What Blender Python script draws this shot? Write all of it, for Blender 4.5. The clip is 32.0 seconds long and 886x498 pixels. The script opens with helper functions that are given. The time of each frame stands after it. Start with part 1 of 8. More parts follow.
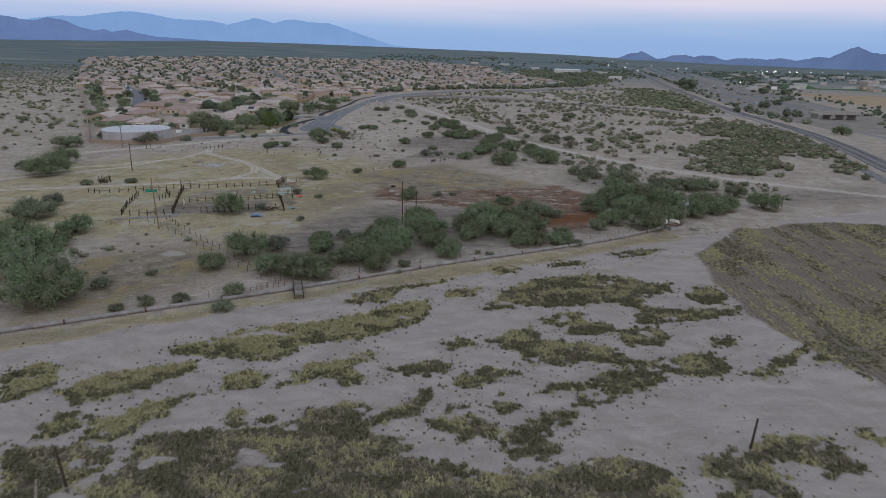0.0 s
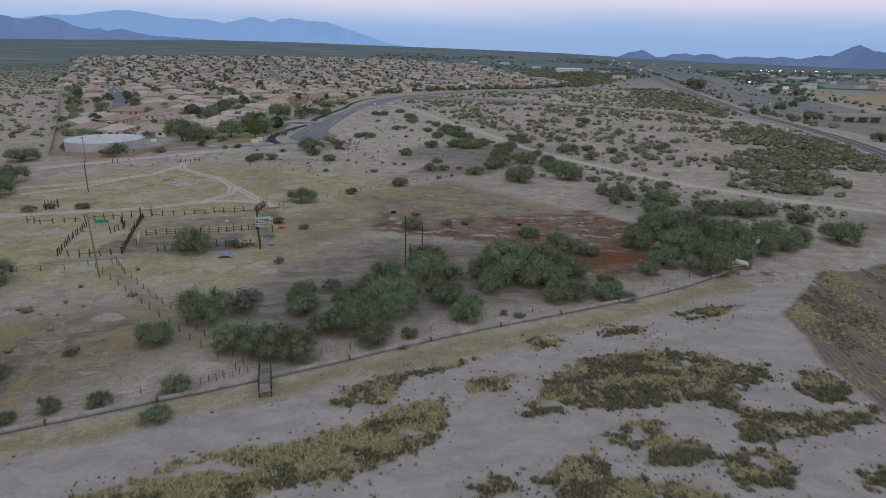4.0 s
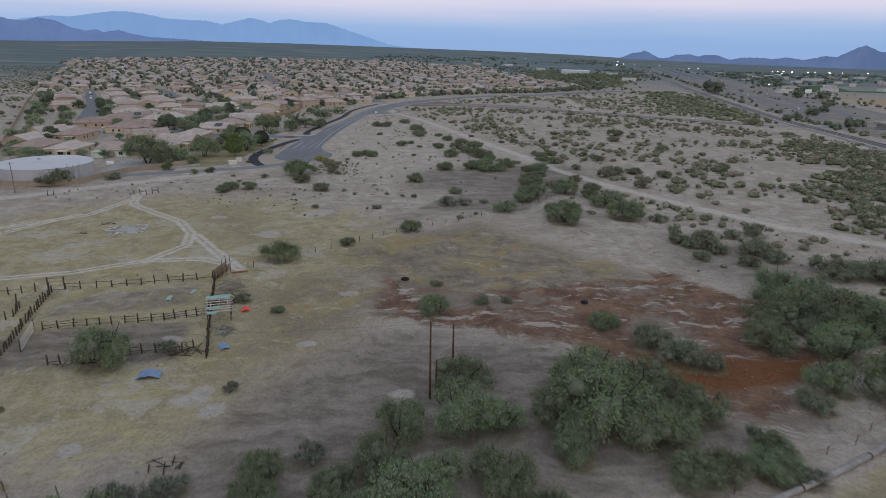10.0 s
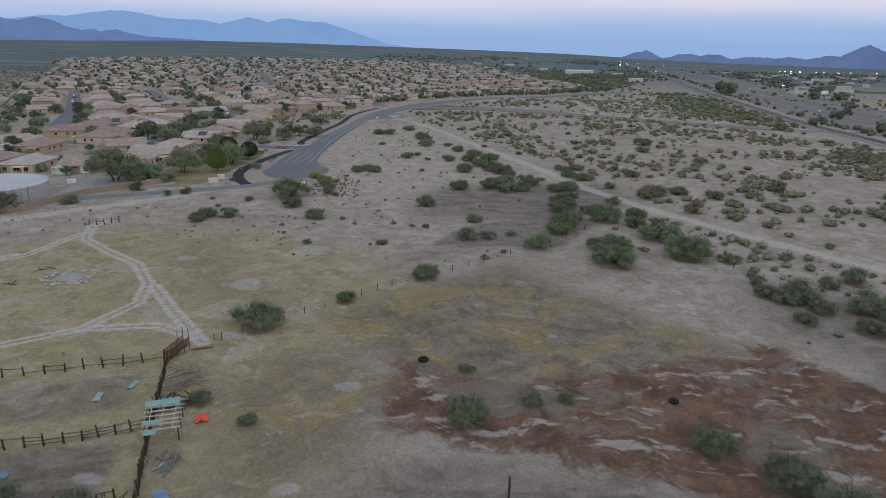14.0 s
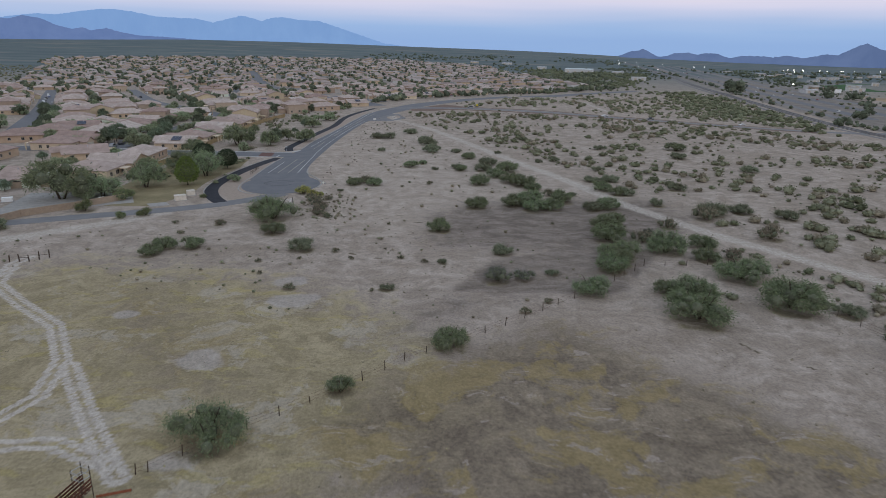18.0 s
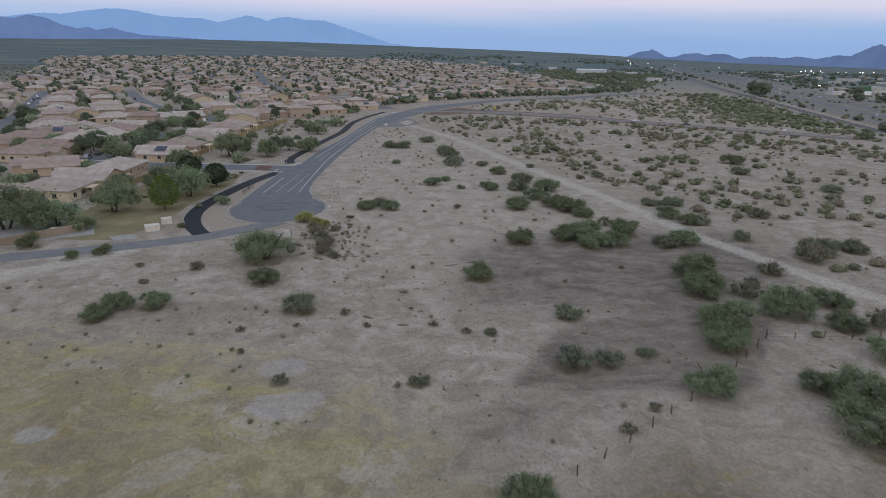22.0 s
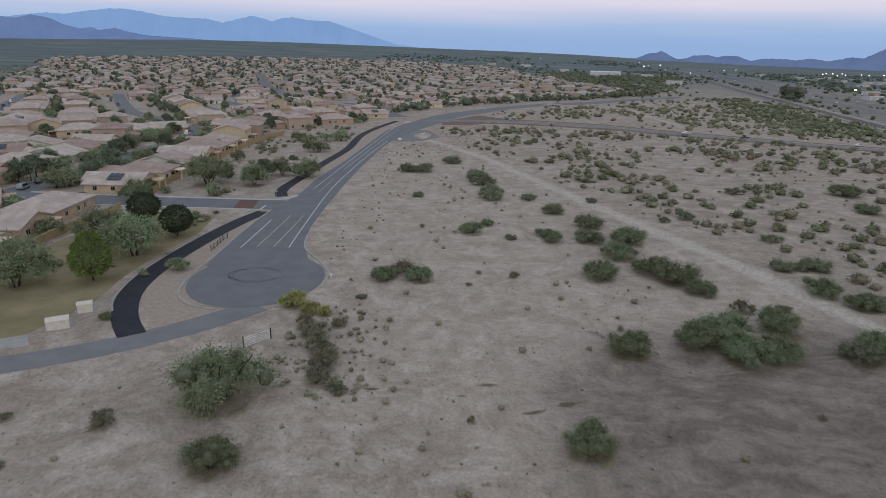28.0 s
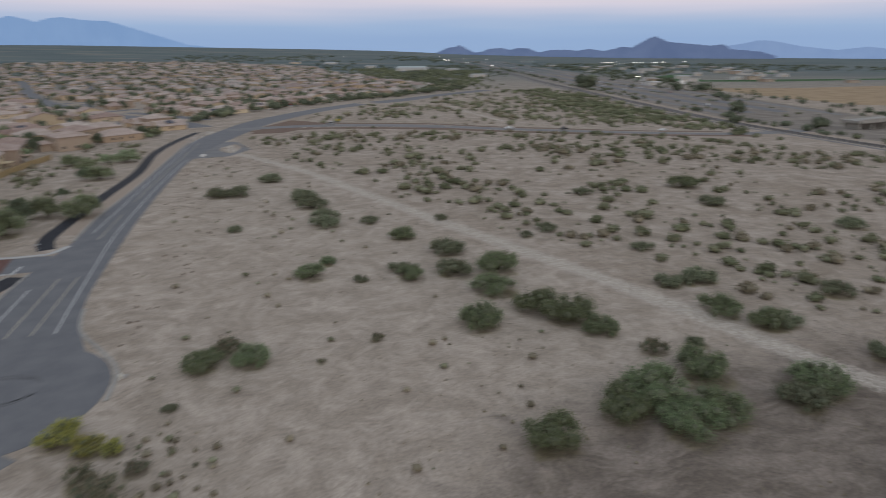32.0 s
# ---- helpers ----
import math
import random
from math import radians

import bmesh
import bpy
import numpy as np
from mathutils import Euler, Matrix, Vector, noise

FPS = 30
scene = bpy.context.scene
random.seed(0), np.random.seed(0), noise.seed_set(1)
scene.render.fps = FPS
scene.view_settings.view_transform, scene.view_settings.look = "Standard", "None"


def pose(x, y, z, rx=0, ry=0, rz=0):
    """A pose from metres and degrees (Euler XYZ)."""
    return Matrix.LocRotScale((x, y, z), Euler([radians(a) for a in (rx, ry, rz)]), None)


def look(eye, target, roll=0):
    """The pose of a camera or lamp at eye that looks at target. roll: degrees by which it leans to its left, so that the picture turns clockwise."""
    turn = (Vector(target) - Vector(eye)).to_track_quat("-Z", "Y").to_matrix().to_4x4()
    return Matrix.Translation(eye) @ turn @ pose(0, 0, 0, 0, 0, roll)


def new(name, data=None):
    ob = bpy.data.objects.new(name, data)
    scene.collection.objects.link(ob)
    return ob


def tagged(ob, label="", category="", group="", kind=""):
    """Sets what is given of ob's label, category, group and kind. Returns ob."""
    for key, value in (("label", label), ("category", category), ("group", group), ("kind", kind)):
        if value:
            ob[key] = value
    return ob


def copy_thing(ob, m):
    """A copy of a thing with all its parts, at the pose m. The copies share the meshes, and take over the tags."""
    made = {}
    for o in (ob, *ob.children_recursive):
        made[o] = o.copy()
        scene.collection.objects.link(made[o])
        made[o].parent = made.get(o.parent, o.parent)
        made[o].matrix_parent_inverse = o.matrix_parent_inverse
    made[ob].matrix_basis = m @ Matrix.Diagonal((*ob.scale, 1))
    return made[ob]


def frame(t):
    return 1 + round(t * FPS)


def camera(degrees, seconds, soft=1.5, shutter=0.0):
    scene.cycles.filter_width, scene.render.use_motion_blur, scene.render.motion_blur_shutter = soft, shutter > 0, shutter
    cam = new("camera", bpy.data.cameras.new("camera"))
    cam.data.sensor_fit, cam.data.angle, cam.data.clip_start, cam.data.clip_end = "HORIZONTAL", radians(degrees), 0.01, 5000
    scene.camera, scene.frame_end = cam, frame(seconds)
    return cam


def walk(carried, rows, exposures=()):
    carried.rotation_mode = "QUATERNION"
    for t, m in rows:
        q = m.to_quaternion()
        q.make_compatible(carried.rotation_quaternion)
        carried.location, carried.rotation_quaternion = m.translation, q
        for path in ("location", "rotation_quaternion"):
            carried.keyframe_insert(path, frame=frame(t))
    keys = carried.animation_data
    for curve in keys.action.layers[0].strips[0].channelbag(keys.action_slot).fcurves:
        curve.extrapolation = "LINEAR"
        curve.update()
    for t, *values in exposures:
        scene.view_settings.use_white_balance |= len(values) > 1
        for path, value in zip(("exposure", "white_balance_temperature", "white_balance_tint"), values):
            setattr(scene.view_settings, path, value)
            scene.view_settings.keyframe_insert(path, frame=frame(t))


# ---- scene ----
# seconds, place, yaw, pitch and roll of the drone
PATH = [
    (0.0, 0.00, 0.00, 46.08, 0.15, -17.48, 1.05),
    (1.0, -0.70, 8.71, 46.10, 0.09, -17.53, 0.98),
    (2.0, -1.51, 17.52, 46.15, 0.03, -17.58, 1.00),
    (3.0, -2.43, 26.54, 46.20, 0.03, -17.58, 0.98),
    (3.5, -2.91, 31.05, 46.21, 0.01, -17.58, 0.99),
    (5.5, -4.95, 48.90, 46.34, -0.00, -17.60, 0.96),
    (6.0, -5.45, 53.32, 46.36, -0.00, -17.57, 0.93),
    (7.0, -6.49, 62.08, 46.34, 0.02, -17.50, 0.93),
    (8.0, -7.53, 70.94, 46.33, 0.04, -17.49, 0.89),
    (9.0, -8.66, 80.03, 46.25, 0.01, -17.50, 0.88),
    (10.0, -9.95, 89.40, 46.20, -0.00, -17.50, 0.92),
    (11.0, -11.27, 98.58, 46.11, -0.06, -17.55, 0.95),
    (12.0, -12.55, 107.56, 46.02, -0.01, -17.53, 0.95),
    (13.0, -13.79, 116.37, 46.07, -0.05, -17.54, 0.90),
    (14.0, -14.99, 125.10, 46.14, -0.07, -17.54, 0.92),
    (15.0, -16.22, 133.99, 46.16, -0.09, -17.62, 0.96),
    (15.5, -16.88, 138.52, 46.09, -0.08, -17.60, 0.92),
    (17.5, -19.57, 158.29, 43.71, -0.35, -17.52, 0.79),
    (18.0, -20.41, 162.82, 43.26, -0.53, -17.59, 0.89),
    (18.5, -21.23, 167.34, 42.84, -0.62, -17.58, 0.84),
    (19.0, -22.03, 171.94, 42.52, -0.58, -17.57, 0.88),
    (19.5, -22.83, 176.58, 42.30, -0.52, -17.63, 0.97),
    (20.0, -23.69, 181.26, 42.17, -0.35, -17.62, 0.94),
    (21.0, -25.37, 190.52, 41.93, -0.22, -17.66, 0.99),
    (22.0, -26.85, 199.72, 41.77, -0.06, -17.57, 0.97),
    (23.0, -28.33, 208.96, 41.66, -0.01, -17.58, 1.09),
    (24.0, -29.89, 218.08, 41.50, 0.07, -17.52, 1.15),
    (25.0, -31.37, 226.96, 41.31, 0.09, -17.55, 1.10),
    (25.5, -32.09, 231.36, 41.23, 0.14, -17.51, 1.11),
    (27.5, -34.93, 249.50, 40.93, 0.29, -17.48, 1.09),
    (28.0, -35.71, 254.13, 40.93, 0.31, -17.48, 1.10),
    (29.0, -37.31, 263.13, 41.05, 0.37, -17.47, 1.09),
    (29.5, -37.98, 267.21, 41.17, 0.60, -17.44, 0.99),
    (30.0, -38.35, 270.67, 41.20, 0.84, -17.37, 0.77),
    (30.5, -38.44, 273.52, 41.06, -2.84, -17.37, 0.50),
    (31.0, -38.26, 276.30, 40.89, -7.40, -17.46, 0.11),
    (31.5, -37.89, 279.40, 40.79, -9.61, -17.64, -0.06),
    (32.0, -37.33, 282.85, 40.79, -15.84, -17.60, -0.19),
]
cam = camera(68.39, 32.0, soft=0.6, shutter=0.85)


def rig(row):
    t, x, y, z, yaw, pitch, roll = row
    yaw, pitch = radians(yaw), radians(pitch)
    ahead = Vector((-math.sin(yaw) * math.cos(pitch), math.cos(yaw) * math.cos(pitch), math.sin(pitch)))
    return t, look((x, y, z), Vector((x, y, z)) + ahead * 100, roll)


walk(cam, [rig(r) for r in PATH], [(0.0, 0.0, 6390, 10), (24.0, 0.0, 6400, 10), (28.0, 0.0, 6580, 10), (30.0, -0.03, 6720, 10), (32.0, -0.07, 6960, 10)])

# ---- dusk: the sun is just under the horizon behind the drone, a blue to rose sky ahead ----
world = bpy.data.worlds.new("dusk")
scene.world = world
world.use_nodes = True
wn, wl = world.node_tree.nodes, world.node_tree.links
wn.clear()
w_out = wn.new("ShaderNodeOutputWorld")
w_bg = wn.new("ShaderNodeBackground")
w_tc = wn.new("ShaderNodeTexCoord")
w_sep = wn.new("ShaderNodeSeparateXYZ")
w_ramp = wn.new("ShaderNodeValToRGB")
w_sky = wn.new("ShaderNodeTexSky")
w_sky.sky_type = "NISHITA"
w_sky.sun_disc = False
w_sky.sun_elevation = radians(1.0)
w_sky.sun_rotation = radians(200)
w_low = wn.new("ShaderNodeMix")
w_low.data_type = "RGBA"
w_low.blend_type = "ADD"
w_low.inputs[0].default_value = 0.004
stops = [(0.0, (0.20, 0.27, 0.40)), (0.47, (0.23, 0.35, 0.56)), (0.508, (0.232, 0.350, 0.575)), (0.517, (0.268, 0.388, 0.600)), (0.525, (0.378, 0.448, 0.618)),
         (0.532, (0.53, 0.53, 0.655)), (0.541, (0.645, 0.585, 0.66)), (0.565, (0.67, 0.615, 0.66)), (0.62, (0.56, 0.58, 0.65)), (0.75, (0.46, 0.53, 0.64)), (1.0, (0.385, 0.47, 0.61))]
els = w_ramp.color_ramp.elements
while len(els) < len(stops):
    els.new(0.5)
for e, (p, c) in zip(els, stops):
    e.position, e.color = p, (*c, 1)
w_map = wn.new("ShaderNodeMath")
w_map.operation = "MULTIPLY_ADD"
w_map.inputs[1].default_value, w_map.inputs[2].default_value = 0.5, 0.5
w_noise = wn.new("ShaderNodeTexNoise")
w_noise.inputs["Scale"].default_value = 3.0
w_scale = wn.new("ShaderNodeMapping")
w_scale.inputs["Scale"].default_value = (1, 1, 14)
w_soft = wn.new("ShaderNodeMath")
w_soft.operation = "MULTIPLY_ADD"
w_soft.inputs[1].default_value = 0.012
wl.new(w_tc.outputs["Generated"], w_sep.inputs[0])
wl.new(w_tc.outputs["Generated"], w_scale.inputs[0])
wl.new(w_scale.outputs[0], w_noise.inputs["Vector"])
wl.new(w_sep.outputs["Z"], w_map.inputs[0])
wl.new(w_noise.outputs["Fac"], w_soft.inputs[0])
wl.new(w_map.outputs[0], w_soft.inputs[2])
wl.new(w_soft.outputs[0], w_ramp.inputs[0])
wl.new(w_ramp.outputs[0], w_low.inputs[6])
wl.new(w_sky.outputs[0], w_low.inputs[7])
wl.new(w_low.outputs[2], w_bg.inputs["Color"])
wl.new(w_bg.outputs[0], w_out.inputs[0])
w_bg.inputs["Strength"].default_value = 1.24

glow = bpy.data.lights.new("dusk_glow", "SUN")
glow.energy, glow.angle, glow.color = 0.6, radians(70), (1.0, 0.92, 0.85)
glow_ob = new("dusk_glow", glow)
glow_ob.matrix_world = look((60, -200, 160), (0, 120, 0))


# ---- materials ----
def node(nt, kind, **ins):
    n = nt.nodes.new(kind)
    for k, v in ins.items():
        n.inputs[k.replace("_", " ")].default_value = v
    return n


def start(name, rough=0.9, spec=0.2):
    m = bpy.data.materials.new(name)
    m.use_nodes = True
    b = m.node_tree.nodes["Principled BSDF"]
    b.inputs["Roughness"].default_value = rough
    b.inputs["Specular IOR Level"].default_value = spec
    return m, m.node_tree, b


def mixed(nt, fac, a, b):
    """A colour between a and b; each may be a socket or a colour."""
    n = nt.nodes.new("ShaderNodeMix")
    n.data_type = "RGBA"
    for s, v in ((n.inputs[0], fac), (n.inputs[6], a), (n.inputs[7], b)):
        if isinstance(v, bpy.types.NodeSocket):
            nt.links.new(v, s)
        elif isinstance(v, (int, float)):
            s.default_value = v
        else:
            s.default_value = (*v, 1)
    return n.outputs[2]


def sums(nt, op, *vals):
    n = nt.nodes.new("ShaderNodeMath")
    n.operation = op
    for s, v in zip(n.inputs, vals):
        if isinstance(v, (int, float)):
            s.default_value = v
        else:
            nt.links.new(v, s)
    return n.outputs[0]


def ranged(nt, v, lo, hi):
    n = nt.nodes.new("ShaderNodeMapRange")
    n.interpolation_type = "SMOOTHSTEP"
    nt.links.new(v, n.inputs[0])
    n.inputs[1].default_value, n.inputs[2].default_value = lo, hi
    return n.outputs[0]


def grain(nt, vec, scale, detail=4.0, rough=0.6):
    n = node(nt, "ShaderNodeTexNoise", Scale=scale, Detail=detail, Roughness=rough)
    nt.links.new(vec, n.inputs["Vector"])
    return n.outputs["Fac"]


def bumped(nt, b, height, strength, dist):
    n = node(nt, "ShaderNodeBump", Strength=strength, Distance=dist)
    nt.links.new(height, n.inputs["Height"])
    nt.links.new(n.outputs[0], b.inputs["Normal"])


def surface(name, dark, light, scale=1.0, rough=0.9, spec=0.2, bump=0.3, metal=0.0, vary=0.0, fine=8.0, where="Object"):
    """A worn surface: two colours mixed by noise at two sizes, with relief; vary: how far pieces differ."""
    m, nt, b = start(name, rough, spec)
    tc = nt.nodes.new("ShaderNodeTexCoord").outputs[where]
    big, small = grain(nt, tc, scale), grain(nt, tc, scale * fine, 3.0)
    f = ranged(nt, sums(nt, "ADD", sums(nt, "MULTIPLY", big, 0.65), sums(nt, "MULTIPLY", small, 0.35)), 0.3, 0.7)
    col = mixed(nt, f, dark, light)
    if vary:
        info = nt.nodes.new("ShaderNodeObjectInfo").outputs["Random"]
        hsv = nt.nodes.new("ShaderNodeHueSaturation")
        nt.links.new(col, hsv.inputs["Color"])
        nt.links.new(sums(nt, "MULTIPLY_ADD", info, vary, 1 - vary / 2), hsv.inputs["Value"])
        nt.links.new(sums(nt, "MULTIPLY_ADD", info, vary * 0.05, 0.5 - vary * 0.025), hsv.inputs["Hue"])
        col = hsv.outputs[0]
    nt.links.new(col, b.inputs["Base Color"])
    b.inputs["Metallic"].default_value = metal
    if bump:
        bumped(nt, b, small, bump, 0.02 / max(scale, 0.1) ** 0.5)
    return m


def foliage(name, dark, light, plants=True):
    """Leaves: colour differs from leaf to leaf, and a little from plant to plant."""
    m, nt, b = start(name, 0.85, 0.04)
    rnd = nt.nodes.new("ShaderNodeNewGeometry").outputs["Random Per Island"]
    obj = nt.nodes.new("ShaderNodeObjectInfo").outputs["Random"]
    if not plants:
        nt.links.new(mixed(nt, rnd, dark, light), b.inputs["Base Color"])
        return m
    hsv = nt.nodes.new("ShaderNodeHueSaturation")
    nt.links.new(mixed(nt, rnd, dark, light), hsv.inputs["Color"])
    nt.links.new(sums(nt, "MULTIPLY_ADD", obj, 0.5, 0.75), hsv.inputs["Value"])
    nt.links.new(sums(nt, "MULTIPLY_ADD", obj, 0.05, 0.475), hsv.inputs["Hue"])
    nt.links.new(hsv.outputs[0], b.inputs["Base Color"])
    return m


def haze_glow_material(name, low, high, glow_part):
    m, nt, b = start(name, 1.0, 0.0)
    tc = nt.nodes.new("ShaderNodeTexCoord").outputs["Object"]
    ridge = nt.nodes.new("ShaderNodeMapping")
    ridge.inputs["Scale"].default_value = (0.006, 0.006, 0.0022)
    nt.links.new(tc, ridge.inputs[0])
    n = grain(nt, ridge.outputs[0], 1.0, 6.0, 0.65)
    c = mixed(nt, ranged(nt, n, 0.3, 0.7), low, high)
    # haze painted as blue emission: the ranges glow over an almost black base
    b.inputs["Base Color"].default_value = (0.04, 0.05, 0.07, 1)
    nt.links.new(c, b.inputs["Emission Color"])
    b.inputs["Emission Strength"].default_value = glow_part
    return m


ASPHALT = surface("asphalt", (0.128, 0.129, 0.137), (0.168, 0.167, 0.172), 0.25, 0.9, 0.2, 0.3, fine=30)
NEW_ASPHALT = surface("new_asphalt", (0.020, 0.021, 0.026), (0.034, 0.034, 0.040), 0.5, 0.85, 0.2, 0.3, fine=30)
OLD_ASPHALT = surface("old_asphalt", (0.150, 0.148, 0.150), (0.205, 0.198, 0.195), 0.2, 0.9, 0.2, 0.3, fine=30)
CONCRETE = surface("concrete", (0.26, 0.245, 0.225), (0.36, 0.34, 0.31), 0.6, 0.9, 0.2, 0.2)
PALE_CONCRETE = surface("pale_concrete", (0.32, 0.31, 0.30), (0.46, 0.45, 0.435), 0.6, 0.9, 0.2, 0.2)
PAINT_WHITE = surface("road_paint", (0.38, 0.38, 0.37), (0.58, 0.58, 0.56), 2.0, 0.8, 0.2, 0.1)
PAINT_YELLOW = surface("yellow_road_paint", (0.33, 0.30, 0.235), (0.45, 0.41, 0.33), 2.0, 0.8, 0.2, 0.1)
RUBBER_MARK = surface("tyre_mark", (0.104, 0.104, 0.110), (0.138, 0.137, 0.140), 1.0, 0.9, 0.1, 0.0)
PAVER = surface("red_paver", (0.10, 0.055, 0.045), (0.17, 0.09, 0.075), 3.0, 0.9, 0.2, 0.3)
GRAVEL = surface("tan_gravel", (0.27, 0.215, 0.170), (0.37, 0.300, 0.245), 1.2, 0.95, 0.1, 0.5, fine=14)
DARK_GRAVEL = surface("red_gravel", (0.13, 0.085, 0.065), (0.21, 0.15, 0.12), 0.8, 0.95, 0.1, 0.5, fine=14)
LAWN = surface("dry_lawn", (0.165, 0.140, 0.075), (0.29, 0.235, 0.140), 0.15, 0.95, 0.1, 0.5, fine=40)
MEDIAN = surface("median_gravel", (0.150, 0.130, 0.112), (0.265, 0.230, 0.196), 0.06, 0.95, 0.1, 0.3, fine=12)
BALLAST = surface("ballast", (0.12, 0.115, 0.115), (0.24, 0.225, 0.215), 0.5, 0.95, 0.1, 0.4, fine=14)
CROP = surface("crop_green", (0.030, 0.075, 0.030), (0.06, 0.12, 0.045), 0.05, 0.95, 0.1, 0.3, fine=30)
STUBBLE = surface("stubble", (0.26, 0.185, 0.115), (0.36, 0.265, 0.17), 0.05, 0.95, 0.1, 0.3, fine=30)
STUCCO = [surface("stucco", a, b, 0.5, 0.92, 0.15, 0.2, vary=0.25) for a, b in (
    ((0.432, 0.324, 0.228), (0.528, 0.402, 0.288)), ((0.528, 0.432, 0.312), (0.648, 0.528, 0.396)), ((0.360, 0.282, 0.216), (0.444, 0.348, 0.270)),
    ((0.528, 0.576, 0.480), (0.624, 0.660, 0.564)), ((0.450, 0.365, 0.250), (0.550, 0.450, 0.315)))]
WHITE_STUCCO = surface("white_stucco", (0.46, 0.45, 0.44), (0.58, 0.57, 0.56), 0.5, 0.9, 0.2, 0.1)
FASCIA = surface("fascia", (0.20, 0.15, 0.115), (0.28, 0.21, 0.16), 1.0)
TRIM = surface("trim_paint", (0.42, 0.36, 0.29), (0.52, 0.45, 0.37), 1.0, 0.7)
DOOR_PAINT = surface("garage_paint", (0.46, 0.40, 0.33), (0.56, 0.50, 0.42), 1.0, 0.6)
DARK_DOOR = surface("door_wood", (0.07, 0.035, 0.02), (0.13, 0.07, 0.045), 2.0, 0.6)
PLASTER_WALL = surface("yard_wall", (0.27, 0.205, 0.15), (0.36, 0.28, 0.21), 0.6, 0.92, 0.15, 0.3)
YELLOW_WALL = surface("ochre_yard_wall", (0.285, 0.208, 0.110), (0.360, 0.270, 0.150), 0.6, 0.92, 0.15, 0.3)
TANK_WHITE = surface("tank_paint", (0.36, 0.335, 0.335), (0.43, 0.405, 0.405), 0.12, 0.5, 0.4, 0.05, fine=5)
TANK_ROOF = surface("tank_roof_paint", (0.34, 0.335, 0.35), (0.41, 0.405, 0.42), 0.12, 0.45, 0.4, 0.05, fine=5)
OLD_WOOD = surface("weathered_wood", (0.040, 0.028, 0.021), (0.095, 0.067, 0.050), 3.0, 0.95, 0.1, 0.5, vary=0.5)
GREY_WOOD = surface("grey_wood", (0.15, 0.125, 0.105), (0.28, 0.245, 0.21), 3.0, 0.95, 0.1, 0.5, vary=0.5)
POLE_WOOD = surface("pole_wood", (0.050, 0.028, 0.018), (0.105, 0.060, 0.040), 2.0, 0.9, 0.15, 0.4)
BROWN_POLE = surface("bleached_pole_wood", (0.17, 0.105, 0.06), (0.26, 0.17, 0.10), 2.0, 0.9, 0.15, 0.4)
RUSTY = surface("rusty_steel", (0.055, 0.022, 0.014), (0.15, 0.065, 0.04), 3.0, 0.85, 0.3, 0.3)
STEEL = surface("galvanised_steel", (0.32, 0.33, 0.34), (0.48, 0.49, 0.50), 2.0, 0.5, 0.5, 0.1, metal=0.6)
RAIL_STEEL = surface("rail_steel", (0.08, 0.07, 0.065), (0.16, 0.14, 0.13), 1.0, 0.5, 0.5, 0.1, metal=0.4)
CREAM_PAINT = surface("cream_paint", (0.50, 0.45, 0.38), (0.64, 0.58, 0.50), 1.5, 0.7, 0.3, 0.1)
WHITE_PAINT = surface("white_paint", (0.66, 0.66, 0.65), (0.80, 0.80, 0.78), 1.0, 0.5, 0.4, 0.05)
GREEN_SHEET = surface("green_sheet_metal", (0.16, 0.27, 0.23), (0.28, 0.40, 0.35), 0.8, 0.6, 0.4, 0.1)
TEAL_SHEET = surface("teal_tarp", (0.01, 0.17, 0.12), (0.03, 0.27, 0.20), 0.8, 0.7, 0.3, 0.1)
BLUE_SHEET = surface("blue_tarp", (0.125, 0.185, 0.285), (0.185, 0.260, 0.375), 1.5, 0.6, 0.3, 0.2)
RED_SHEET = surface("red_plastic", (0.62, 0.05, 0.025), (0.80, 0.09, 0.04), 1.5, 0.5, 0.4, 0.1)
TYRE = surface("tyre_rubber", (0.012, 0.012, 0.013), (0.03, 0.029, 0.028), 2.0, 0.9, 0.2, 0.3)
PIPE = surface("concrete_pipe", (0.20, 0.18, 0.165), (0.34, 0.31, 0.285), 0.5, 0.85, 0.2, 0.2)
BARK = surface("bark", (0.035, 0.026, 0.02), (0.08, 0.06, 0.045), 4.0, 0.95, 0.1, 0.5)
SOLAR = surface("solar_glass", (0.008, 0.012, 0.03), (0.014, 0.02, 0.045), 1.0, 0.25, 0.5, 0.0)
CAR_PAINTS = [surface("car_paint", c, tuple(v * 1.15 for v in c), 0.5, 0.35, 0.5, 0.0) for c in ((0.55, 0.55, 0.55), (0.03, 0.03, 0.035), (0.22, 0.23, 0.24), (0.05, 0.07, 0.14), (0.22, 0.03, 0.03))]
MINT_ROOF = surface("pale_metal_roof", (0.45, 0.52, 0.52), (0.55, 0.62, 0.62), 0.1, 0.5, 0.4, 0.0)
GREEN_BOX = surface("utility_box_paint", (0.05, 0.09, 0.06), (0.08, 0.13, 0.09), 1.0, 0.6)
FIRE_HYDRANT = surface("hydrant_paint", (0.60, 0.58, 0.52), (0.72, 0.70, 0.64), 2.0, 0.5)


def glass_material():
    m, nt, b = start("window_glass", 0.08, 0.5)
    b.inputs["Base Color"].default_value = (0.018, 0.022, 0.026, 1)
    return m


def lamp_material():
    m, nt, b = start("lamp_glow", 0.5, 0.2)
    b.inputs["Emission Color"].default_value = (1.0, 0.93, 0.82, 1)
    b.inputs["Emission Strength"].default_value = 6.0
    return m


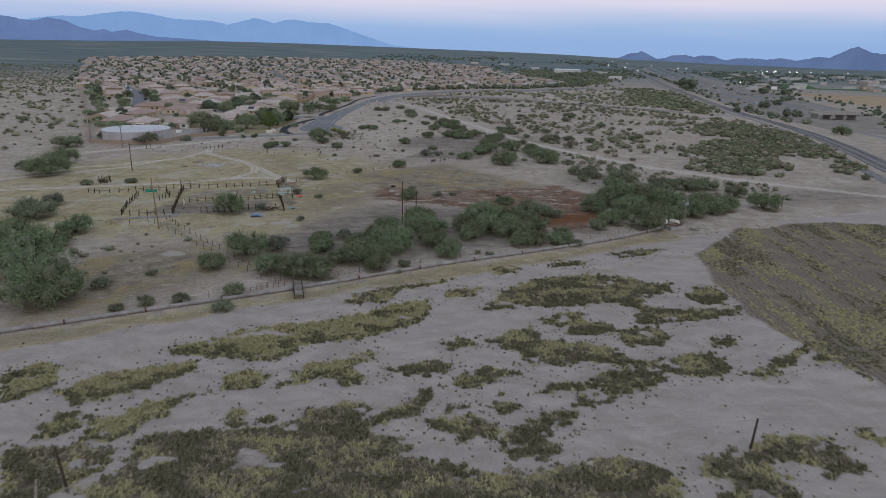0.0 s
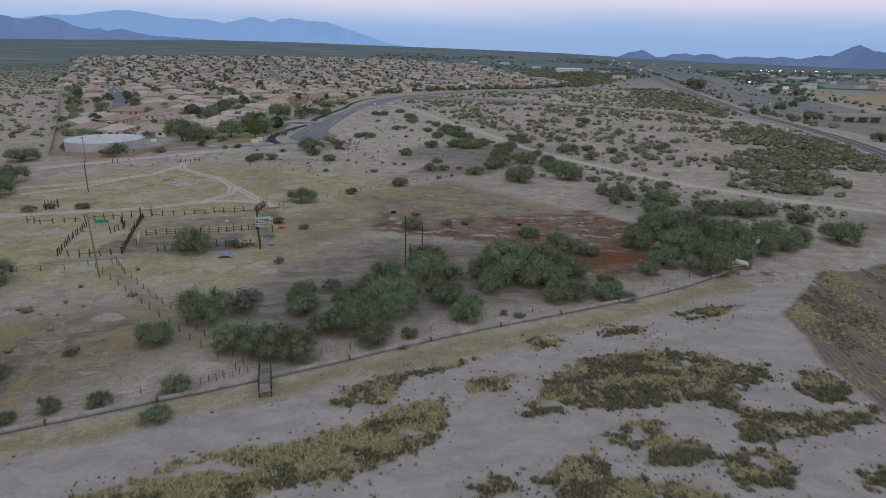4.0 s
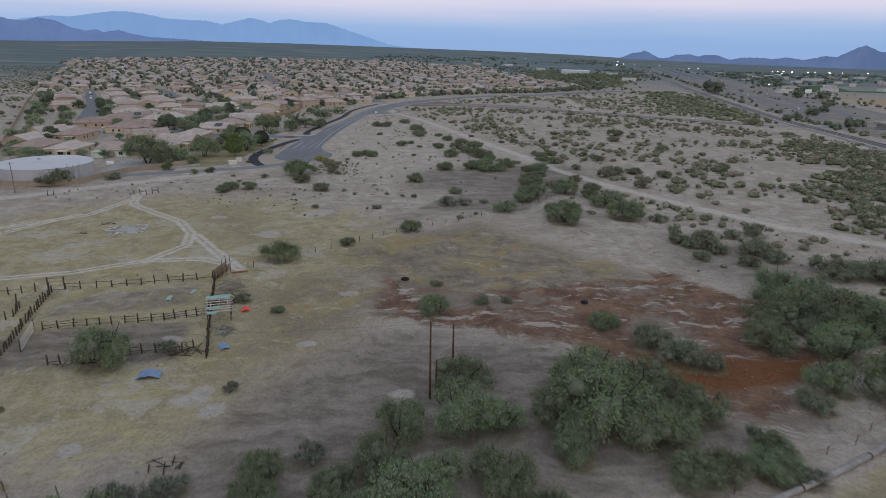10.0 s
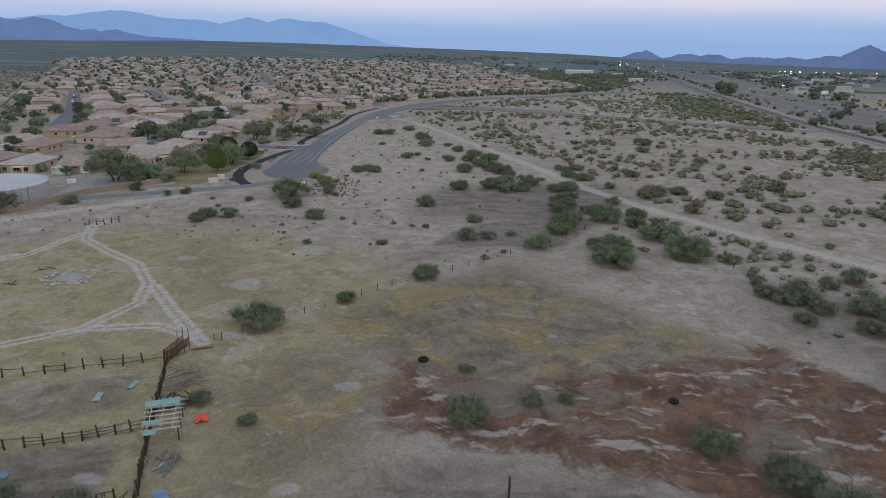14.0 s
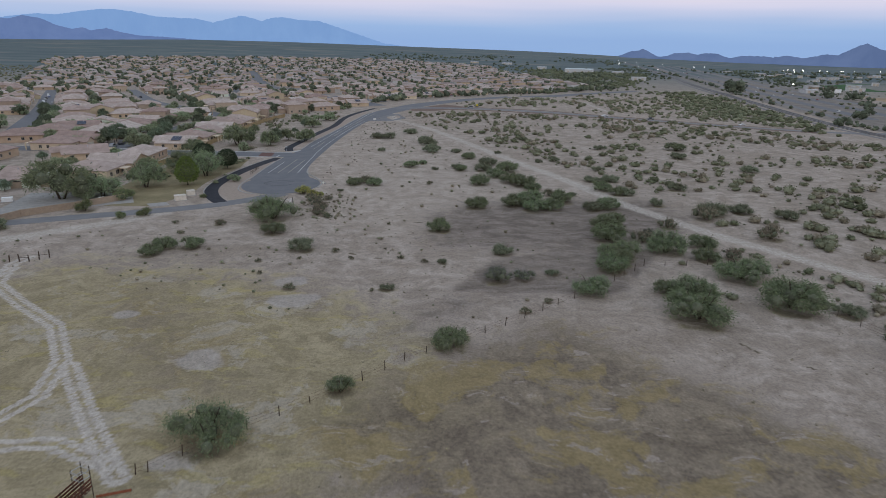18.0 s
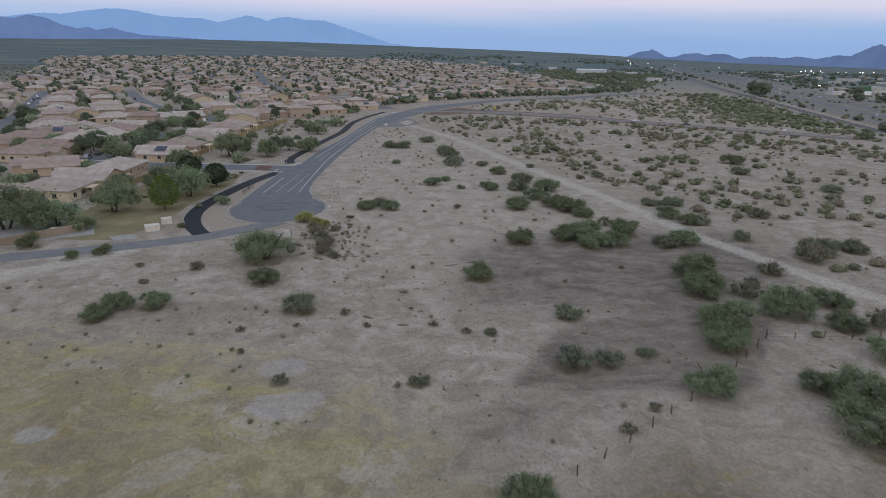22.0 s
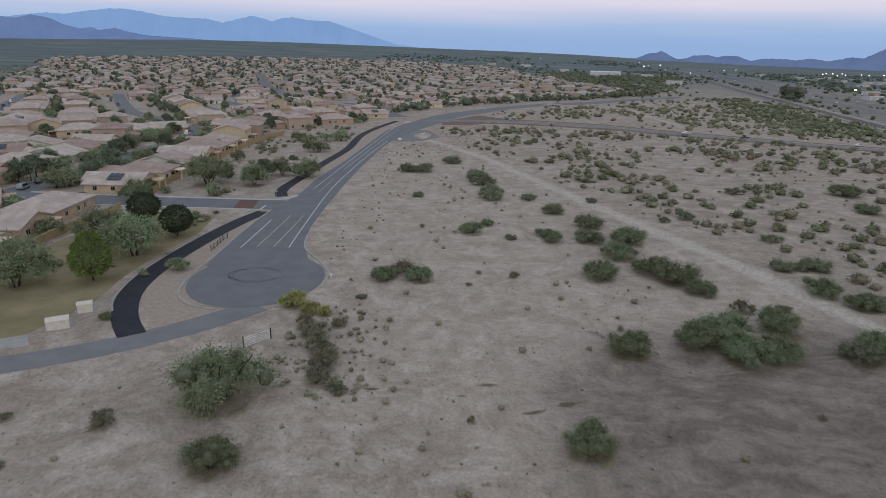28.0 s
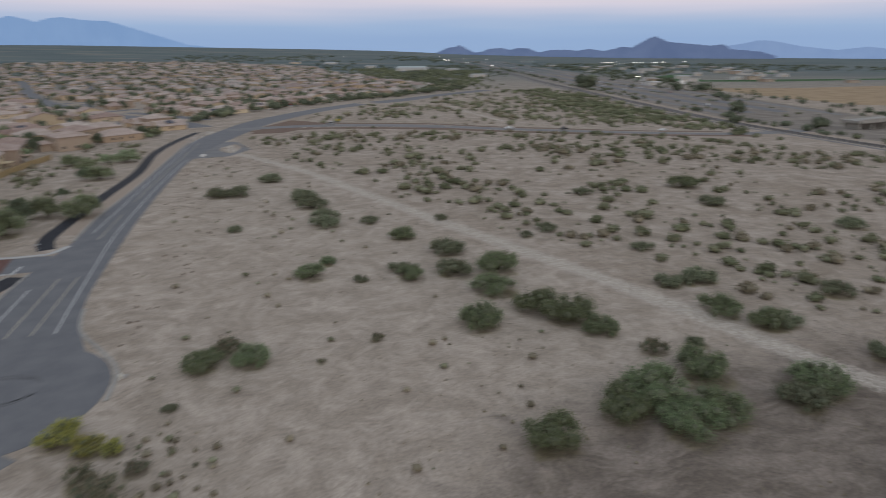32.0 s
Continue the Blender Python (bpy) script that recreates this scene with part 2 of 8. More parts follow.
def tile_roof(name, dark, light, island=False):
    """Rows of clay-coloured concrete tiles; courses run level along the slope."""
    m, nt, b = start(name, 0.9, 0.15)
    tc = nt.nodes.new("ShaderNodeTexCoord").outputs["Object"]
    sep = nt.nodes.new("ShaderNodeSeparateXYZ")
    nt.links.new(tc, sep.inputs[0])
    course = sums(nt, "FRACT", sums(nt, "MULTIPLY", sep.outputs[2], 7.0))
    big, small = grain(nt, tc, 0.35), grain(nt, tc, 5.0, 2.0)
    f = ranged(nt, sums(nt, "ADD", sums(nt, "MULTIPLY", big, 0.5), sums(nt, "MULTIPLY", small, 0.5)), 0.32, 0.68)
    hsv = nt.nodes.new("ShaderNodeHueSaturation")
    info = nt.nodes.new("ShaderNodeNewGeometry").outputs["Random Per Island"] if island else nt.nodes.new("ShaderNodeObjectInfo").outputs["Random"]
    nt.links.new(mixed(nt, f, dark, light), hsv.inputs["Color"])
    nt.links.new(sums(nt, "MULTIPLY_ADD", info, 0.45, 0.82), hsv.inputs["Value"])
    nt.links.new(sums(nt, "MULTIPLY_ADD", info, 0.02, 0.49), hsv.inputs["Hue"])
    nt.links.new(sums(nt, "MULTIPLY_ADD", info, -0.35, 1.1), hsv.inputs["Saturation"])
    nt.links.new(hsv.outputs[0], b.inputs["Base Color"])
    bumped(nt, b, course, 0.35, 0.05)
    return m


GLASS, LAMP = glass_material(), lamp_material()
ROOF_TILE = tile_roof("roof_tile", (0.268, 0.200, 0.166), (0.438, 0.338, 0.288))
FAR_ROOF = tile_roof("far_roof_tile", (0.240, 0.190, 0.165), (0.385, 0.312, 0.275), True)
# crown cores: shade between the leaves, painted as their colour
INNER_SHADE = surface("crown_inner_shade", (0.086, 0.094, 0.060), (0.145, 0.153, 0.102), 6.0, 0.95, 0.1, 0.5)
LEAF = {
    "mesquite": foliage("mesquite_leaf", (0.104, 0.126, 0.066), (0.200, 0.232, 0.130)),
    "creosote": foliage("creosote_leaf", (0.125, 0.136, 0.086), (0.228, 0.243, 0.160)),
    "gray": foliage("grey_leaf", (0.105, 0.108, 0.090), (0.200, 0.203, 0.170)),
    "yellow": foliage("yellow_leaf", (0.160, 0.150, 0.045), (0.400, 0.365, 0.125)),
    "brown": foliage("dry_leaf", (0.135, 0.118, 0.084), (0.310, 0.272, 0.196)),
    "roundtree": foliage("dark_leaf", (0.026, 0.038, 0.022), (0.090, 0.115, 0.068)),
    "shade": foliage("shade_leaf", (0.082, 0.104, 0.068), (0.205, 0.242, 0.165)),
    "garden": foliage("garden_leaf", (0.180, 0.210, 0.124), (0.335, 0.375, 0.238)),
    "ash": foliage("bright_leaf", (0.095, 0.150, 0.042), (0.215, 0.305, 0.095)),
    "paloverde": foliage("paloverde_leaf", (0.140, 0.168, 0.094), (0.262, 0.305, 0.178)),
    "shrub": foliage("shrub_leaf", (0.078, 0.095, 0.045), (0.230, 0.255, 0.125)),
}
WEED = {
    "y": foliage("yellow_weed", (0.225, 0.197, 0.100), (0.345, 0.306, 0.168), False),
    "d": foliage("dark_weed_rim_shade", (0.080, 0.072, 0.042), (0.160, 0.144, 0.086), False),
    "b": foliage("brown_weed", (0.120, 0.100, 0.068), (0.270, 0.228, 0.158), False),
}


# leaves of what grows without number
MASS = {
    "c": foliage("creosote_mass", (0.105, 0.108, 0.066), (0.250, 0.252, 0.166), False),
    "b": foliage("dry_mass", (0.130, 0.113, 0.080), (0.300, 0.262, 0.188), False),
    "m": foliage("mesquite_mass", (0.078, 0.086, 0.050), (0.190, 0.202, 0.124), False),
    # far trees: leaves darkened, the crowns' own shade put into the colour
    "far": foliage("far_tree_shade_mass", (0.062, 0.074, 0.050), (0.150, 0.168, 0.116), False),
    "p": foliage("paloverde_mass", (0.090, 0.102, 0.064), (0.212, 0.230, 0.150), False),
}


# ---- the lie of the land ----
def smooth(a):
    a = np.clip(a, 0, 1)
    return a * a * (3 - 2 * a)


def land(x, y):
    """Height of the ground: level here, falling gently far off to the east, and rising to the mountains in the north-west."""
    q = y + 1.5 * np.maximum(0, x - 60.0)
    z = -18 * smooth((q - 480) / 700.0) - 0.0035 * np.maximum(0, y - 1050.0)
    r, az = np.hypot(x, y), np.degrees(np.arctan2(x, y))
    # rim heights by bearing, shaped to fit the camera's view of the horizon
    rim = np.interp(az, (-40, -28, -20, -12.6, -4.4, 5, 9.7, 14.3, 22.8, 30), (24, 26, 36, 30, 15, -2, -13, -31, -50, -58))
    w = smooth((r - 1500) / 3200.0)
    return z * (1 - w) + rim * w


def land_at(x, y):
    return float(land(np.float64(x), np.float64(y)))


def along(px, py, line):
    """Distance from points to a line of corners."""
    best = np.full(px.shape, 1e9)
    for (ax, ay), (bx, by) in zip(line, line[1:]):
        dx, dy = bx - ax, by - ay
        s = np.clip(((px - ax) * dx + (py - ay) * dy) / (dx * dx + dy * dy), 0, 1)
        best = np.minimum(best, np.hypot(px - ax - s * dx, py - ay - s * dy))
    return best


def inside(px, py, poly):
    hit = np.zeros(np.shape(px), bool)
    for (ax, ay), (bx, by) in zip(poly, poly[1:] + poly[:1]):
        if ay != by:
            hit ^= ((ay > py) != (by > py)) & (px < (bx - ax) * (py - ay) / (by - ay) + ax)
    return hit


def in_zone(px, py, poly, soft):
    """1 inside the outline, falling to 0 over a soft border."""
    d = along(px, py, poly + poly[:1])
    return np.where(inside(px, py, poly), 0.5 + np.minimum(d / soft, 1) / 2, 0.5 - np.minimum(d / soft, 1) / 2)


def spot(px, py, cx, cy, rx, ry):
    return np.clip(1.5 - np.hypot((px - cx) / rx, (py - cy) / ry), 0, 1)


# outlines of the weed mats on the silt, by their prevailing growth
MATS = []
MATS.append(("y", [(-41.7, 89.9), (-42.1, 93.0), (-38.3, 94.7), (-33.9, 98.1), (-29.1, 101.1), (-21.8, 102.9), (-14.5, 107.1), (-8.9, 111.6), (-3.2, 114.0), (-2.3, 109.3), (-3.9, 104.1), (-8.0, 100.4), (-13.2, 96.8), (-18.5, 95.2), (-22.7, 93.9), (-23.3, 90.3), (-25.8, 88.4), (-30.1, 88.7), (-34.7, 89.4)]))
MATS.append(("y", [(-62.9, 82.5), (-60.2, 86.0), (-55.6, 85.4), (-54.0, 80.4), (-54.9, 77.3), (-58.0, 75.0)]))
MATS.append(("y", [(-52.0, 79.0), (-49.4, 83.0), (-44.7, 84.9), (-40.5, 86.9), (-37.1, 87.9), (-36.0, 84.8), (-38.7, 82.4), (-42.0, 79.1), (-44.4, 77.7), (-45.8, 75.9), (-49.5, 75.9)]))
MATS.append(("y", [(-30.6, 79.8), (-31.0, 83.3), (-28.4, 85.6), (-24.5, 83.2), (-25.9, 79.9)]))
MATS.append(("y", [(-22.5, 81.6), (-20.6, 87.8), (-15.6, 88.8), (-10.9, 92.4), (-10.2, 90.0), (-13.7, 87.2), (-10.4, 83.8), (-12.9, 81.3), (-15.6, 83.6), (-18.1, 83.8), (-20.6, 80.6)]))
MATS.append(("y", [(-42.8, 67.5), (-44.8, 71.9), (-41.3, 72.9), (-39.0, 75.8), (-33.8, 79.0), (-34.9, 75.0), (-37.1, 71.5), (-38.9, 66.5)]))
MATS.append(("y", [(-49.0, 67.7), (-49.4, 71.8), (-46.9, 73.8), (-44.3, 70.2), (-45.7, 67.8)]))
MATS.append(("d", [(7.8, 111.0), (10.3, 116.9), (12.8, 120.8), (20.5, 127.7), (31.5, 129.8), (38.4, 128.8), (42.1, 125.3), (46.8, 125.7), (44.9, 121.6), (40.0, 118.4), (37.6, 113.9), (41.3, 112.0), (48.7, 112.2), (55.4, 113.2), (54.4, 110.4), (46.8, 107.3), (41.4, 106.0), (34.0, 104.6), (34.1, 108.5), (36.5, 110.4), (33.4, 113.8), (31.5, 114.9), (22.4, 111.8), (14.2, 112.6), (9.8, 109.6)]))
MATS.append(("d", [(46.5, 118.6), (50.4, 122.8), (54.4, 124.5), (55.2, 119.2), (52.8, 114.7), (48.4, 114.4)]))
MATS.append(("d", [(17.3, 104.7), (21.0, 109.0), (25.1, 109.2), (25.3, 105.5), (29.1, 104.6), (29.3, 101.5), (24.1, 99.2), (20.4, 100.1), (21.5, 103.4)]))
MATS.append(("d", [(29.5, 100.5), (31.7, 103.3), (37.5, 103.2), (37.7, 99.2), (35.9, 96.6), (29.8, 95.9)]))
MATS.append(("d", [(7.0, 96.8), (11.0, 100.1), (15.1, 103.1), (16.4, 98.2), (23.5, 96.5), (27.0, 95.6), (28.6, 91.6), (32.8, 90.9), (34.3, 92.8), (36.7, 92.0), (40.9, 94.1), (43.8, 92.2), (43.4, 88.6), (40.4, 85.8), (36.3, 85.9), (33.4, 87.3), (29.6, 88.9), (21.3, 90.1), (18.5, 88.5), (12.7, 89.7), (10.9, 93.5)]))
MATS.append(("d", [(23.6, 86.6), (27.8, 88.5), (32.5, 87.2), (32.8, 84.7), (28.6, 82.1), (24.1, 80.1), (20.4, 77.3), (17.6, 76.9), (20.1, 79.9), (22.1, 81.9), (17.3, 81.4), (13.6, 80.8), (16.0, 83.6), (20.8, 83.4)]))
MATS.append(("d", [(1.4, 82.4), (3.1, 85.2), (7.4, 88.0), (11.1, 86.7), (7.9, 83.7), (3.8, 81.1)]))
MATS.append(("d", [(-1.9, 72.2), (1.4, 76.5), (4.4, 77.4), (4.0, 74.6), (7.1, 72.1), (8.4, 70.6), (6.2, 69.3), (2.7, 69.3), (0.7, 70.6)]))
MATS.append(("d", [(6.5, 76.5), (8.3, 78.9), (10.3, 76.9), (9.1, 74.6), (7.3, 74.4)]))
MATS.append(("d", [(7.7, 70.6), (11.6, 73.5), (16.3, 76.0), (17.5, 75.1), (16.5, 72.5), (12.6, 70.7), (13.6, 68.0), (14.1, 66.1), (11.2, 65.3), (7.9, 65.4), (7.3, 67.8)]))
MATS.append(("d", [(43.7, 97.8), (49.0, 100.4), (48.8, 97.3), (44.1, 96.5)]))
MATS.append(("d", [(0.6, 95.5), (4.3, 98.1), (5.6, 96.4), (1.5, 93.0)]))
MATS.append(("d", [(-7.7, 86.4), (-2.0, 89.5), (1.5, 88.7), (0.6, 85.9), (-6.8, 84.8)]))
MATS.append(("d", [(-27.1, 70.3), (-27.7, 74.4), (-26.1, 75.3), (-24.1, 71.0)]))
MATS.append(("d", [(-22.7, 71.6), (-22.8, 74.1), (-21.1, 73.7), (-20.9, 71.5)]))
MATS.append(("b", [(-35.0, 61.8), (-36.6, 65.2), (-35.4, 67.6), (-33.3, 69.1), (-26.7, 70.2), (-20.0, 71.4), (-16.4, 75.2), (-13.0, 77.0), (-9.1, 76.2), (-9.5, 73.2), (-4.7, 77.2), (-1.8, 81.3), (-0.8, 79.5), (-3.0, 74.1), (-6.6, 73.3), (-8.5, 70.7), (-4.1, 67.7), (-2.3, 65.0), (0.7, 64.1), (5.8, 62.7), (9.6, 62.3), (14.2, 63.6), (18.6, 65.8), (21.2, 65.8), (24.8, 64.5), (27.2, 61.5), (26.4, 57.0), (-36.8, 55.1), (-38.0, 59.6)]))
MATS.append(("b", [(-51.2, 64.8), (-46.4, 66.6), (-38.2, 65.2), (-37.3, 62.0), (-40.0, 58.8), (-41.5, 55.3), (-45.0, 55.3)]))
MATS.append(("b", [(29.5, 64.0), (33.0, 67.0), (36.4, 67.1), (39.5, 70.2), (44.1, 71.8), (48.4, 70.5), (48.9, 68.1), (47.5, 65.8), (49.8, 65.9), (49.5, 64.5), (43.2, 62.4), (42.1, 62.9), (44.5, 64.7), (39.3, 66.1), (38.5, 64.5), (39.0, 61.5), (39.1, 58.2), (30.0, 57.9), (32.6, 61.2), (30.0, 62.5)]))
MATS.append(("b", [(45.8, 87.1), (48.3, 89.7), (54.2, 93.7), (60.1, 98.1), (60.1, 96.3), (54.6, 91.8), (48.8, 86.5), (47.0, 85.7)]))
MATS.append(("b", [(57.7, 91.9), (59.9, 94.3), (60.9, 92.8), (58.6, 91.1)]))
MATS.append(("b", [(52.0, 71.8), (54.5, 72.4), (55.7, 71.2), (54.5, 69.4)]))
MATS.append(("b", [(10.5, 132.7), (12.7, 133.9), (15.6, 132.8), (14.7, 130.3), (11.1, 129.5)]))
MATS.append(("b", [(21.7, 135.3), (26.1, 139.1), (32.2, 139.0), (30.5, 136.4), (23.8, 134.4)]))
MATS.append(("b", [(39.1, 144.5), (45.2, 148.3), (51.1, 149.3), (48.5, 144.9), (40.6, 141.9)]))
MATS.append(("b", [(-0.0, 118.5), (2.8, 120.4), (6.8, 120.2), (6.0, 117.1), (1.7, 115.3), (-0.2, 115.9)]))
MATS.append(("b", [(-14.5, 118.4), (-9.4, 121.0), (-1.1, 124.6), (1.8, 125.6), (-1.2, 122.6), (-8.0, 119.4), (-10.8, 112.7), (-18.5, 111.4), (-16.7, 115.4)]))


def mat_depth(px, py, kinds="ydb"):
    """How deep inside a weed mat: above a half inside, below it outside."""
    best = np.zeros(np.shape(px))
    for kind, poly in MATS:
        if kind in kinds:
            xs, ys = [q[0] for q in poly], [q[1] for q in poly]
            near = (px > min(xs) - 3) & (px < max(xs) + 3) & (py > min(ys) - 3) & (py < max(ys) + 3)
            best[near] = np.maximum(best[near], in_zone(px[near], py[near], poly, 3.0))
    return best


PLANTS = []

# plants one by one: place, radius
PLANTS.append(("mesquite", [(-62.3, 323.2, 5.9), (-58.9, 309.7, 3.4), (-20.0, 314.0, 3.5), (-9.7, 337.4, 3.9), (-7.2, 368.5, 4.0), (0.6, 340.3, 3.9), (6.1, 335.9, 5.1), (15.2, 346.0, 4.8), (9.1, 361.3, 3.4), (6.5, 367.1, 4.4), (3.4, 372.3, 4.2), (3.9, 391.2, 4.4), (-30.0, 397.0, 3.2), (-26.1, 404.1, 2.3), (-46.9, 365.8, 3.1), (-40.5, 365.3, 3.0), (-12.8, 391.5, 2.8), (-8.6, 416.8, 3.6), (82.3, 444.8, 5.9), (30.4, 362.4, 3.4), (34.2, 356.2, 3.4), (26.3, 338.8, 4.3)]))
PLANTS.append(("creosote", [(-2.2, 404.1, 3.8), (-4.0, 391.8, 4.1), (-49.5, 470.4, 4.7), (-44.2, 470.7, 4.3), (-34.3, 487.9, 4.1), (-43.9, 432.3, 2.4), (-13.2, 431.7, 2.8), (-24.9, 450.4, 5.2), (-23.0, 438.3, 3.7), (-26.1, 462.7, 3.7), (17.8, 410.0, 2.2), (23.9, 413.5, 3.0), (3.7, 429.5, 2.0), (49.5, 444.7, 3.2), (34.2, 375.7, 2.5), (37.1, 394.8, 2.5), (22.1, 336.6, 3.3), (-49.8, 355.8, 1.2), (-21.4, 392.6, 1.9), (19.8, 353.8, 2.1)]))
PLANTS.append(("yellow", [(-60.3, 352.1, 2.6), (-57.2, 349.6, 2.3), (-54.6, 348.6, 1.6)]))
PLANTS.append(("brown", [(-54.4, 340.8, 2.5), (-51.9, 333.8, 2.1), (-51.7, 329.0, 1.9), (-51.7, 344.5, 1.7), (-56.4, 344.5, 2.2), (-49.4, 326.2, 1.6), (-43.6, 369.4, 2.6), (-73.4, 316.5, 1.8), (-84.7, 317.5, 1.2), (-23.1, 367.6, 1.3), (-31.6, 362.8, 0.9), (-46.1, 343.9, 0.5), (8.5, 321.1, 0.8), (-32.4, 319.0, 0.8), (12.8, 353.6, 2.5)]))
PLANTS.append(("roundtree", [(-94.2, 389.5, 4.1), (-105.9, 400.0, 3.9)]))
PLANTS.append(("ash", [(-97.7, 361.3, 4.2)]))
PLANTS.append(("paloverde", [(-97.1, 375.8, 5.2), (-107.6, 385.5, 5.0), (-109.1, 357.7, 5.4), (-79.9, 456.7, 4.5), (-85.5, 367.9, 1.8), (-93.1, 443.8, 5.2), (-106.3, 442.9, 6.2), (-88.6, 459.4, 4.4), (-117.0, 418.8, 4.8), (-86.1, 507.5, 4.5), (-100.5, 537.8, 4.1), (-110.9, 484.4, 3.2)]))
PLANTS.append(("shrub", [(-92.7, 349.0, 1.3), (-87.3, 345.0, 1.5), (-92.6, 409.3, 1.0)]))
PLANTS.append(("mesquite", [(-80.4, 293.0, 2.8), (-79.4, 297.6, 3.3), (-73.8, 298.2, 3.3), (16.0, 290.4, 4.3), (7.9, 274.0, 3.8), (19.3, 307.8, 4.5), (23.0, 319.1, 4.4), (29.9, 299.2, 5.4), (39.8, 302.9, 3.7), (22.1, 274.5, 2.8)]))
PLANTS.append(("creosote", [(-50.1, 298.3, 3.9), (-6.3, 296.4, 2.6), (2.2, 283.6, 1.6), (-19.4, 289.6, 1.4), (-29.5, 274.7, 1.7)]))
PLANTS.append(("gray", [(-8.8, 279.6, 3.1), (-3.6, 280.9, 2.8), (29.7, 312.1, 2.2)]))
PLANTS.append(("brown", [(-32.1, 273.6, 0.8), (-23.0, 290.1, 1.0), (-28.0, 292.6, 1.0), (-47.3, 274.2, 1.5), (-42.4, 296.5, 1.3), (-57.0, 289.5, 1.0), (-38.3, 291.8, 0.8), (-48.9, 291.3, 0.8), (-0.8, 269.1, 1.2), (-5.4, 264.4, 1.3), (-54.7, 282.3, 0.8), (-31.8, 298.7, 0.6), (-74.2, 318.4, 1.4)]))
PLANTS.append(("mesquite", [(-45.9, 226.4, 4.5), (-32.7, 237.8, 2.4), (-18.4, 251.3, 3.5), (23.2, 262.9, 6.4), (41.4, 267.8, 5.7), (18.4, 295.3, 4.8), (-59.9, 177.1, 5.3), (17.9, 192.6, 2.8), (-11.5, 198.3, 3.3)]))
PLANTS.append(("creosote", [(49.0, 230.8, 2.5), (51.0, 240.8, 3.5), (55.0, 236.2, 3.1), (71.2, 252.2, 4.3), (-11.1, 211.8, 1.6), (-2.5, 203.0, 2.2), (2.2, 203.6, 1.8), (-39.2, 197.1, 1.7), (49.8, 264.8, 2.9), (48.1, 243.5, 2.6), (64.1, 249.5, 2.8), (49.9, 250.5, 2.3), (65.8, 231.1, 3.8), (58.4, 226.6, 3.0)]))
PLANTS.append(("gray", [(-52.7, 181.2, 2.3), (-46.9, 201.9, 2.2)]))
PLANTS.append(("mesquite", [(-35.4, 128.9, 4.6), (-30.0, 127.4, 5.0), (-24.8, 125.6, 3.6), (-18.4, 136.5, 5.5), (-12.4, 143.4, 5.6), (-7.2, 161.2, 5.2), (-2.8, 149.3, 5.4), (0.9, 141.0, 3.2), (-23.1, 135.3, 3.3), (11.5, 163.8, 6.7), (16.8, 158.8, 6.0), (18.6, 151.0, 4.0), (27.9, 152.6, 3.5), (53.6, 206.2, 6.9), (53.1, 182.4, 5.7), (54.2, 170.0, 6.8), (66.1, 190.0, 5.8), (74.1, 188.5, 5.9), (78.6, 186.5, 4.9), (-48.8, 129.8, 3.6), (5.9, 154.9, 3.1), (-44.3, 139.3, 4.9), (-29.6, 146.2, 2.8), (-16.4, 152.6, 4.7), (-14.6, 131.4, 3.9)]))
PLANTS.append(("creosote", [(27.1, 180.8, 4.5), (30.2, 178.9, 3.6), (-105.2, 214.1, 2.7), (-39.7, 114.9, 3.2), (-59.8, 125.2, 1.7), (52.7, 192.7, 4.7), (64.1, 201.6, 5.1), (-8.6, 133.7, 2.0), (10.4, 142.3, 1.4), (40.6, 167.4, 3.4)]))
PLANTS.append(("gray", [(-38.6, 143.6, 4.3), (-43.7, 145.8, 3.3), (31.7, 151.2, 2.5)]))
PLANTS.append(("brown", [(-9.5, 129.3, 1.2), (7.5, 143.6, 1.2), (-114.4, 213.3, 2.2), (-66.8, 163.1, 0.8), (-16.4, 133.3, 1.6)]))
PLANTS.append(("mesquite", [(-139.8, 225.1, 9.2), (-146.6, 245.8, 7.5), (-91.4, 154.5, 4.9), (-96.5, 139.2, 7.1), (-83.5, 124.1, 8.3), (-89.4, 142.7, 3.9), (-73.0, 110.1, 8.3), (-102.6, 146.8, 5.5), (-72.6, 115.3, 3.7), (96.8, 194.0, 5.9), (246.3, 410.9, 8.3)]))
PLANTS.append(("creosote", [(-110.0, 167.9, 8.3), (-66.3, 117.8, 3.1), (-39.5, 108.0, 2.8), (-58.2, 106.7, 2.0), (-54.2, 109.6, 2.4), (-48.4, 111.1, 2.0), (-117.6, 209.5, 2.7), (94.8, 209.8, 4.2), (-153.7, 234.7, 4.9), (-166.7, 285.8, 8.6), (-241.7, 374.2, 5.8), (-138.5, 301.0, 7.9), (-123.9, 310.5, 4.4)]))
PLANTS.append(("gray", [(-112.7, 181.7, 4.2)]))
PLANTS.append(("mesquite", [(-29.8, 150.9, 3.0), (-27.7, 142.4, 3.4), (-20.9, 147.7, 3.2), (-17.5, 142.9, 4.0), (-14.9, 159.2, 4.3), (-7.0, 171.7, 4.4), (-11.3, 148.6, 4.6), (-2.4, 160.7, 3.6), (1.6, 144.5, 3.1), (10.7, 172.1, 6.2), (6.0, 163.8, 4.9), (18.4, 170.9, 4.9), (24.3, 164.8, 4.3), (6.8, 158.4, 3.5), (29.0, 156.2, 3.7), (21.9, 152.0, 3.1), (55.4, 199.4, 6.1), (59.2, 193.9, 6.0), (48.3, 195.8, 4.7), (67.2, 196.8, 5.6), (45.5, 172.8, 4.5)]))
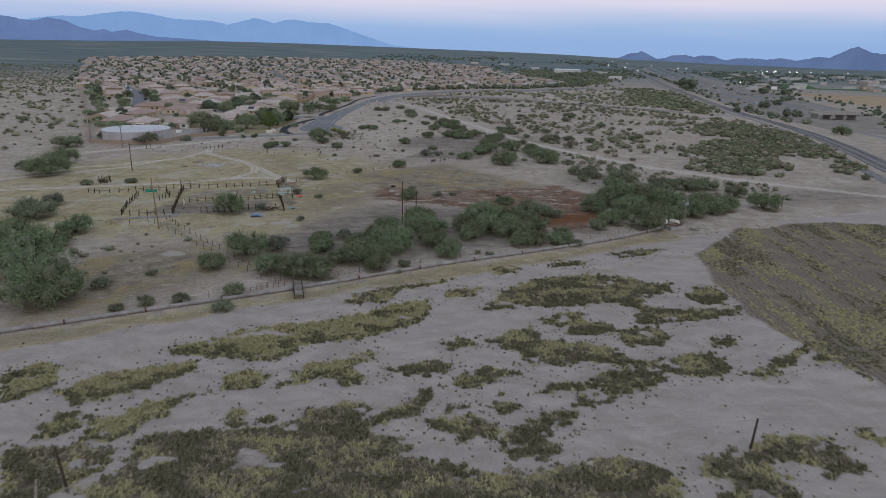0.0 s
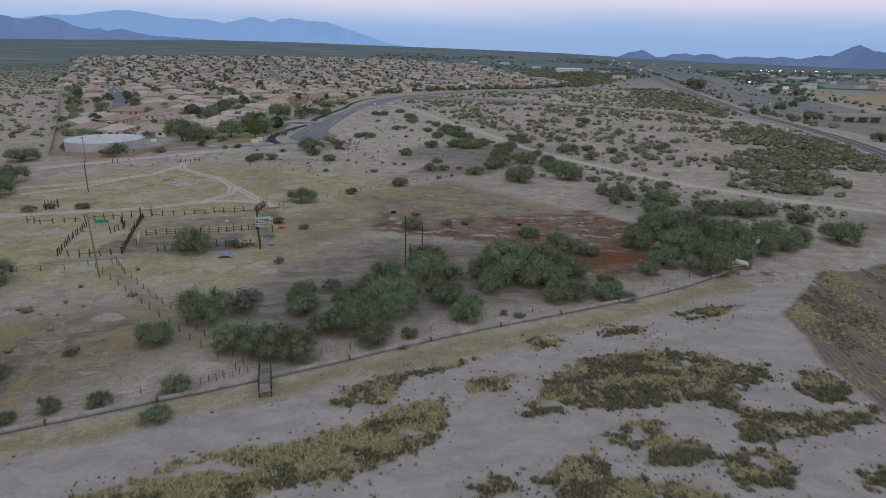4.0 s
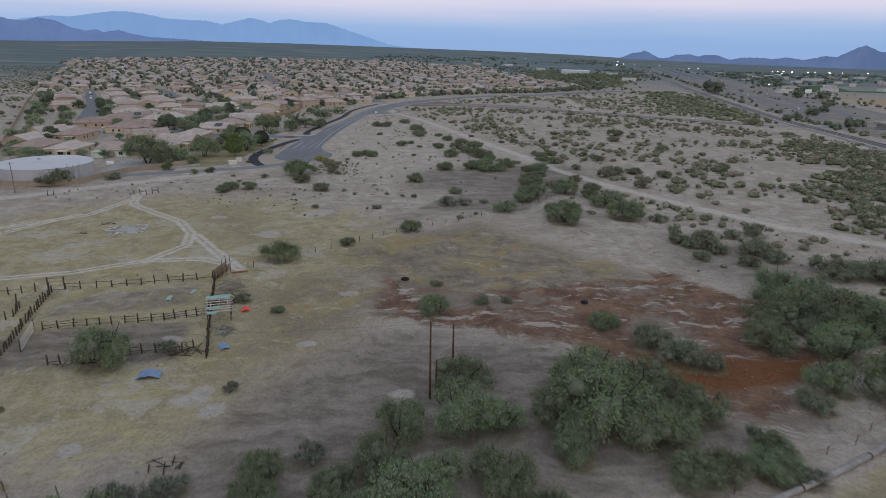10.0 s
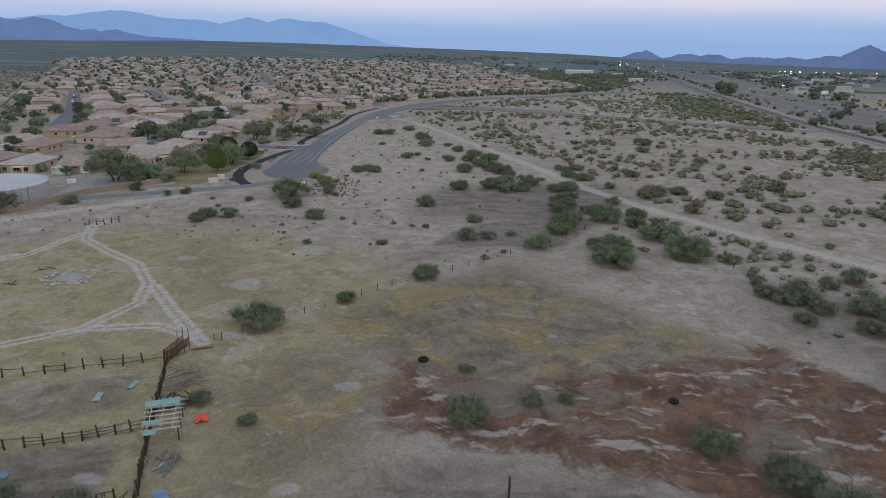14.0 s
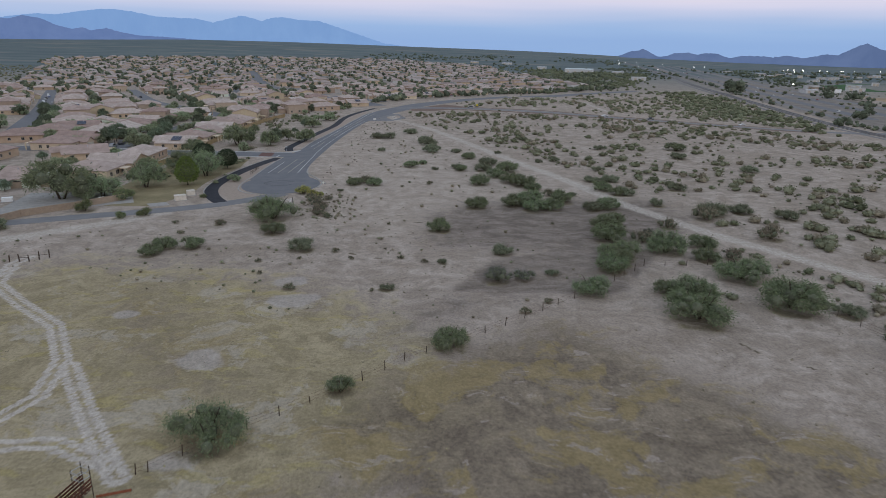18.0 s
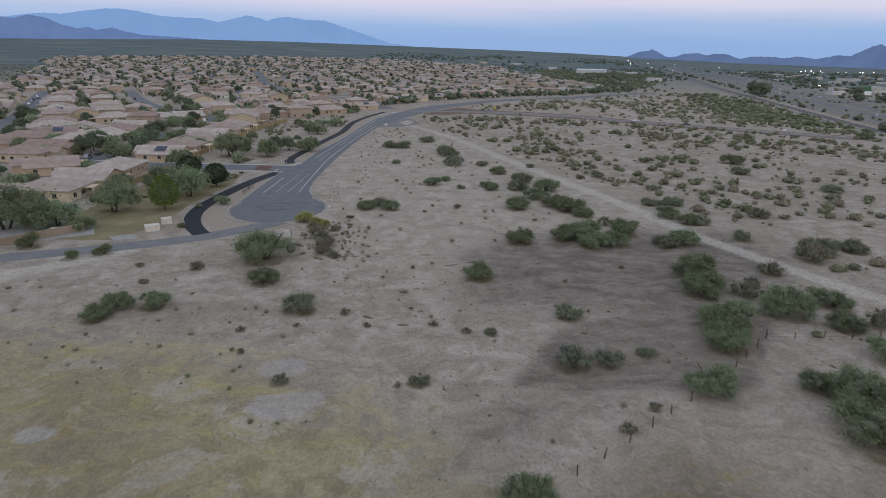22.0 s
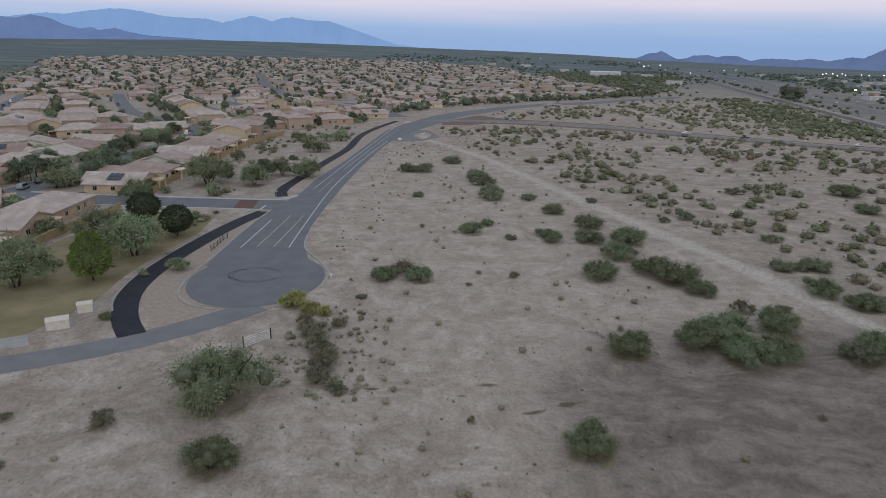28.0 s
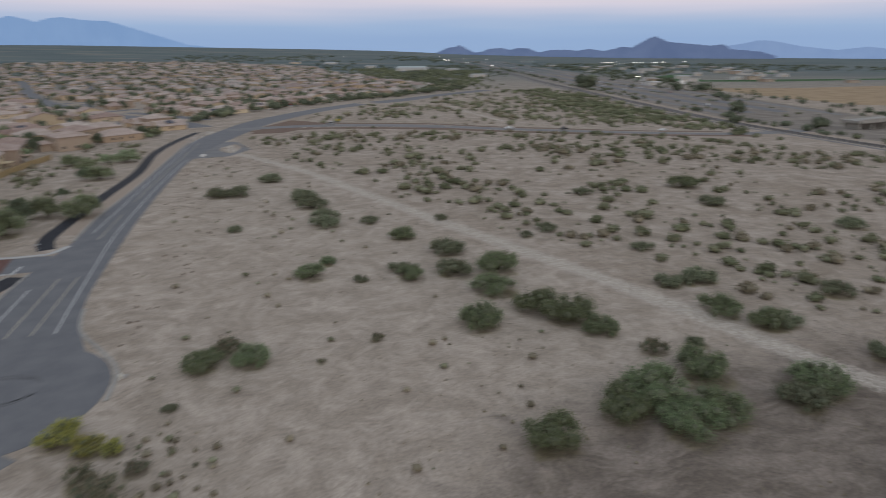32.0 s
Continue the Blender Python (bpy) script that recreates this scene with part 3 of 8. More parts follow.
PLANTS.append(("creosote", [(24.3, 186.7, 5.1), (15.1, 168.2, 3.1), (63.4, 237.7, 5.4), (54.9, 242.0, 4.6), (73.2, 220.9, 5.8), (82.6, 219.4, 5.9), (90.2, 221.4, 5.3)]))
PLANTS.append(("mesquite", [(43.6, 186.0, 4.6), (70.4, 183.0, 5.4), (64.0, 176.5, 4.4), (78.0, 195.0, 4.8), (84.0, 190.5, 4.2), (61.0, 207.0, 5.0)]))
PLANTS.append(("gray", [(-38.8, 148.2, 3.0), (-24.8, 154.0, 2.7), (-38.9, 169.5, 1.8)]))
PLANTS.append(("mesquite", [(20.5, 315.3, 3.6), (6.0, 342.2, 5.5), (10.4, 337.4, 4.7), (-0.3, 381.4, 5.1), (25.8, 271.5, 4.9), (39.3, 282.7, 5.6), (14.8, 286.7, 4.3), (36.8, 294.0, 3.3)]))
PLANTS.append(("creosote", [(-13.0, 395.9, 3.2), (-23.8, 431.6, 4.7), (-26.0, 457.7, 4.7), (41.9, 343.2, 3.0), (36.8, 356.4, 3.1), (54.7, 363.7, 3.4), (53.5, 333.2, 5.8), (62.4, 335.4, 4.5), (71.6, 329.1, 3.7), (76.3, 423.8, 5.5), (92.1, 396.0, 4.6), (30.1, 375.3, 3.0), (36.9, 375.9, 3.4)]))
PLANTS.append(("brown", [(27.0, 307.2, 2.9), (37.0, 319.3, 2.6), (49.7, 328.2, 4.2), (42.3, 295.2, 2.8), (58.7, 310.5, 3.9)]))
PLANTS.append(("brown", [(-52.8, 336.5, 2.8), (-51.1, 331.6, 2.5), (-51.7, 327.0, 2.2)]))
PLANTS.append(("creosote", [(-48.5, 324.8, 1.4)]))
PLANTS.append(("paloverde", [(-125.6, 341.3, 7.5), (-115.9, 344.6, 5.1)]))
PLANTS.append(("shrub", [(-112.3, 328.8, 3.6), (-108.4, 342.0, 3.8), (-100.1, 321.4, 2.2), (-95.0, 324.7, 2.6)]))
PLANTS.append(("brown", [(-80.1, 308.7, 1.2)]))
# pale tracks that wheels have worn
TRACKS = [
    ([(-104, 290), (-104.8, 285.7), (-100.7, 274.7), (-90.6, 265.4), (-80.2, 257), (-72.9, 245.7), (-70.4, 235.7), (-74.6, 224.1), (-86.9, 215.5), (-115, 206), (-150, 196)], 1.5),
    ([(-71, 244), (-62.2, 231.5), (-53, 219.7)], 1.4), ([(-74.6, 224.1), (-63.2, 225.9), (-55, 222)], 1.4),
    ([(-103, 283), (-107, 262), (-125, 245), (-150, 232)], 1.6), ([(-150, 215), (-120, 240), (-110, 262)], 1.2),
    ([(-150, 272), (-133.7, 286.9), (-118.2, 301), (-100.1, 317.4), (-92, 327)], 4.5),
    ([(-60, 640), (-46, 551.6), (-22, 500), (3, 428), (21, 380), (33, 342), (46, 314), (62, 288), (80, 263), (105, 240), (160, 205)], 4.0),
    ([(132, 868), (120, 780), (112, 700), (108, 640)], 3.5),
]
STREAM = [(-90, 72), (-65.5, 86.5), (-52.5, 94.3), (-37.3, 102.8), (-19.5, 112.5), (1.6, 122), (26.5, 135.8), (61.5, 155.6), (100, 176), (160, 205)]
PIPE_LINE = [(-100, 82), (-71.9, 96.3), (-49, 108), (-28.9, 118.3), (-1.5, 134), (21.4, 145.5), (41, 156), (55.2, 166), (59.6, 169.9)]
FIELD = [(60, 146), (56, 127), (55.8, 109.4), (59.1, 98), (63.5, 83.4), (80, 60), (140, 50), (160, 172), (108, 178), (79, 170)]
RUST = [(-24, 198), (-6.5, 190), (9, 186), (22, 168), (34, 162), (46, 175), (52, 205), (38, 222), (12, 214), (-5, 208), (-22, 217)]
RUST_DEEP = [(17.1, 180.8), (22.0, 171.5), (29.3, 167.9), (39.1, 170.5), (50.2, 177.4), (50.6, 186.0), (38.5, 183.5), (27.8, 183.7)]
PASTURE = [(-150, 150), (-110, 140), (-75, 150), (-40, 150), (-22, 185), (-26, 215), (-10, 232), (-30, 268), (-60, 285), (-95, 290), (-150, 240)]
MOTTLED = [(-30, 196), (-24, 212), (-38, 229), (-22, 247), (0, 262), (12, 247), (32, 224), (46, 205), (20, 200), (0, 198), (-16, 196)]
GREY_SOIL = [(-50, 136), (-25, 128), (0, 142), (24, 152), (44, 164), (40, 175), (20, 184), (-6, 192), (-24, 190), (-38, 172)]
PALE_SPOTS = [(-40.5, 164.0, 2.7), (-52.9, 155.2, 2.0), (-31.3, 184.9, 1.8), (-16.1, 168.7, 1.9), (13.0, 202.2, 5.8), (-53.0, 185.4, 1.9), (-27.6, 206.2, 1.9), (-96.6, 233.6, 2.3), (-42.4, 168.7, 1.9), (-43.7, 166.5, 2.6), (-62.0, 139.2, 3.7), (-48.3, 221.9, 2.5), (-53.8, 245.3, 3.5), (-45.0, 269.1, 3.7), (-71.7, 261.2, 2.6), (-48.3, 277.6, 2.9), (-89.5, 247.4, 3.7)]
LOW_PASTURE = [(-92, 106), (-76, 144), (-54, 152), (-38, 130), (-52, 110), (-70, 98)]
EAST_PASTURE = [(-30, 240), (-6, 260), (12, 275), (0, 286), (-28, 276), (-40, 255)]
BANK_SOIL = [(86, 184), (150, 196), (178, 262), (140, 236), (100, 226)]
TRODDEN = [(-60, 172), (-44, 164), (-20, 184), (-12, 206), (-26, 230), (-44, 222), (-54, 208), (-48, 190)]
WASH_SOIL = [(30, 226), (50, 204), (72, 200), (88, 224), (62, 258), (40, 262)]
BROWN_GRASS = [(-93, 284), (-67, 286), (-48, 262), (-37, 248), (-30, 228), (-62, 226), (-80, 250)]
BROWN_SOIL = [(-24, 300), (14, 294), (48, 318), (46, 352), (18, 352), (-14, 344), (-26, 330)]
PENS = [([(-20.5, 270.7), (13.7, 271.7), (32.6, 301.2), (14.0, 307.7), (-10.3, 293.1)], 0.66), ([(-82, 187), (-52, 194), (-49, 177), (-62, 174), (-84, 172)], 0.8), ([(-82, 204), (-57, 212), (-53, 198), (-80, 190)], 0.6), ([(-73.6, 168), (-60.8, 152.4), (-44, 134.5), (-33, 123), (-33.5, 121), (-40.9, 127.7), (-58.1, 145.4), (-69.5, 157.2), (-76, 164)], 0.75)]
DAMP = [(-15, 205), (-2, 212), (4, 222), (-6, 226), (-14, 218)]
SAND_FLAT = [(-60, 345), (-70, 440), (-60, 535), (-25, 495), (0, 430), (30, 360), (50, 310), (0, 300), (-58, 318)]


GULLIES = [[(-54.5, 341), (-51, 331), (-48.6, 326)], [(-50.6, 326.8), (-45.8, 325.6), (-37.5, 326), (-32.5, 327.3), (-24.5, 328.8)], [(-34.7, 324), (-27.6, 326.4), (-16.6, 325.5), (-11.6, 325.7)], [(-30, 320.5), (-21, 322.7), (-11, 325.7)],
           [(25, 284.7), (31.4, 274.4), (40.5, 263.2)], [(26.1, 253.5), (29.8, 248.8), (35.2, 243.6), (41, 235)], [(10, 345), (24, 330), (40, 306)], [(-48, 300), (-30, 292), (-8, 296), (14, 300)]]


FENCE_WEEDS = [[(-73.6, 168), (-60.8, 152.4), (-44, 134.5), (-33, 123)], [(-84, 204.5), (-80.3, 190.4), (-75.2, 174)], [(-45.6, 178.8), (-51.4, 198), (-56.1, 213.6)], [(-75.9, 187.8), (-63.7, 190.9), (-51.2, 195.4)],
               [(-68, 175.8), (-55.9, 180), (-48.7, 182)], [(-94.3, 195.2), (-90.2, 177.8), (-88.1, 171.4)], [(-52, 199), (-51.6, 206)], [(-51.5, 190), (-47, 190)]]


def steps(lo, hi, fine_lo, fine_hi, fine, grow):
    """Grid lines: even in the near stretch, wider and wider beyond it."""
    mid = list(np.arange(fine_lo, fine_hi + fine / 2, fine))
    a, s = [], fine
    while (a or mid)[-1] < hi:
        s *= grow
        a.append((a or mid)[-1] + s)
    b, s = [], fine
    while (b or mid[:1])[-1] > lo:
        s *= grow
        b.append((b or mid[:1])[-1] - s)
    if a:
        a[-1] = hi
    if b:
        b[-1] = lo
    return np.array(b[::-1] + mid + a)


def build_ground():
    xs, ys = steps(-4200, 4200, -114, 62, 0.62, 1.055), steps(-400, 4790, 40, 345, 0.62, 1.035)
    gx, gy = np.meshgrid(xs, ys)
    px, py = gx.ravel(), gy.ravel()
    pz = land(px, py)
    nx, ny = len(xs), len(ys)
    idx = np.arange(nx * ny).reshape(ny, nx)
    quads = np.stack([idx[:-1, :-1], idx[:-1, 1:], idx[1:, 1:], idx[1:, :-1]], -1).reshape(-1, 4)
    # a disc: the land ends at one distance all round, as a horizon does
    far = np.hypot(px + 16, py - 130)
    keep = far[quads].min(1) < 4760
    mesh = bpy.data.meshes.new("ground")
    mesh.from_pydata(np.stack([px, py, pz], 1).tolist(), [], quads[keep].tolist())
    wob = np.array([noise.noise((x * 0.11, y * 0.11, 3.0)) for x, y in zip(px, py)])
    qx, qy = px + 2.0 * wob, py + 2.0 * np.roll(wob, 37)
    track = np.zeros(len(px))
    for line, wide in TRACKS:
        near = along(px, py, line)
        if wide > 2:
            track = np.maximum(track, 0.52 * np.clip(1.35 - near / wide, 0, 1))
        else:
            track = np.maximum(track, np.clip(1.35 - np.abs(near - 0.85) / 0.42, 0, 1))
            track = np.maximum(track, 0.30 * np.clip(1.35 - near / (wide + 0.6), 0, 1))
    bank = [(x, y - 1.5) for x, y in STREAM] + [(400, 205), (400, -380), (-400, -380), (-400, 40)]
    silt = np.maximum(np.clip(1.5 - along(qx, qy, STREAM) / 3.6, 0, 1), in_zone(qx, qy, bank, 3.0))
    weed = np.zeros(len(px))
    dark = np.zeros(len(px))
    bed = np.where((py < 132 + 0.55 * px) & (px > -90) & (px < 95) & (py > 34))[0]
    bx, by = px[bed], py[bed]
    ripple = np.array([0.12 * noise.noise((x * 0.45, y * 0.45, 6.0)) + 0.10 * noise.noise((x * 1.3, y * 1.3, 7.0)) for x, y in zip(bx, by)])
    thick = mat_depth(bx, by) + ripple
    holes = np.array([noise.noise((x * 0.16, y * 0.26, 12.0)) + 0.5 * noise.noise((x * 0.45, y * 0.6, 13.0)) for x, y in zip(bx, by)])
    weed[bed] = np.clip((thick - 0.40) * 4.0, 0, 0.9) * np.clip((0.62 - holes) * 3.0, 0.25, 1)
    dark[bed] = np.clip((mat_depth(bx, by, "db") + ripple - 0.45) * 3.0, 0, 0.75)
    # thin growth on the stream's south bank and round the mats
    thin = 0.52 * np.clip(1.4 - along(qx, qy, [(x + 2.8, y - 6.0) for x, y in STREAM[:8]]) / 3.4, 0, 1)
    thin[bed] = np.maximum(thin[bed], np.clip((thick - 0.10) * 1.4, 0, 0.5))
    weed = np.maximum(weed, thin)
    dark = np.maximum(dark, thin * 0.7)
    for gully in GULLIES:
        near = (np.abs(px - gully[0][0]) < 50) & (np.abs(py - gully[0][1]) < 50)
        broken = np.array([0.5 + 0.9 * noise.noise((x * 0.35, y * 0.5, 17.0)) for x, y in zip(px[near], py[near])])
        dark[near] = np.maximum(dark[near], np.clip(1.1 - along(qx[near], qy[near], gully) / 1.2, 0, 1) * np.clip(broken, 0, 1) * 0.9)
        weed[near] = np.maximum(weed[near], dark[near])
    for line in FENCE_WEEDS:
        near = (np.abs(px - line[0][0]) < 60) & (np.abs(py - line[0][1]) < 60)
        dark[near] = np.maximum(dark[near], np.clip(1.2 - along(qx[near] * 0.3 + px[near] * 0.7, qy[near] * 0.3 + py[near] * 0.7, line) / 1.0, 0, 1) * 0.6)
        weed[near] = np.maximum(weed[near], dark[near])
    # round each plant: dark litter, with the bush's shade put into the ground colour
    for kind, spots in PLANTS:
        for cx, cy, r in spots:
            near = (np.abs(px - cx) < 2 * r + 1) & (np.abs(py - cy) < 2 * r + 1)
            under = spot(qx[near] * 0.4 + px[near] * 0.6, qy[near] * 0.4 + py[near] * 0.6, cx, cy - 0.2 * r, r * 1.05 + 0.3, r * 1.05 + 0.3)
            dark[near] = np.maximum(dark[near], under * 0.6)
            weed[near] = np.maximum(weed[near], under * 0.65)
    field = in_zone(qx, qy, FIELD, 4.0)
    straw = in_zone(qx, qy, PIPE_LINE + [(x, y + 3.0) for x, y in STREAM[7:0:-1]], 3.0)
    grass = np.maximum(in_zone(qx, qy, PASTURE, 25.0), straw * 0.72)
    rust = np.maximum(in_zone(qx, qy, RUST, 6.0) * 0.75, in_zone(qx, qy, RUST_DEEP, 6.0) * 1.3)
    mott = in_zone(qx, qy, MOTTLED, 14.0)
    grey = np.maximum(0.98 * in_zone(qx, qy, GREY_SOIL, 16.0), 0.8 * in_zone(qx, qy, DAMP, 6.0))
    grey = np.maximum(grey, 0.92 * in_zone(qx, qy, BROWN_SOIL, 18.0))
    mott = np.maximum(mott, 0.64 * in_zone(qx, qy, TRODDEN, 12.0))
    mott = np.maximum(mott, np.maximum(0.85 * in_zone(qx, qy, LOW_PASTURE, 14.0), 0.55 * straw))
    grey = np.maximum(grey, np.maximum(0.6 * in_zone(qx, qy, BANK_SOIL, 14.0), 0.55 * in_zone(qx, qy, EAST_PASTURE, 12.0)))
    grey = np.maximum(grey, 0.62 * in_zone(qx, qy, WASH_SOIL, 14.0))
    mott = np.maximum(mott, 0.55 * in_zone(qx, qy, BROWN_GRASS, 14.0))
    for pen, strong in PENS:
        grey = np.maximum(grey, strong * in_zone(qx * 0.3 + px * 0.7, qy * 0.3 + py * 0.7, pen, 3.0))
    flat = in_zone(qx, qy, SAND_FLAT, 20.0)
    pale_patch = np.zeros(len(px))
    for cx, cy, r in PALE_SPOTS:
        near = (np.abs(px - cx) < 3 * r) & (np.abs(py - cy) < 3 * r)
        pale_patch[near] = np.maximum(pale_patch[near], spot(qx[near], qy[near], cx, cy, r, r * 0.8))
    # a paler strip along the stream's line
    pale_patch = np.maximum(pale_patch, np.clip(1.25 - along(qx, qy, STREAM) / 2.4, 0, 0.8))
    # far plain: mask for a haze tone put into the ground colour
    far_haze = smooth((np.hypot(px, py - 100) - 750) / 1100)
    for name, four in (("mask_a", (track, grass, rust, mott)), ("mask_b", (silt, weed, dark, field)), ("mask_c", (grey, flat, far_haze, pale_patch))):
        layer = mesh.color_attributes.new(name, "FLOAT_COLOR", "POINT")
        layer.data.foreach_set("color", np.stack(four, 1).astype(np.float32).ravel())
    mesh.polygons.foreach_set("use_smooth", np.ones(len(mesh.polygons), bool))
    mesh.update()
    return mesh


def ground_material():
    m, nt, b = start("desert_ground", 0.95, 0.1)
    tc = nt.nodes.new("ShaderNodeTexCoord").outputs["Object"]

    def mask(name):
        a = nt.nodes.new("ShaderNodeAttribute")
        a.attribute_name = name
        s = nt.nodes.new("ShaderNodeSeparateColor")
        nt.links.new(a.outputs["Color"], s.inputs[0])
        return s.outputs[0], s.outputs[1], s.outputs[2], a.outputs["Alpha"]

    track, grass, rust, mott = mask("mask_a")
    silt, weed, dark, field = mask("mask_b")
    grey, flat, far_haze, pale_patch = mask("mask_c")
    bend = node(nt, "ShaderNodeTexNoise", Scale=0.09, Detail=3.0)
    nt.links.new(tc, bend.inputs["Vector"])
    push = nt.nodes.new("ShaderNodeVectorMath")
    push.operation = "MULTIPLY_ADD"
    push.inputs[1].default_value = (9, 9, 0)
    nt.links.new(bend.outputs["Color"], push.inputs[0])
    nt.links.new(tc, push.inputs[2])
    bent = push.outputs[0]
    n_big, n_mid, n_small = grain(nt, tc, 0.030, 5), grain(nt, bent, 0.20, 6, 0.68), grain(nt, tc, 1.5, 5, 0.72)
    n_fine, n_patch = grain(nt, tc, 6.0, 3, 0.7), grain(nt, bent, 0.075, 6, 0.72)
    flow = nt.nodes.new("ShaderNodeMapping")
    flow.inputs["Rotation"].default_value = (0, 0, radians(-24))
    flow.inputs["Scale"].default_value = (0.13, 0.30, 0.3)
    nt.links.new(bent, flow.inputs[0])
    n_flow = grain(nt, flow.outputs[0], 1.0, 8, 0.70)

    def cut(v, n, lo, hi, k=1.1):
        """A mask with an edge that noise breaks up."""
        return ranged(nt, sums(nt, "ADD", v, sums(nt, "MULTIPLY_ADD", n, k, -k / 2)), lo, hi)

    def some(n, lo, hi, most):
        return sums(nt, "MULTIPLY", ranged(nt, n, lo, hi), most)

    sand = mixed(nt, ranged(nt, n_mid, 0.36, 0.66), (0.270, 0.221, 0.177), (0.396, 0.332, 0.277))
    sand = mixed(nt, some(n_patch, 0.50, 0.58, 0.45), sand, (0.235, 0.188, 0.145))
    sand = mixed(nt, some(n_big, 0.45, 0.66, 0.4), sand, (0.255, 0.203, 0.156))
    sand = mixed(nt, some(n_flow, 0.60, 0.66, 0.30), sand, (0.195, 0.157, 0.125))
    sand = mixed(nt, some(n_small, 0.57, 0.70, 0.70), sand, (0.135, 0.110, 0.088))
    bare = mixed(nt, ranged(nt, n_mid, 0.35, 0.65), (0.312, 0.259, 0.210), (0.402, 0.338, 0.280))
    bare = mixed(nt, some(n_flow, 0.58, 0.66, 0.30), bare, (0.255, 0.205, 0.162))
    bare = mixed(nt, some(n_small, 0.60, 0.72, 0.55), bare, (0.170, 0.135, 0.105))
    sand = mixed(nt, sums(nt, "MULTIPLY", cut(flat, n_mid, 0.35, 0.8, 0.7), 0.7), sand, bare)
    meadow = mixed(nt, ranged(nt, n_mid, 0.38, 0.60), (0.238, 0.194, 0.113), (0.322, 0.264, 0.159))
    meadow = mixed(nt, some(n_patch, 0.535, 0.575, 0.7), meadow, (0.365, 0.318, 0.250))
    meadow = mixed(nt, some(n_flow, 0.53, 0.60, 0.5), meadow, (0.330, 0.268, 0.095))
    meadow = mixed(nt, some(n_small, 0.55, 0.70, 0.5), meadow, (0.150, 0.120, 0.070))
    col = mixed(nt, sums(nt, "MULTIPLY", cut(grass, n_mid, 0.40, 0.70, 1.1), 0.9), sand, meadow)
    soil = mixed(nt, ranged(nt, n_flow, 0.38, 0.62), (0.108, 0.086, 0.070), (0.215, 0.176, 0.148))
    soil = mixed(nt, some(n_small, 0.52, 0.68, 0.5), soil, (0.150, 0.125, 0.085))
    col = mixed(nt, sums(nt, "MULTIPLY", cut(grey, n_mid, 0.38, 0.75, 1.0), 0.85), col, soil)
    earth = mixed(nt, ranged(nt, sums(nt, "ADD", sums(nt, "MULTIPLY", n_mid, 0.6), sums(nt, "MULTIPLY", n_small, 0.4)), 0.38, 0.62), (0.116, 0.090, 0.064), (0.232, 0.185, 0.128))
    earth = mixed(nt, some(n_patch, 0.49, 0.55, 0.75), earth, (0.240, 0.180, 0.075))
    earth = mixed(nt, some(n_flow, 0.57, 0.62, 0.80), earth, (0.305, 0.255, 0.210))
    col = mixed(nt, sums(nt, "MULTIPLY", cut(mott, n_mid, 0.38, 0.70, 1.1), 0.85), col, earth)
    col = mixed(nt, sums(nt, "MULTIPLY", cut(pale_patch, n_patch, 0.40, 0.75, 2.4), 0.7), col, mixed(nt, n_small, (0.300, 0.262, 0.232), (0.385, 0.340, 0.305)))
    clay = mixed(nt, ranged(nt, n_mid, 0.35, 0.65), (0.102, 0.058, 0.038), (0.188, 0.113, 0.074))
    clay = mixed(nt, some(n_patch, 0.50, 0.58, 0.8), clay, (0.185, 0.150, 0.118))
    clay = mixed(nt, ranged(nt, n_flow, 0.55, 0.60), clay, (0.310, 0.262, 0.222))
    clay = mixed(nt, ranged(nt, rust, 0.80, 1.05), clay, mixed(nt, n_small, (0.105, 0.045, 0.022), (0.165, 0.072, 0.032)))
    col = mixed(nt, cut(rust, n_patch, 0.34, 0.52, 1.5), col, clay)
    mud = mixed(nt, ranged(nt, n_flow, 0.34, 0.66), (0.276, 0.232, 0.203), (0.350, 0.299, 0.264))
    mud = mixed(nt, some(n_small, 0.62, 0.72, 0.35), mud, (0.165, 0.140, 0.120))
    col = mixed(nt, cut(silt, n_mid, 0.45, 0.58, 0.7), col, mud)
    litter_shade = mixed(nt, ranged(nt, n_small, 0.35, 0.65), (0.190, 0.166, 0.090), (0.290, 0.252, 0.128))
    litter_shade = mixed(nt, cut(dark, n_small, 0.35, 0.7, 0.5), litter_shade, (0.112, 0.088, 0.062))
    col = mixed(nt, cut(weed, n_mid, 0.50, 0.75, 0.8), col, litter_shade)
    rows = nt.nodes.new("ShaderNodeTexWave")
    rows.inputs["Scale"].default_value = 0.32
    rows.inputs["Distortion"].default_value = 7.0
    turned = nt.nodes.new("ShaderNodeMapping")
    turned.inputs["Rotation"].default_value = (0, 0, radians(3))
    nt.links.new(tc, turned.inputs[0])
    nt.links.new(turned.outputs[0], rows.inputs["Vector"])
    tilled = mixed(nt, sums(nt, "MULTIPLY", rows.outputs["Fac"], n_mid), (0.135, 0.106, 0.084), (0.225, 0.182, 0.140))
    tilled = mixed(nt, some(n_mid, 0.50, 0.62, 0.6), tilled, (0.225, 0.180, 0.110))
    col = mixed(nt, cut(field, n_mid, 0.42, 0.60, 0.5), col, tilled)
    worn = mixed(nt, ranged(nt, n_small, 0.3, 0.7), (0.360, 0.312, 0.262), (0.480, 0.425, 0.365))
    col = mixed(nt, sums(nt, "MULTIPLY", cut(track, n_small, 0.26, 0.62, 0.6), 0.95), col, worn)
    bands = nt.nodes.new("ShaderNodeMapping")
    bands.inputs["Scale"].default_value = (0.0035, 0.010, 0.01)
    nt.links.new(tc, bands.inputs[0])
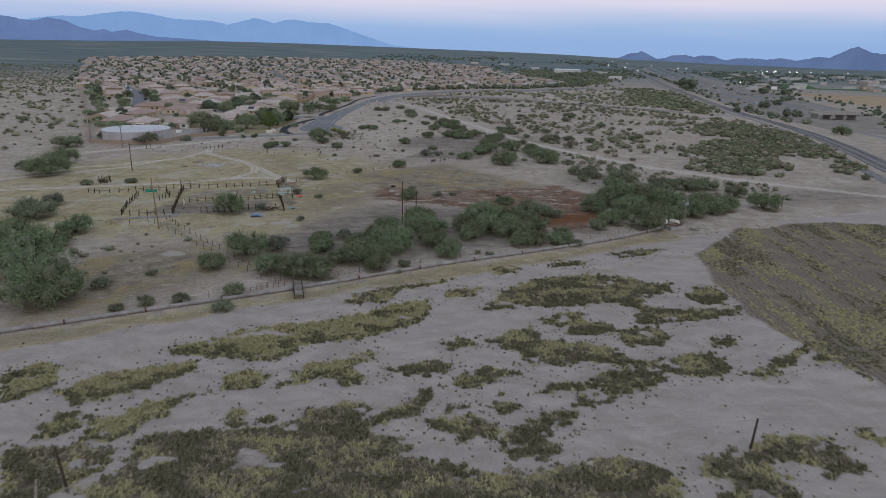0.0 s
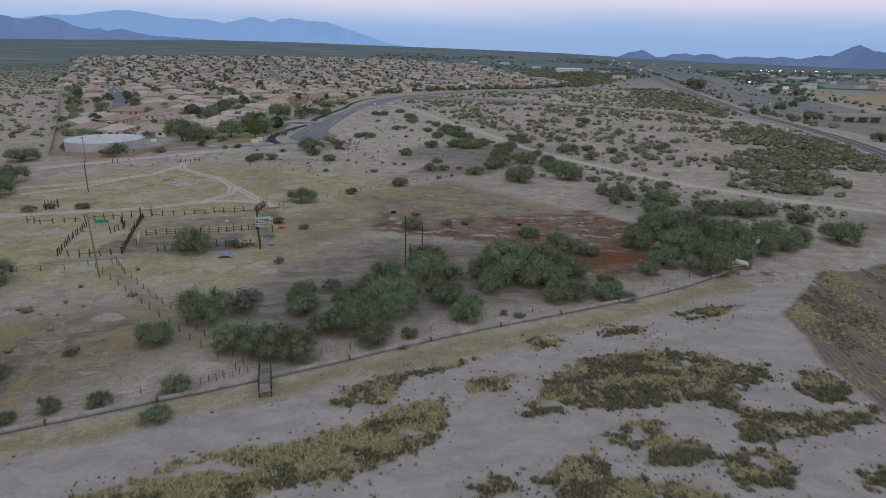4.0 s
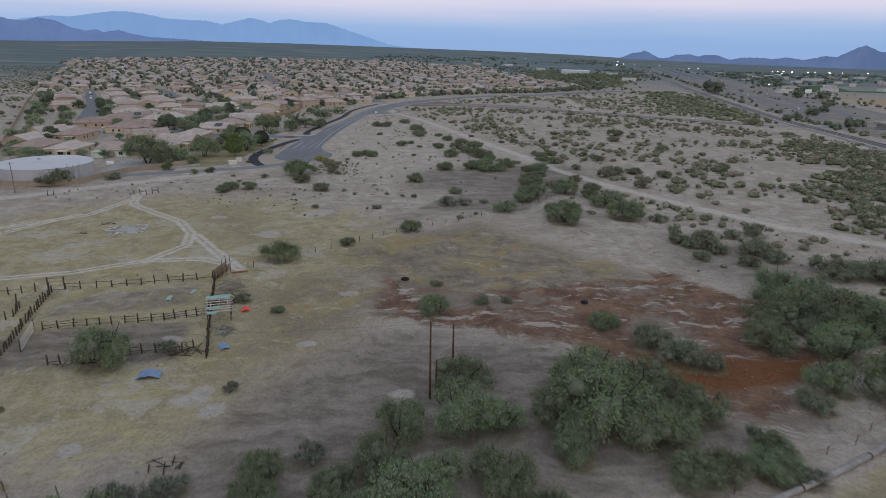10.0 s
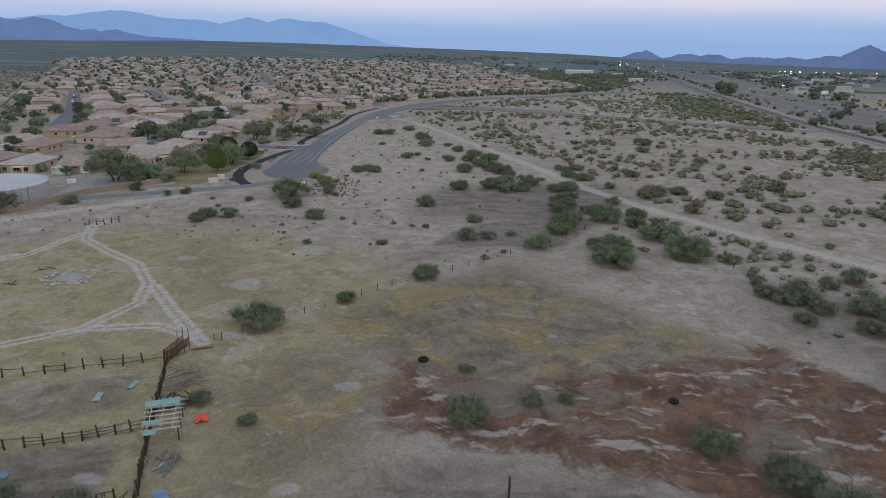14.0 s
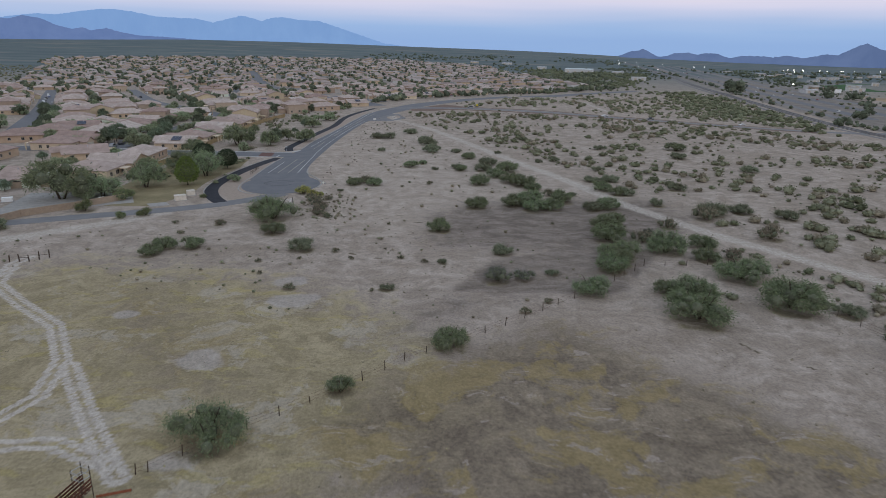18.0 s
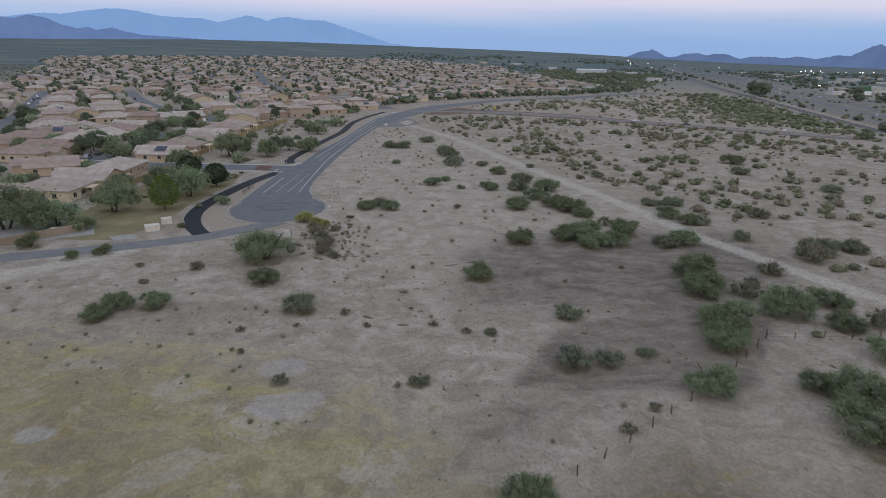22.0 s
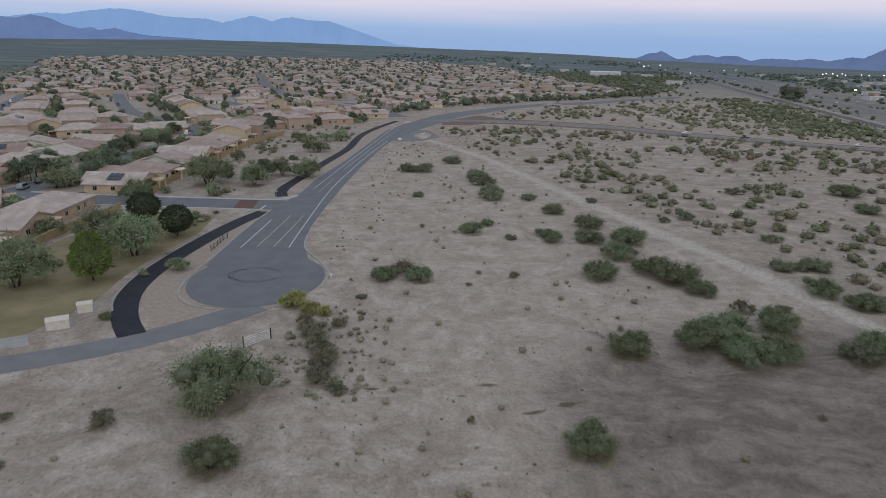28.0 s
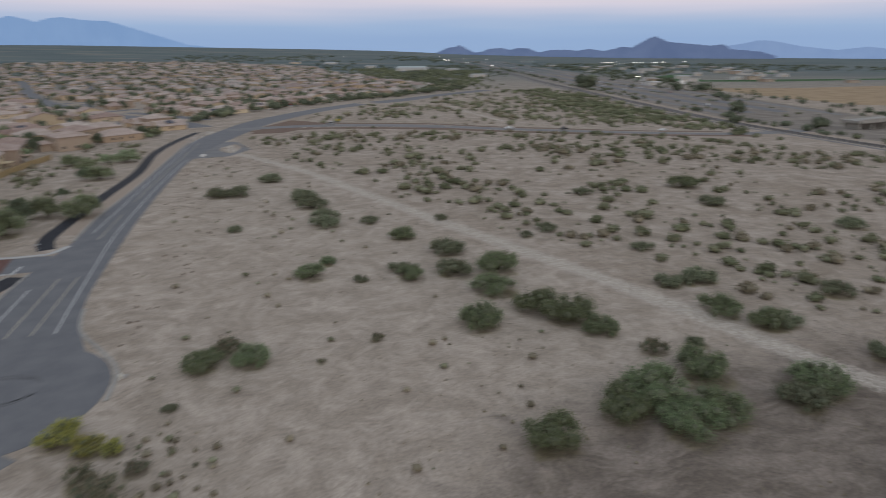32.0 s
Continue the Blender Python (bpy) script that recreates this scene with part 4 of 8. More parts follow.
    # far scrub in blue-grey: distance haze mixed into its base colour
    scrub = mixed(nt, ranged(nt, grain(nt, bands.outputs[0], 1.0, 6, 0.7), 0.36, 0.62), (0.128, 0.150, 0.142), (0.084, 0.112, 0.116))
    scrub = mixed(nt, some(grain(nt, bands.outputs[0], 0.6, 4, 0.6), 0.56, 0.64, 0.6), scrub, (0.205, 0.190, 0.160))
    col = mixed(nt, far_haze, col, scrub)
    speck = ranged(nt, sums(nt, "ADD", sums(nt, "MULTIPLY", grain(nt, tc, 2.3, 6, 0.8), 0.6), sums(nt, "MULTIPLY", grain(nt, bent, 0.55, 6, 0.75), 0.4)), 0.38, 0.62)
    shade = nt.nodes.new("ShaderNodeHueSaturation")
    nt.links.new(col, shade.inputs["Color"])
    nt.links.new(sums(nt, "MULTIPLY_ADD", speck, 0.46, 0.80), shade.inputs["Value"])
    nt.links.new(mixed(nt, sums(nt, "MAXIMUM", far_haze, sums(nt, "MULTIPLY", silt, 0.55)), shade.outputs[0], col), b.inputs["Base Color"])
    rough = sums(nt, "ADD", sums(nt, "MULTIPLY", n_small, 0.7), sums(nt, "MULTIPLY", n_fine, 0.3))
    bumped(nt, b, rough, 0.7, 0.14)
    return m


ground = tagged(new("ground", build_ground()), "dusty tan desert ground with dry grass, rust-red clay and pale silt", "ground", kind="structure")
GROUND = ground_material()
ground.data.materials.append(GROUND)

# ---- mountains on the skyline ----
# skyline of each range: bearing and elevation in degrees
RIDGES = {}
RIDGES["far_range"] = [(-41.19, 0.60), (-36.55, 0.82), (-32.48, 1.18), (-31.26, 1.37), (-30.02, 1.53), (-28.77, 1.50), (-27.46, 1.74), (-26.12, 1.94), (-24.97, 1.98), (-23.74, 1.83), (-22.26, 1.55), (-20.63, 1.47), (-19.38, 1.47), (-18.14, 1.20), (-16.82, 1.54), (-15.94, 1.77), (-15.08, 1.58), (-14.43, 1.38), (-13.76, 1.62), (-12.86, 1.73), (-11.52, 1.54), (-9.93, 1.49), (-8.34, 1.00), (-6.49, 0.41), (-4.62, -0.18), (-1.78, -0.49), (1.56, -0.84), (3.95, -1.20)]
RIDGES["near_range"] = [(-42.06, 1.56), (-37.97, 1.26), (-35.20, 1.52), (-33.29, 1.37), (-32.65, 1.21), (-31.81, 1.12), (-30.92, 1.38), (-29.89, 1.23), (-28.87, 0.75), (-27.98, 0.54), (-27.23, 0.64), (-26.68, 0.45), (-25.71, 0.64), (-24.77, 0.37), (-23.60, 0.15), (-21.18, 0.04), (-17.38, -0.23), (-13.89, -0.88), (-12.10, -1.39)]
RIDGES["hills"] = [(14.63, -0.84), (15.40, -0.51), (16.05, -0.41), (16.47, -0.27), (16.92, -0.48), (17.62, -0.85), (18.25, -0.80), (18.86, -0.56), (19.91, -0.50), (20.55, -0.65), (21.16, -0.51), (21.98, -0.53), (22.62, -0.77), (23.03, -0.84), (23.80, -0.66), (25.18, -0.66), (25.96, -0.73), (26.88, -0.58), (28.03, -0.75), (29.43, -0.43), (30.15, -0.49), (30.79, -0.13), (31.42, 0.20), (31.83, 0.36), (32.85, -0.08), (34.21, -0.19), (35.91, -0.35), (36.84, -0.26), (37.39, -0.61), (39.52, -0.79), (40.52, -1.09)]
RIDGES["east_range"] = [(34.09, -0.68), (35.93, -0.51), (37.35, -0.34), (38.38, -0.18), (39.21, 0.02), (40.23, -0.02), (42.10, -0.39), (44.34, -0.66), (46.37, -0.43), (48.93, -0.75)]


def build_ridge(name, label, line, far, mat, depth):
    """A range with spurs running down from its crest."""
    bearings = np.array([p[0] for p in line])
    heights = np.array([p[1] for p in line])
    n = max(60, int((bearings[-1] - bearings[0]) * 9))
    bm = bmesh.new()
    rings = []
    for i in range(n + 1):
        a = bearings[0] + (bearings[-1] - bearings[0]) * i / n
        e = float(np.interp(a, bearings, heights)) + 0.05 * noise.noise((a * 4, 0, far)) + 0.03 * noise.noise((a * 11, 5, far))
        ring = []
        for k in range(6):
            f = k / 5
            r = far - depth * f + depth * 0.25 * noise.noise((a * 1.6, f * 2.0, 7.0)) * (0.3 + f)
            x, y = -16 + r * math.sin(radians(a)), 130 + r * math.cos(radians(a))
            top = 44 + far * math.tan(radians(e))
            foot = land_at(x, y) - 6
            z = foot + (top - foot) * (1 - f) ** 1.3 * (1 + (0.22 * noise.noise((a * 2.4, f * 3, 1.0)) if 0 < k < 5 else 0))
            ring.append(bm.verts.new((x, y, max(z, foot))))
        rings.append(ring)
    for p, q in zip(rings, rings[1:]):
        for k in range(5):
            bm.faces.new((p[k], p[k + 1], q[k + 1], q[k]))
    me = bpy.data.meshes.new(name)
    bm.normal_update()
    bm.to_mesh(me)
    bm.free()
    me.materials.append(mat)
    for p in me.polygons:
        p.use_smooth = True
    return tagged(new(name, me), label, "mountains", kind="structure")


build_ridge("backdrop_far_range", "mountain range with pale blue evening haze in its glow", RIDGES["far_range"], 4790, haze_glow_material("far_range_haze", (0.180, 0.315, 0.58), (0.200, 0.340, 0.605), 0.95), 60)
build_ridge("backdrop_near_range", "mountain range with slate-blue evening haze in its glow", RIDGES["near_range"], 4680, haze_glow_material("near_range_haze", (0.105, 0.165, 0.345), (0.130, 0.195, 0.385), 0.9), 160)
build_ridge("backdrop_hills", "desert hills on the horizon with dark slate-blue haze in their glow", RIDGES["hills"], 4600, haze_glow_material("hill_haze", (0.085, 0.130, 0.260), (0.110, 0.160, 0.30), 0.9), 120)
build_ridge("backdrop_east_range", "mountains behind the hills with pale blue haze in their glow", RIDGES["east_range"], 4760, haze_glow_material("east_range_haze", (0.18, 0.285, 0.52), (0.205, 0.315, 0.55), 0.95), 60)


# ---- building blocks ----
def flat_mesh(name, bm, mat, smooth_faces=False):
    me = bpy.data.meshes.new(name)
    bm.normal_update()
    bm.to_mesh(me)
    bm.free()
    if mat:
        me.materials.append(mat)
    if smooth_faces:
        for p in me.polygons:
            p.use_smooth = True
    return me


def part(name, bm, mat, parent, label="", smooth_faces=False):
    ob = new(name, flat_mesh(name, bm, mat, smooth_faces))
    ob.parent = parent
    if label:
        tagged(ob, label)
    return ob


def thing(name, label, category, x=0.0, y=0.0, turn=0.0, group="", kind="", z=None):
    ob = new(name)
    ob.empty_display_size = 0.2
    ob.matrix_basis = pose(x, y, land_at(x, y) if z is None else z, 0, 0, turn)
    return tagged(ob, label, category, group, kind)


def box(bm, x, y, z, sx, sy, sz, m=None, bevel=0.0):
    """A block with its base centre at x, y, z."""
    mat = Matrix.Translation((x, y, z + sz / 2)) @ Matrix.Diagonal((sx, sy, sz, 1))
    made = bmesh.ops.create_cube(bm, size=1, matrix=(m @ mat) if m else mat)
    if bevel:
        edges = list({e for v in made["verts"] for e in v.link_edges})
        bmesh.ops.bevel(bm, geom=edges, offset=bevel, segments=1, affect="EDGES")
    return made["verts"]


def rod(bm, a, b, r, r2=None, n=8):
    """A round bar from a to b."""
    a, b = Vector(a), Vector(b)
    d = b - a
    m = Matrix.Translation((a + b) / 2) @ d.to_track_quat("Z", "Y").to_matrix().to_4x4()
    bmesh.ops.create_cone(bm, cap_ends=True, segments=n, radius1=r, radius2=r if r2 is None else r2, depth=d.length, matrix=m)


def bar(bm, a, b, w, h):
    """A sawn board from a to b."""
    a, b = Vector(a), Vector(b)
    d = b - a
    m = Matrix.Translation((a + b) / 2) @ d.to_track_quat("X", "Z").to_matrix().to_4x4() @ Matrix.Diagonal((d.length, w, h, 1))
    bmesh.ops.create_cube(bm, size=1, matrix=m)


def curved(line, step=3.0, even=0):
    """A line of corners drawn as a smooth curve; even: points per stretch."""
    pts = [Vector((*p, 0)) for p in line]
    out = []
    for i in range(len(pts) - 1):
        p0, p1, p2, p3 = pts[max(i - 1, 0)], pts[i], pts[i + 1], pts[min(i + 2, len(pts) - 1)]
        n = even or max(2, int((p2 - p1).length / step))
        for k in range(n):
            t = k / n
            out.append(0.5 * (2 * p1 + (p2 - p0) * t + (2 * p0 - 5 * p1 + 4 * p2 - p3) * t * t + (3 * p1 - p0 - 3 * p2 + p3) * t ** 3))
    out.append(pts[-1])
    return [(p.x, p.y) for p in out]


def offset(line, d):
    """The line moved sideways, to its left where d is positive."""
    out = []
    for i, (x, y) in enumerate(line):
        (ax, ay), (bx, by) = line[max(i - 1, 0)], line[min(i + 1, len(line) - 1)]
        l = math.hypot(bx - ax, by - ay) or 1
        out.append((x - (by - ay) / l * d, y + (bx - ax) / l * d))
    return out


def slab_between(bm, left, right, lift, thick):
    """A solid strip between two lines with as many corners."""
    rows = []
    for (ax, ay), (bx, by) in zip(left, right):
        za, zb = land_at(ax, ay) + lift, land_at(bx, by) + lift
        rows.append([bm.verts.new(c) for c in ((ax, ay, za), (bx, by, zb), (bx, by, zb - thick), (ax, ay, za - thick))])
    for p, q in zip(rows, rows[1:]):
        for k in range(4):
            bm.faces.new((p[k], q[k], q[(k + 1) % 4], p[(k + 1) % 4]))
    bm.faces.new(rows[0])
    bm.faces.new(rows[-1][::-1])
    bmesh.ops.recalc_face_normals(bm, faces=bm.faces)


def slab_in(bm, poly, lift, thick):
    """A solid slab inside an outline."""
    top = [bm.verts.new((x, y, land_at(x, y) + lift)) for x, y in poly]
    low = [bm.verts.new((x, y, land_at(x, y) + lift - thick)) for x, y in poly]
    bm.faces.new(top)
    bm.faces.new(low[::-1])
    for i in range(len(poly)):
        j = (i + 1) % len(poly)
        bm.faces.new((top[i], low[i], low[j], top[j]))
    bmesh.ops.recalc_face_normals(bm, faces=bm.faces)


def strip(name, label, category, line, wide, mat, lift=0.03, thick=0.25, shift=0.0, parent=None, step=3.0):
    c = curved(line, step)
    bm = bmesh.new()
    slab_between(bm, offset(c, wide / 2 + shift), offset(c, -wide / 2 + shift), lift, thick)
    if parent is not None:
        return part(name, bm, mat, parent, label)
    return tagged(new(name, flat_mesh(name, bm, mat)), label, category, kind="structure")


def sheet(name, label, category, poly, mat, lift=0.03, thick=0.25):
    bm = bmesh.new()
    slab_in(bm, poly, lift, thick)
    return tagged(new(name, flat_mesh(name, bm, mat)), label, category, kind="structure")


# ---- the road with its turning circle ----
MAIN_L = [(-81.2, 370), (-81.2, 386), (-81.0, 398), (-80.2, 412), (-78.6, 424), (-77.0, 436), (-76.3, 456), (-72.4, 493), (-69.3, 541), (-65.5, 590), (-56, 636), (-43, 688), (-22, 740), (4, 796), (34, 848), (68, 904), (110, 972), (155, 1030), (250, 1105)]
MAIN_R = [(-61.0, 370), (-65.8, 386), (-67.0, 398), (-67.2, 412), (-67.1, 424), (-66.9, 436), (-66.4, 456), (-64.6, 493), (-60.8, 541), (-53, 580), (-42, 625), (-29, 672), (-10, 722), (16, 778), (46, 830), (80, 886), (121, 953), (164, 1012), (258, 1088)]
road = thing("road", "grey asphalt road with a turning circle and white edge lines", "road", kind="structure", z=0.0)
bm = bmesh.new()
slab_between(bm, curved(MAIN_L, even=6), curved(MAIN_R, even=6), 0.03, 0.3)
part("carriageway", bm, ASPHALT, road)
bm = bmesh.new()
slab_in(bm, [(-69.6 + 11.9 * math.cos(a), 364.2 + 13.8 * math.sin(a)) for a in np.linspace(0, 2 * math.pi, 40, endpoint=False)], 0.036, 0.3)
part("turning_circle", bm, ASPHALT, road)
for name, line, wide, mat in (
        ("edge_line", [(-68.4, 383), (-69.2, 412), (-69.4, 444), (-66.6, 494), (-62.6, 541)], 0.22, PAINT_WHITE),
        ("edge_line", [(-78.2, 382), (-77.6, 404)], 0.22, PAINT_WHITE),
        ("edge_line", [(-74.6, 440), (-70.8, 493), (-67.4, 541), (-64, 598), (-58.6, 643)], 0.2, PAINT_WHITE),
        ("centre_line", [(-75.0, 383), (-74.0, 409)], 0.2, PAINT_YELLOW), ("centre_line", [(-71.6, 383), (-70.9, 409)], 0.2, PAINT_YELLOW),
        ("centre_line", [(-72.4, 434), (-71.3, 456)], 0.18, PAINT_YELLOW), ("centre_line", [(-70.6, 470), (-67.5, 510), (-65.2, 541), (-61.5, 590)], 0.18, PAINT_YELLOW),
        ("stop_line", [(-83.2, 413.8), (-82.8, 418.6)], 0.45, PAINT_WHITE)):
    strip(name, "", "", line, wide, mat, 0.046, 0.01, parent=road)
for turn, rx, ry in ((0.0, 4.6, 4.2), (0.5, 4.1, 3.7), (0.3, 4.9, 3.3)):
    ring = [(-70.5 + rx * math.cos(a + turn), 366 + ry * math.sin(a + turn)) for a in np.linspace(0.3, 5.9 - turn, 30)]
    strip("tyre_mark", "", "", ring, 0.25, RUBBER_MARK, 0.044, 0.006, parent=road, step=1.0)
sheet("road_apron", "patch of old asphalt beside the road", "road", [(-62, 541), (-48, 543), (-40, 560), (-46, 588), (-54, 588), (-60, 560)], OLD_ASPHALT, 0.025)
strip("road_side_street", "grey asphalt side street with concrete kerbs", "road", [(-79, 419.4), (-95, 419.8), (-115, 420.6), (-135, 421.2), (-165, 424), (-200, 428)], 10, ASPHALT, 0.038)
strip("road_crossing", "band of red pavers across the side street", "pavers", [(-87.8, 414.8), (-88.6, 424.3)], 5.0, PAVER, 0.05)
strip("road_cross", "grey two-lane road with gravel verges", "road", [(-52, 640), (-28, 648), (0, 648), (35, 634), (56, 620), (91, 604), (124, 596), (165, 592), (230, 600), (320, 640)], 13, OLD_ASPHALT, 0.035)
strip("verge", "reddish gravel verge along the road", "gravel", [(-40, 630), (0, 633), (40, 616), (80, 594), (124, 583), (165, 579), (230, 586)], 9, DARK_GRAVEL, 0.02)
strip("verge", "reddish gravel verge along the road", "gravel", [(-30, 660), (2, 660), (38, 646), (70, 626), (100, 614), (165, 605), (230, 613)], 6, DARK_GRAVEL, 0.02)
strip("verge", "tan gravel strip between road and path", "gravel", [(-79.5, 440), (-78.6, 456), (-75.5, 490), (-72, 541), (-69, 598)], 5.0, GRAVEL, 0.02)
sheet("junction_gravel", "triangle of reddish gravel at the road junction", "gravel", [(-40, 617), (-33, 655), (-16, 692), (2, 664), (-6, 643), (-24, 618)], DARK_GRAVEL, 0.028)
strip("apron_track", "old asphalt drive below the turning circle", "road", [(-160, 300), (-133, 312), (-112, 321.5), (-96, 328.6), (-87, 333), (-79, 338.2), (-71.5, 345), (-66, 351.5)], 5.4, OLD_ASPHALT, 0.028)
strip("path_south", "new black asphalt path with a concrete edge", "path", [(-81.6, 412), (-84.8, 401), (-87.6, 386), (-89.1, 373), (-89.4, 363), (-88.2, 354.5), (-84.9, 346), (-80.8, 339.6)], 3.9, NEW_ASPHALT, 0.045, step=1.5)
strip("path_north", "new black asphalt path winding beside the road", "path", [(-81.2, 429), (-83.2, 438), (-81.8, 457), (-79.6, 481), (-76.2, 516), (-76.6, 556), (-73.5, 590), (-66, 635)], 3.4, NEW_ASPHALT, 0.045, step=2.0)
sheet("gravel_island", "bare tan gravel between path and turning circle", "gravel", [(-82, 412), (-86.5, 393), (-87.6, 372), (-87.4, 362), (-85.6, 353), (-81, 345.5), (-77.5, 341), (-71, 348), (-77, 352), (-81.6, 362), (-81.4, 376), (-81.2, 395)], GRAVEL, 0.022)
for name, line, wide, lift in (
        ("kerb", [(-83.3, 413), (-86.8, 402), (-89.8, 386.5), (-91.2, 373), (-91.5, 363), (-90.2, 353.5), (-87.8, 348)], 0.3, 0.12),
        ("kerb", [(-80.2, 413), (-81.3, 398), (-81.6, 376), (-82.0, 364), (-80.4, 355.5), (-76.5, 351), (-72, 349.6)], 0.45, 0.13),
        ("kerb", [(-57.4, 360), (-57.5, 368), (-61, 375.5), (-65, 383), (-66.4, 392)], 0.5, 0.13),
        ("kerb", [(-82.5, 413.9), (-100, 414.5), (-120, 415.2), (-150, 417)], 0.6, 0.14),
        ("kerb", [(-77.4, 430.5), (-79.2, 426.4), (-83, 425.0), (-100, 425.4), (-120, 426), (-150, 428.5)], 1.2, 0.13),
        ("kerb", [(-77.3, 434), (-76.6, 456), (-72.7, 493), (-69.6, 541), (-66.3, 598), (-61, 640)], 0.5, 0.13)):
    strip(name, "pale concrete kerb", "kerb", line, wide, CONCRETE if wide < 0.55 else PALE_CONCRETE, lift, 0.3, step=1.5)
sheet("lawn", "dry yellowish lawn of a small basin below the houses", "lawn", [(-92.6, 352), (-93.5, 364), (-92.6, 378), (-90.5, 392), (-92, 408), (-112, 410), (-117, 385), (-117, 360), (-122, 346), (-110, 334), (-97, 334)], LAWN, 0.018, 0.2)
sheet("tank_yard", "pale concrete yard beside the water tank", "yard", [(-134, 322), (-104, 338), (-110, 350), (-138, 348)], CONCRETE, 0.02, 0.2)
sheet("drain_slab", "pale concrete drain slab beside the dirt road", "slab", [(-97.5, 333.5), (-93.2, 335.6), (-95.6, 339), (-100, 336.6)], CONCRETE, 0.05)

# ---- streets of the housing estate ----
STREETS = [
    [(-155, 424), (-152, 446), (-151, 478), (-151, 508), (-148, 535), (-152, 560), (-170, 585), (-205, 630)],
    [(-205, 440), (-268, 576), (-345, 718), (-422, 859)],
    [(-205, 630), (-248, 689), (-362, 908)],
    [(-135, 670), (-164, 704), (-220, 802), (-262, 880)],
    [(-67, 664), (-92, 722), (-118, 765), (-151, 832), (-223, 1000), (-295, 1195), (-405, 1542)],
    [(-151, 832), (-130, 870), (-60, 960), (-20, 1040)], [(-223, 1000), (-150, 1080), (-60, 1220)],
    [(-135, 670), (-118, 700), (-108, 742)],
]
for n, line in enumerate(STREETS):
    strip("road_estate", "grey asphalt street between houses", "road", line, (10, 10, 10, 10, 16, 9, 9, 9)[n], ASPHALT, 0.034 + 0.004 * n, 0.3, step=12)
RAIL = [(105, 0), (150, 140), (187, 281), (235, 450), (276, 590), (308, 725), (331, 860), (360, 1040), (404, 1280), (462, 1540), (612, 2244), (787, 3135)]
HWY_NEAR = [(190, 60), (250, 250), (312, 450), (352, 640), (380, 800), (416, 1020), (462, 1270), (580, 1800), (800, 2700)]
strip("rail_bed", "grey ballast bed of the railway", "railway", RAIL, 11, BALLAST, 0.25, 0.8, step=25)
strip("rail_road", "pale gravel service road along the railway", "road", RAIL, 5, BALLAST, 0.04, 0.3, shift=12, step=25)
rails = thing("railway_track", "pair of dark steel railway tracks on ballast", "railway track", kind="structure", z=0.0)
for s in (-3.2, -1.75, 1.75, 3.2):
    strip("rail", "", "", RAIL, 0.16, RAIL_STEEL, 0.45, 0.2, shift=s, parent=rails, step=25)
strip("road_interstate", "wide grey motorway carriageway", "road", HWY_NEAR, 13, ASPHALT, 0.03, 0.3, step=30)
strip("road_interstate", "wide grey motorway carriageway", "road", HWY_NEAR, 13, ASPHALT, 0.03, 0.3, shift=-32, step=30)
strip("road_frontage", "pale frontage road beside the motorway", "road", HWY_NEAR, 9, OLD_ASPHALT, 0.03, 0.3, shift=-64, step=30)
strip("road_frontage", "grey service road between railway and motorway", "road", HWY_NEAR, 8, OLD_ASPHALT, 0.03, 0.3, shift=27, step=30)
strip("verge", "grey gravel ground round the motorway lanes", "gravel", HWY_NEAR, 122, MEDIAN, 0.005, 0.3, shift=-18, step=30)
sheet("field_green", "green crop field beyond the motorway", "field", [(565, 1262), (622, 1172), (745, 1132), (1080, 1110), (1250, 1400), (920, 1415), (731, 1392)], CROP, 0.05)
sheet("field_stubble", "tan stubble field beyond the motorway", "field", [(516, 890), (522, 792), (640, 700), (980, 760), (1000, 1000), (652, 1000), (530, 1040)], STUBBLE, 0.05)


# ---- plants ----


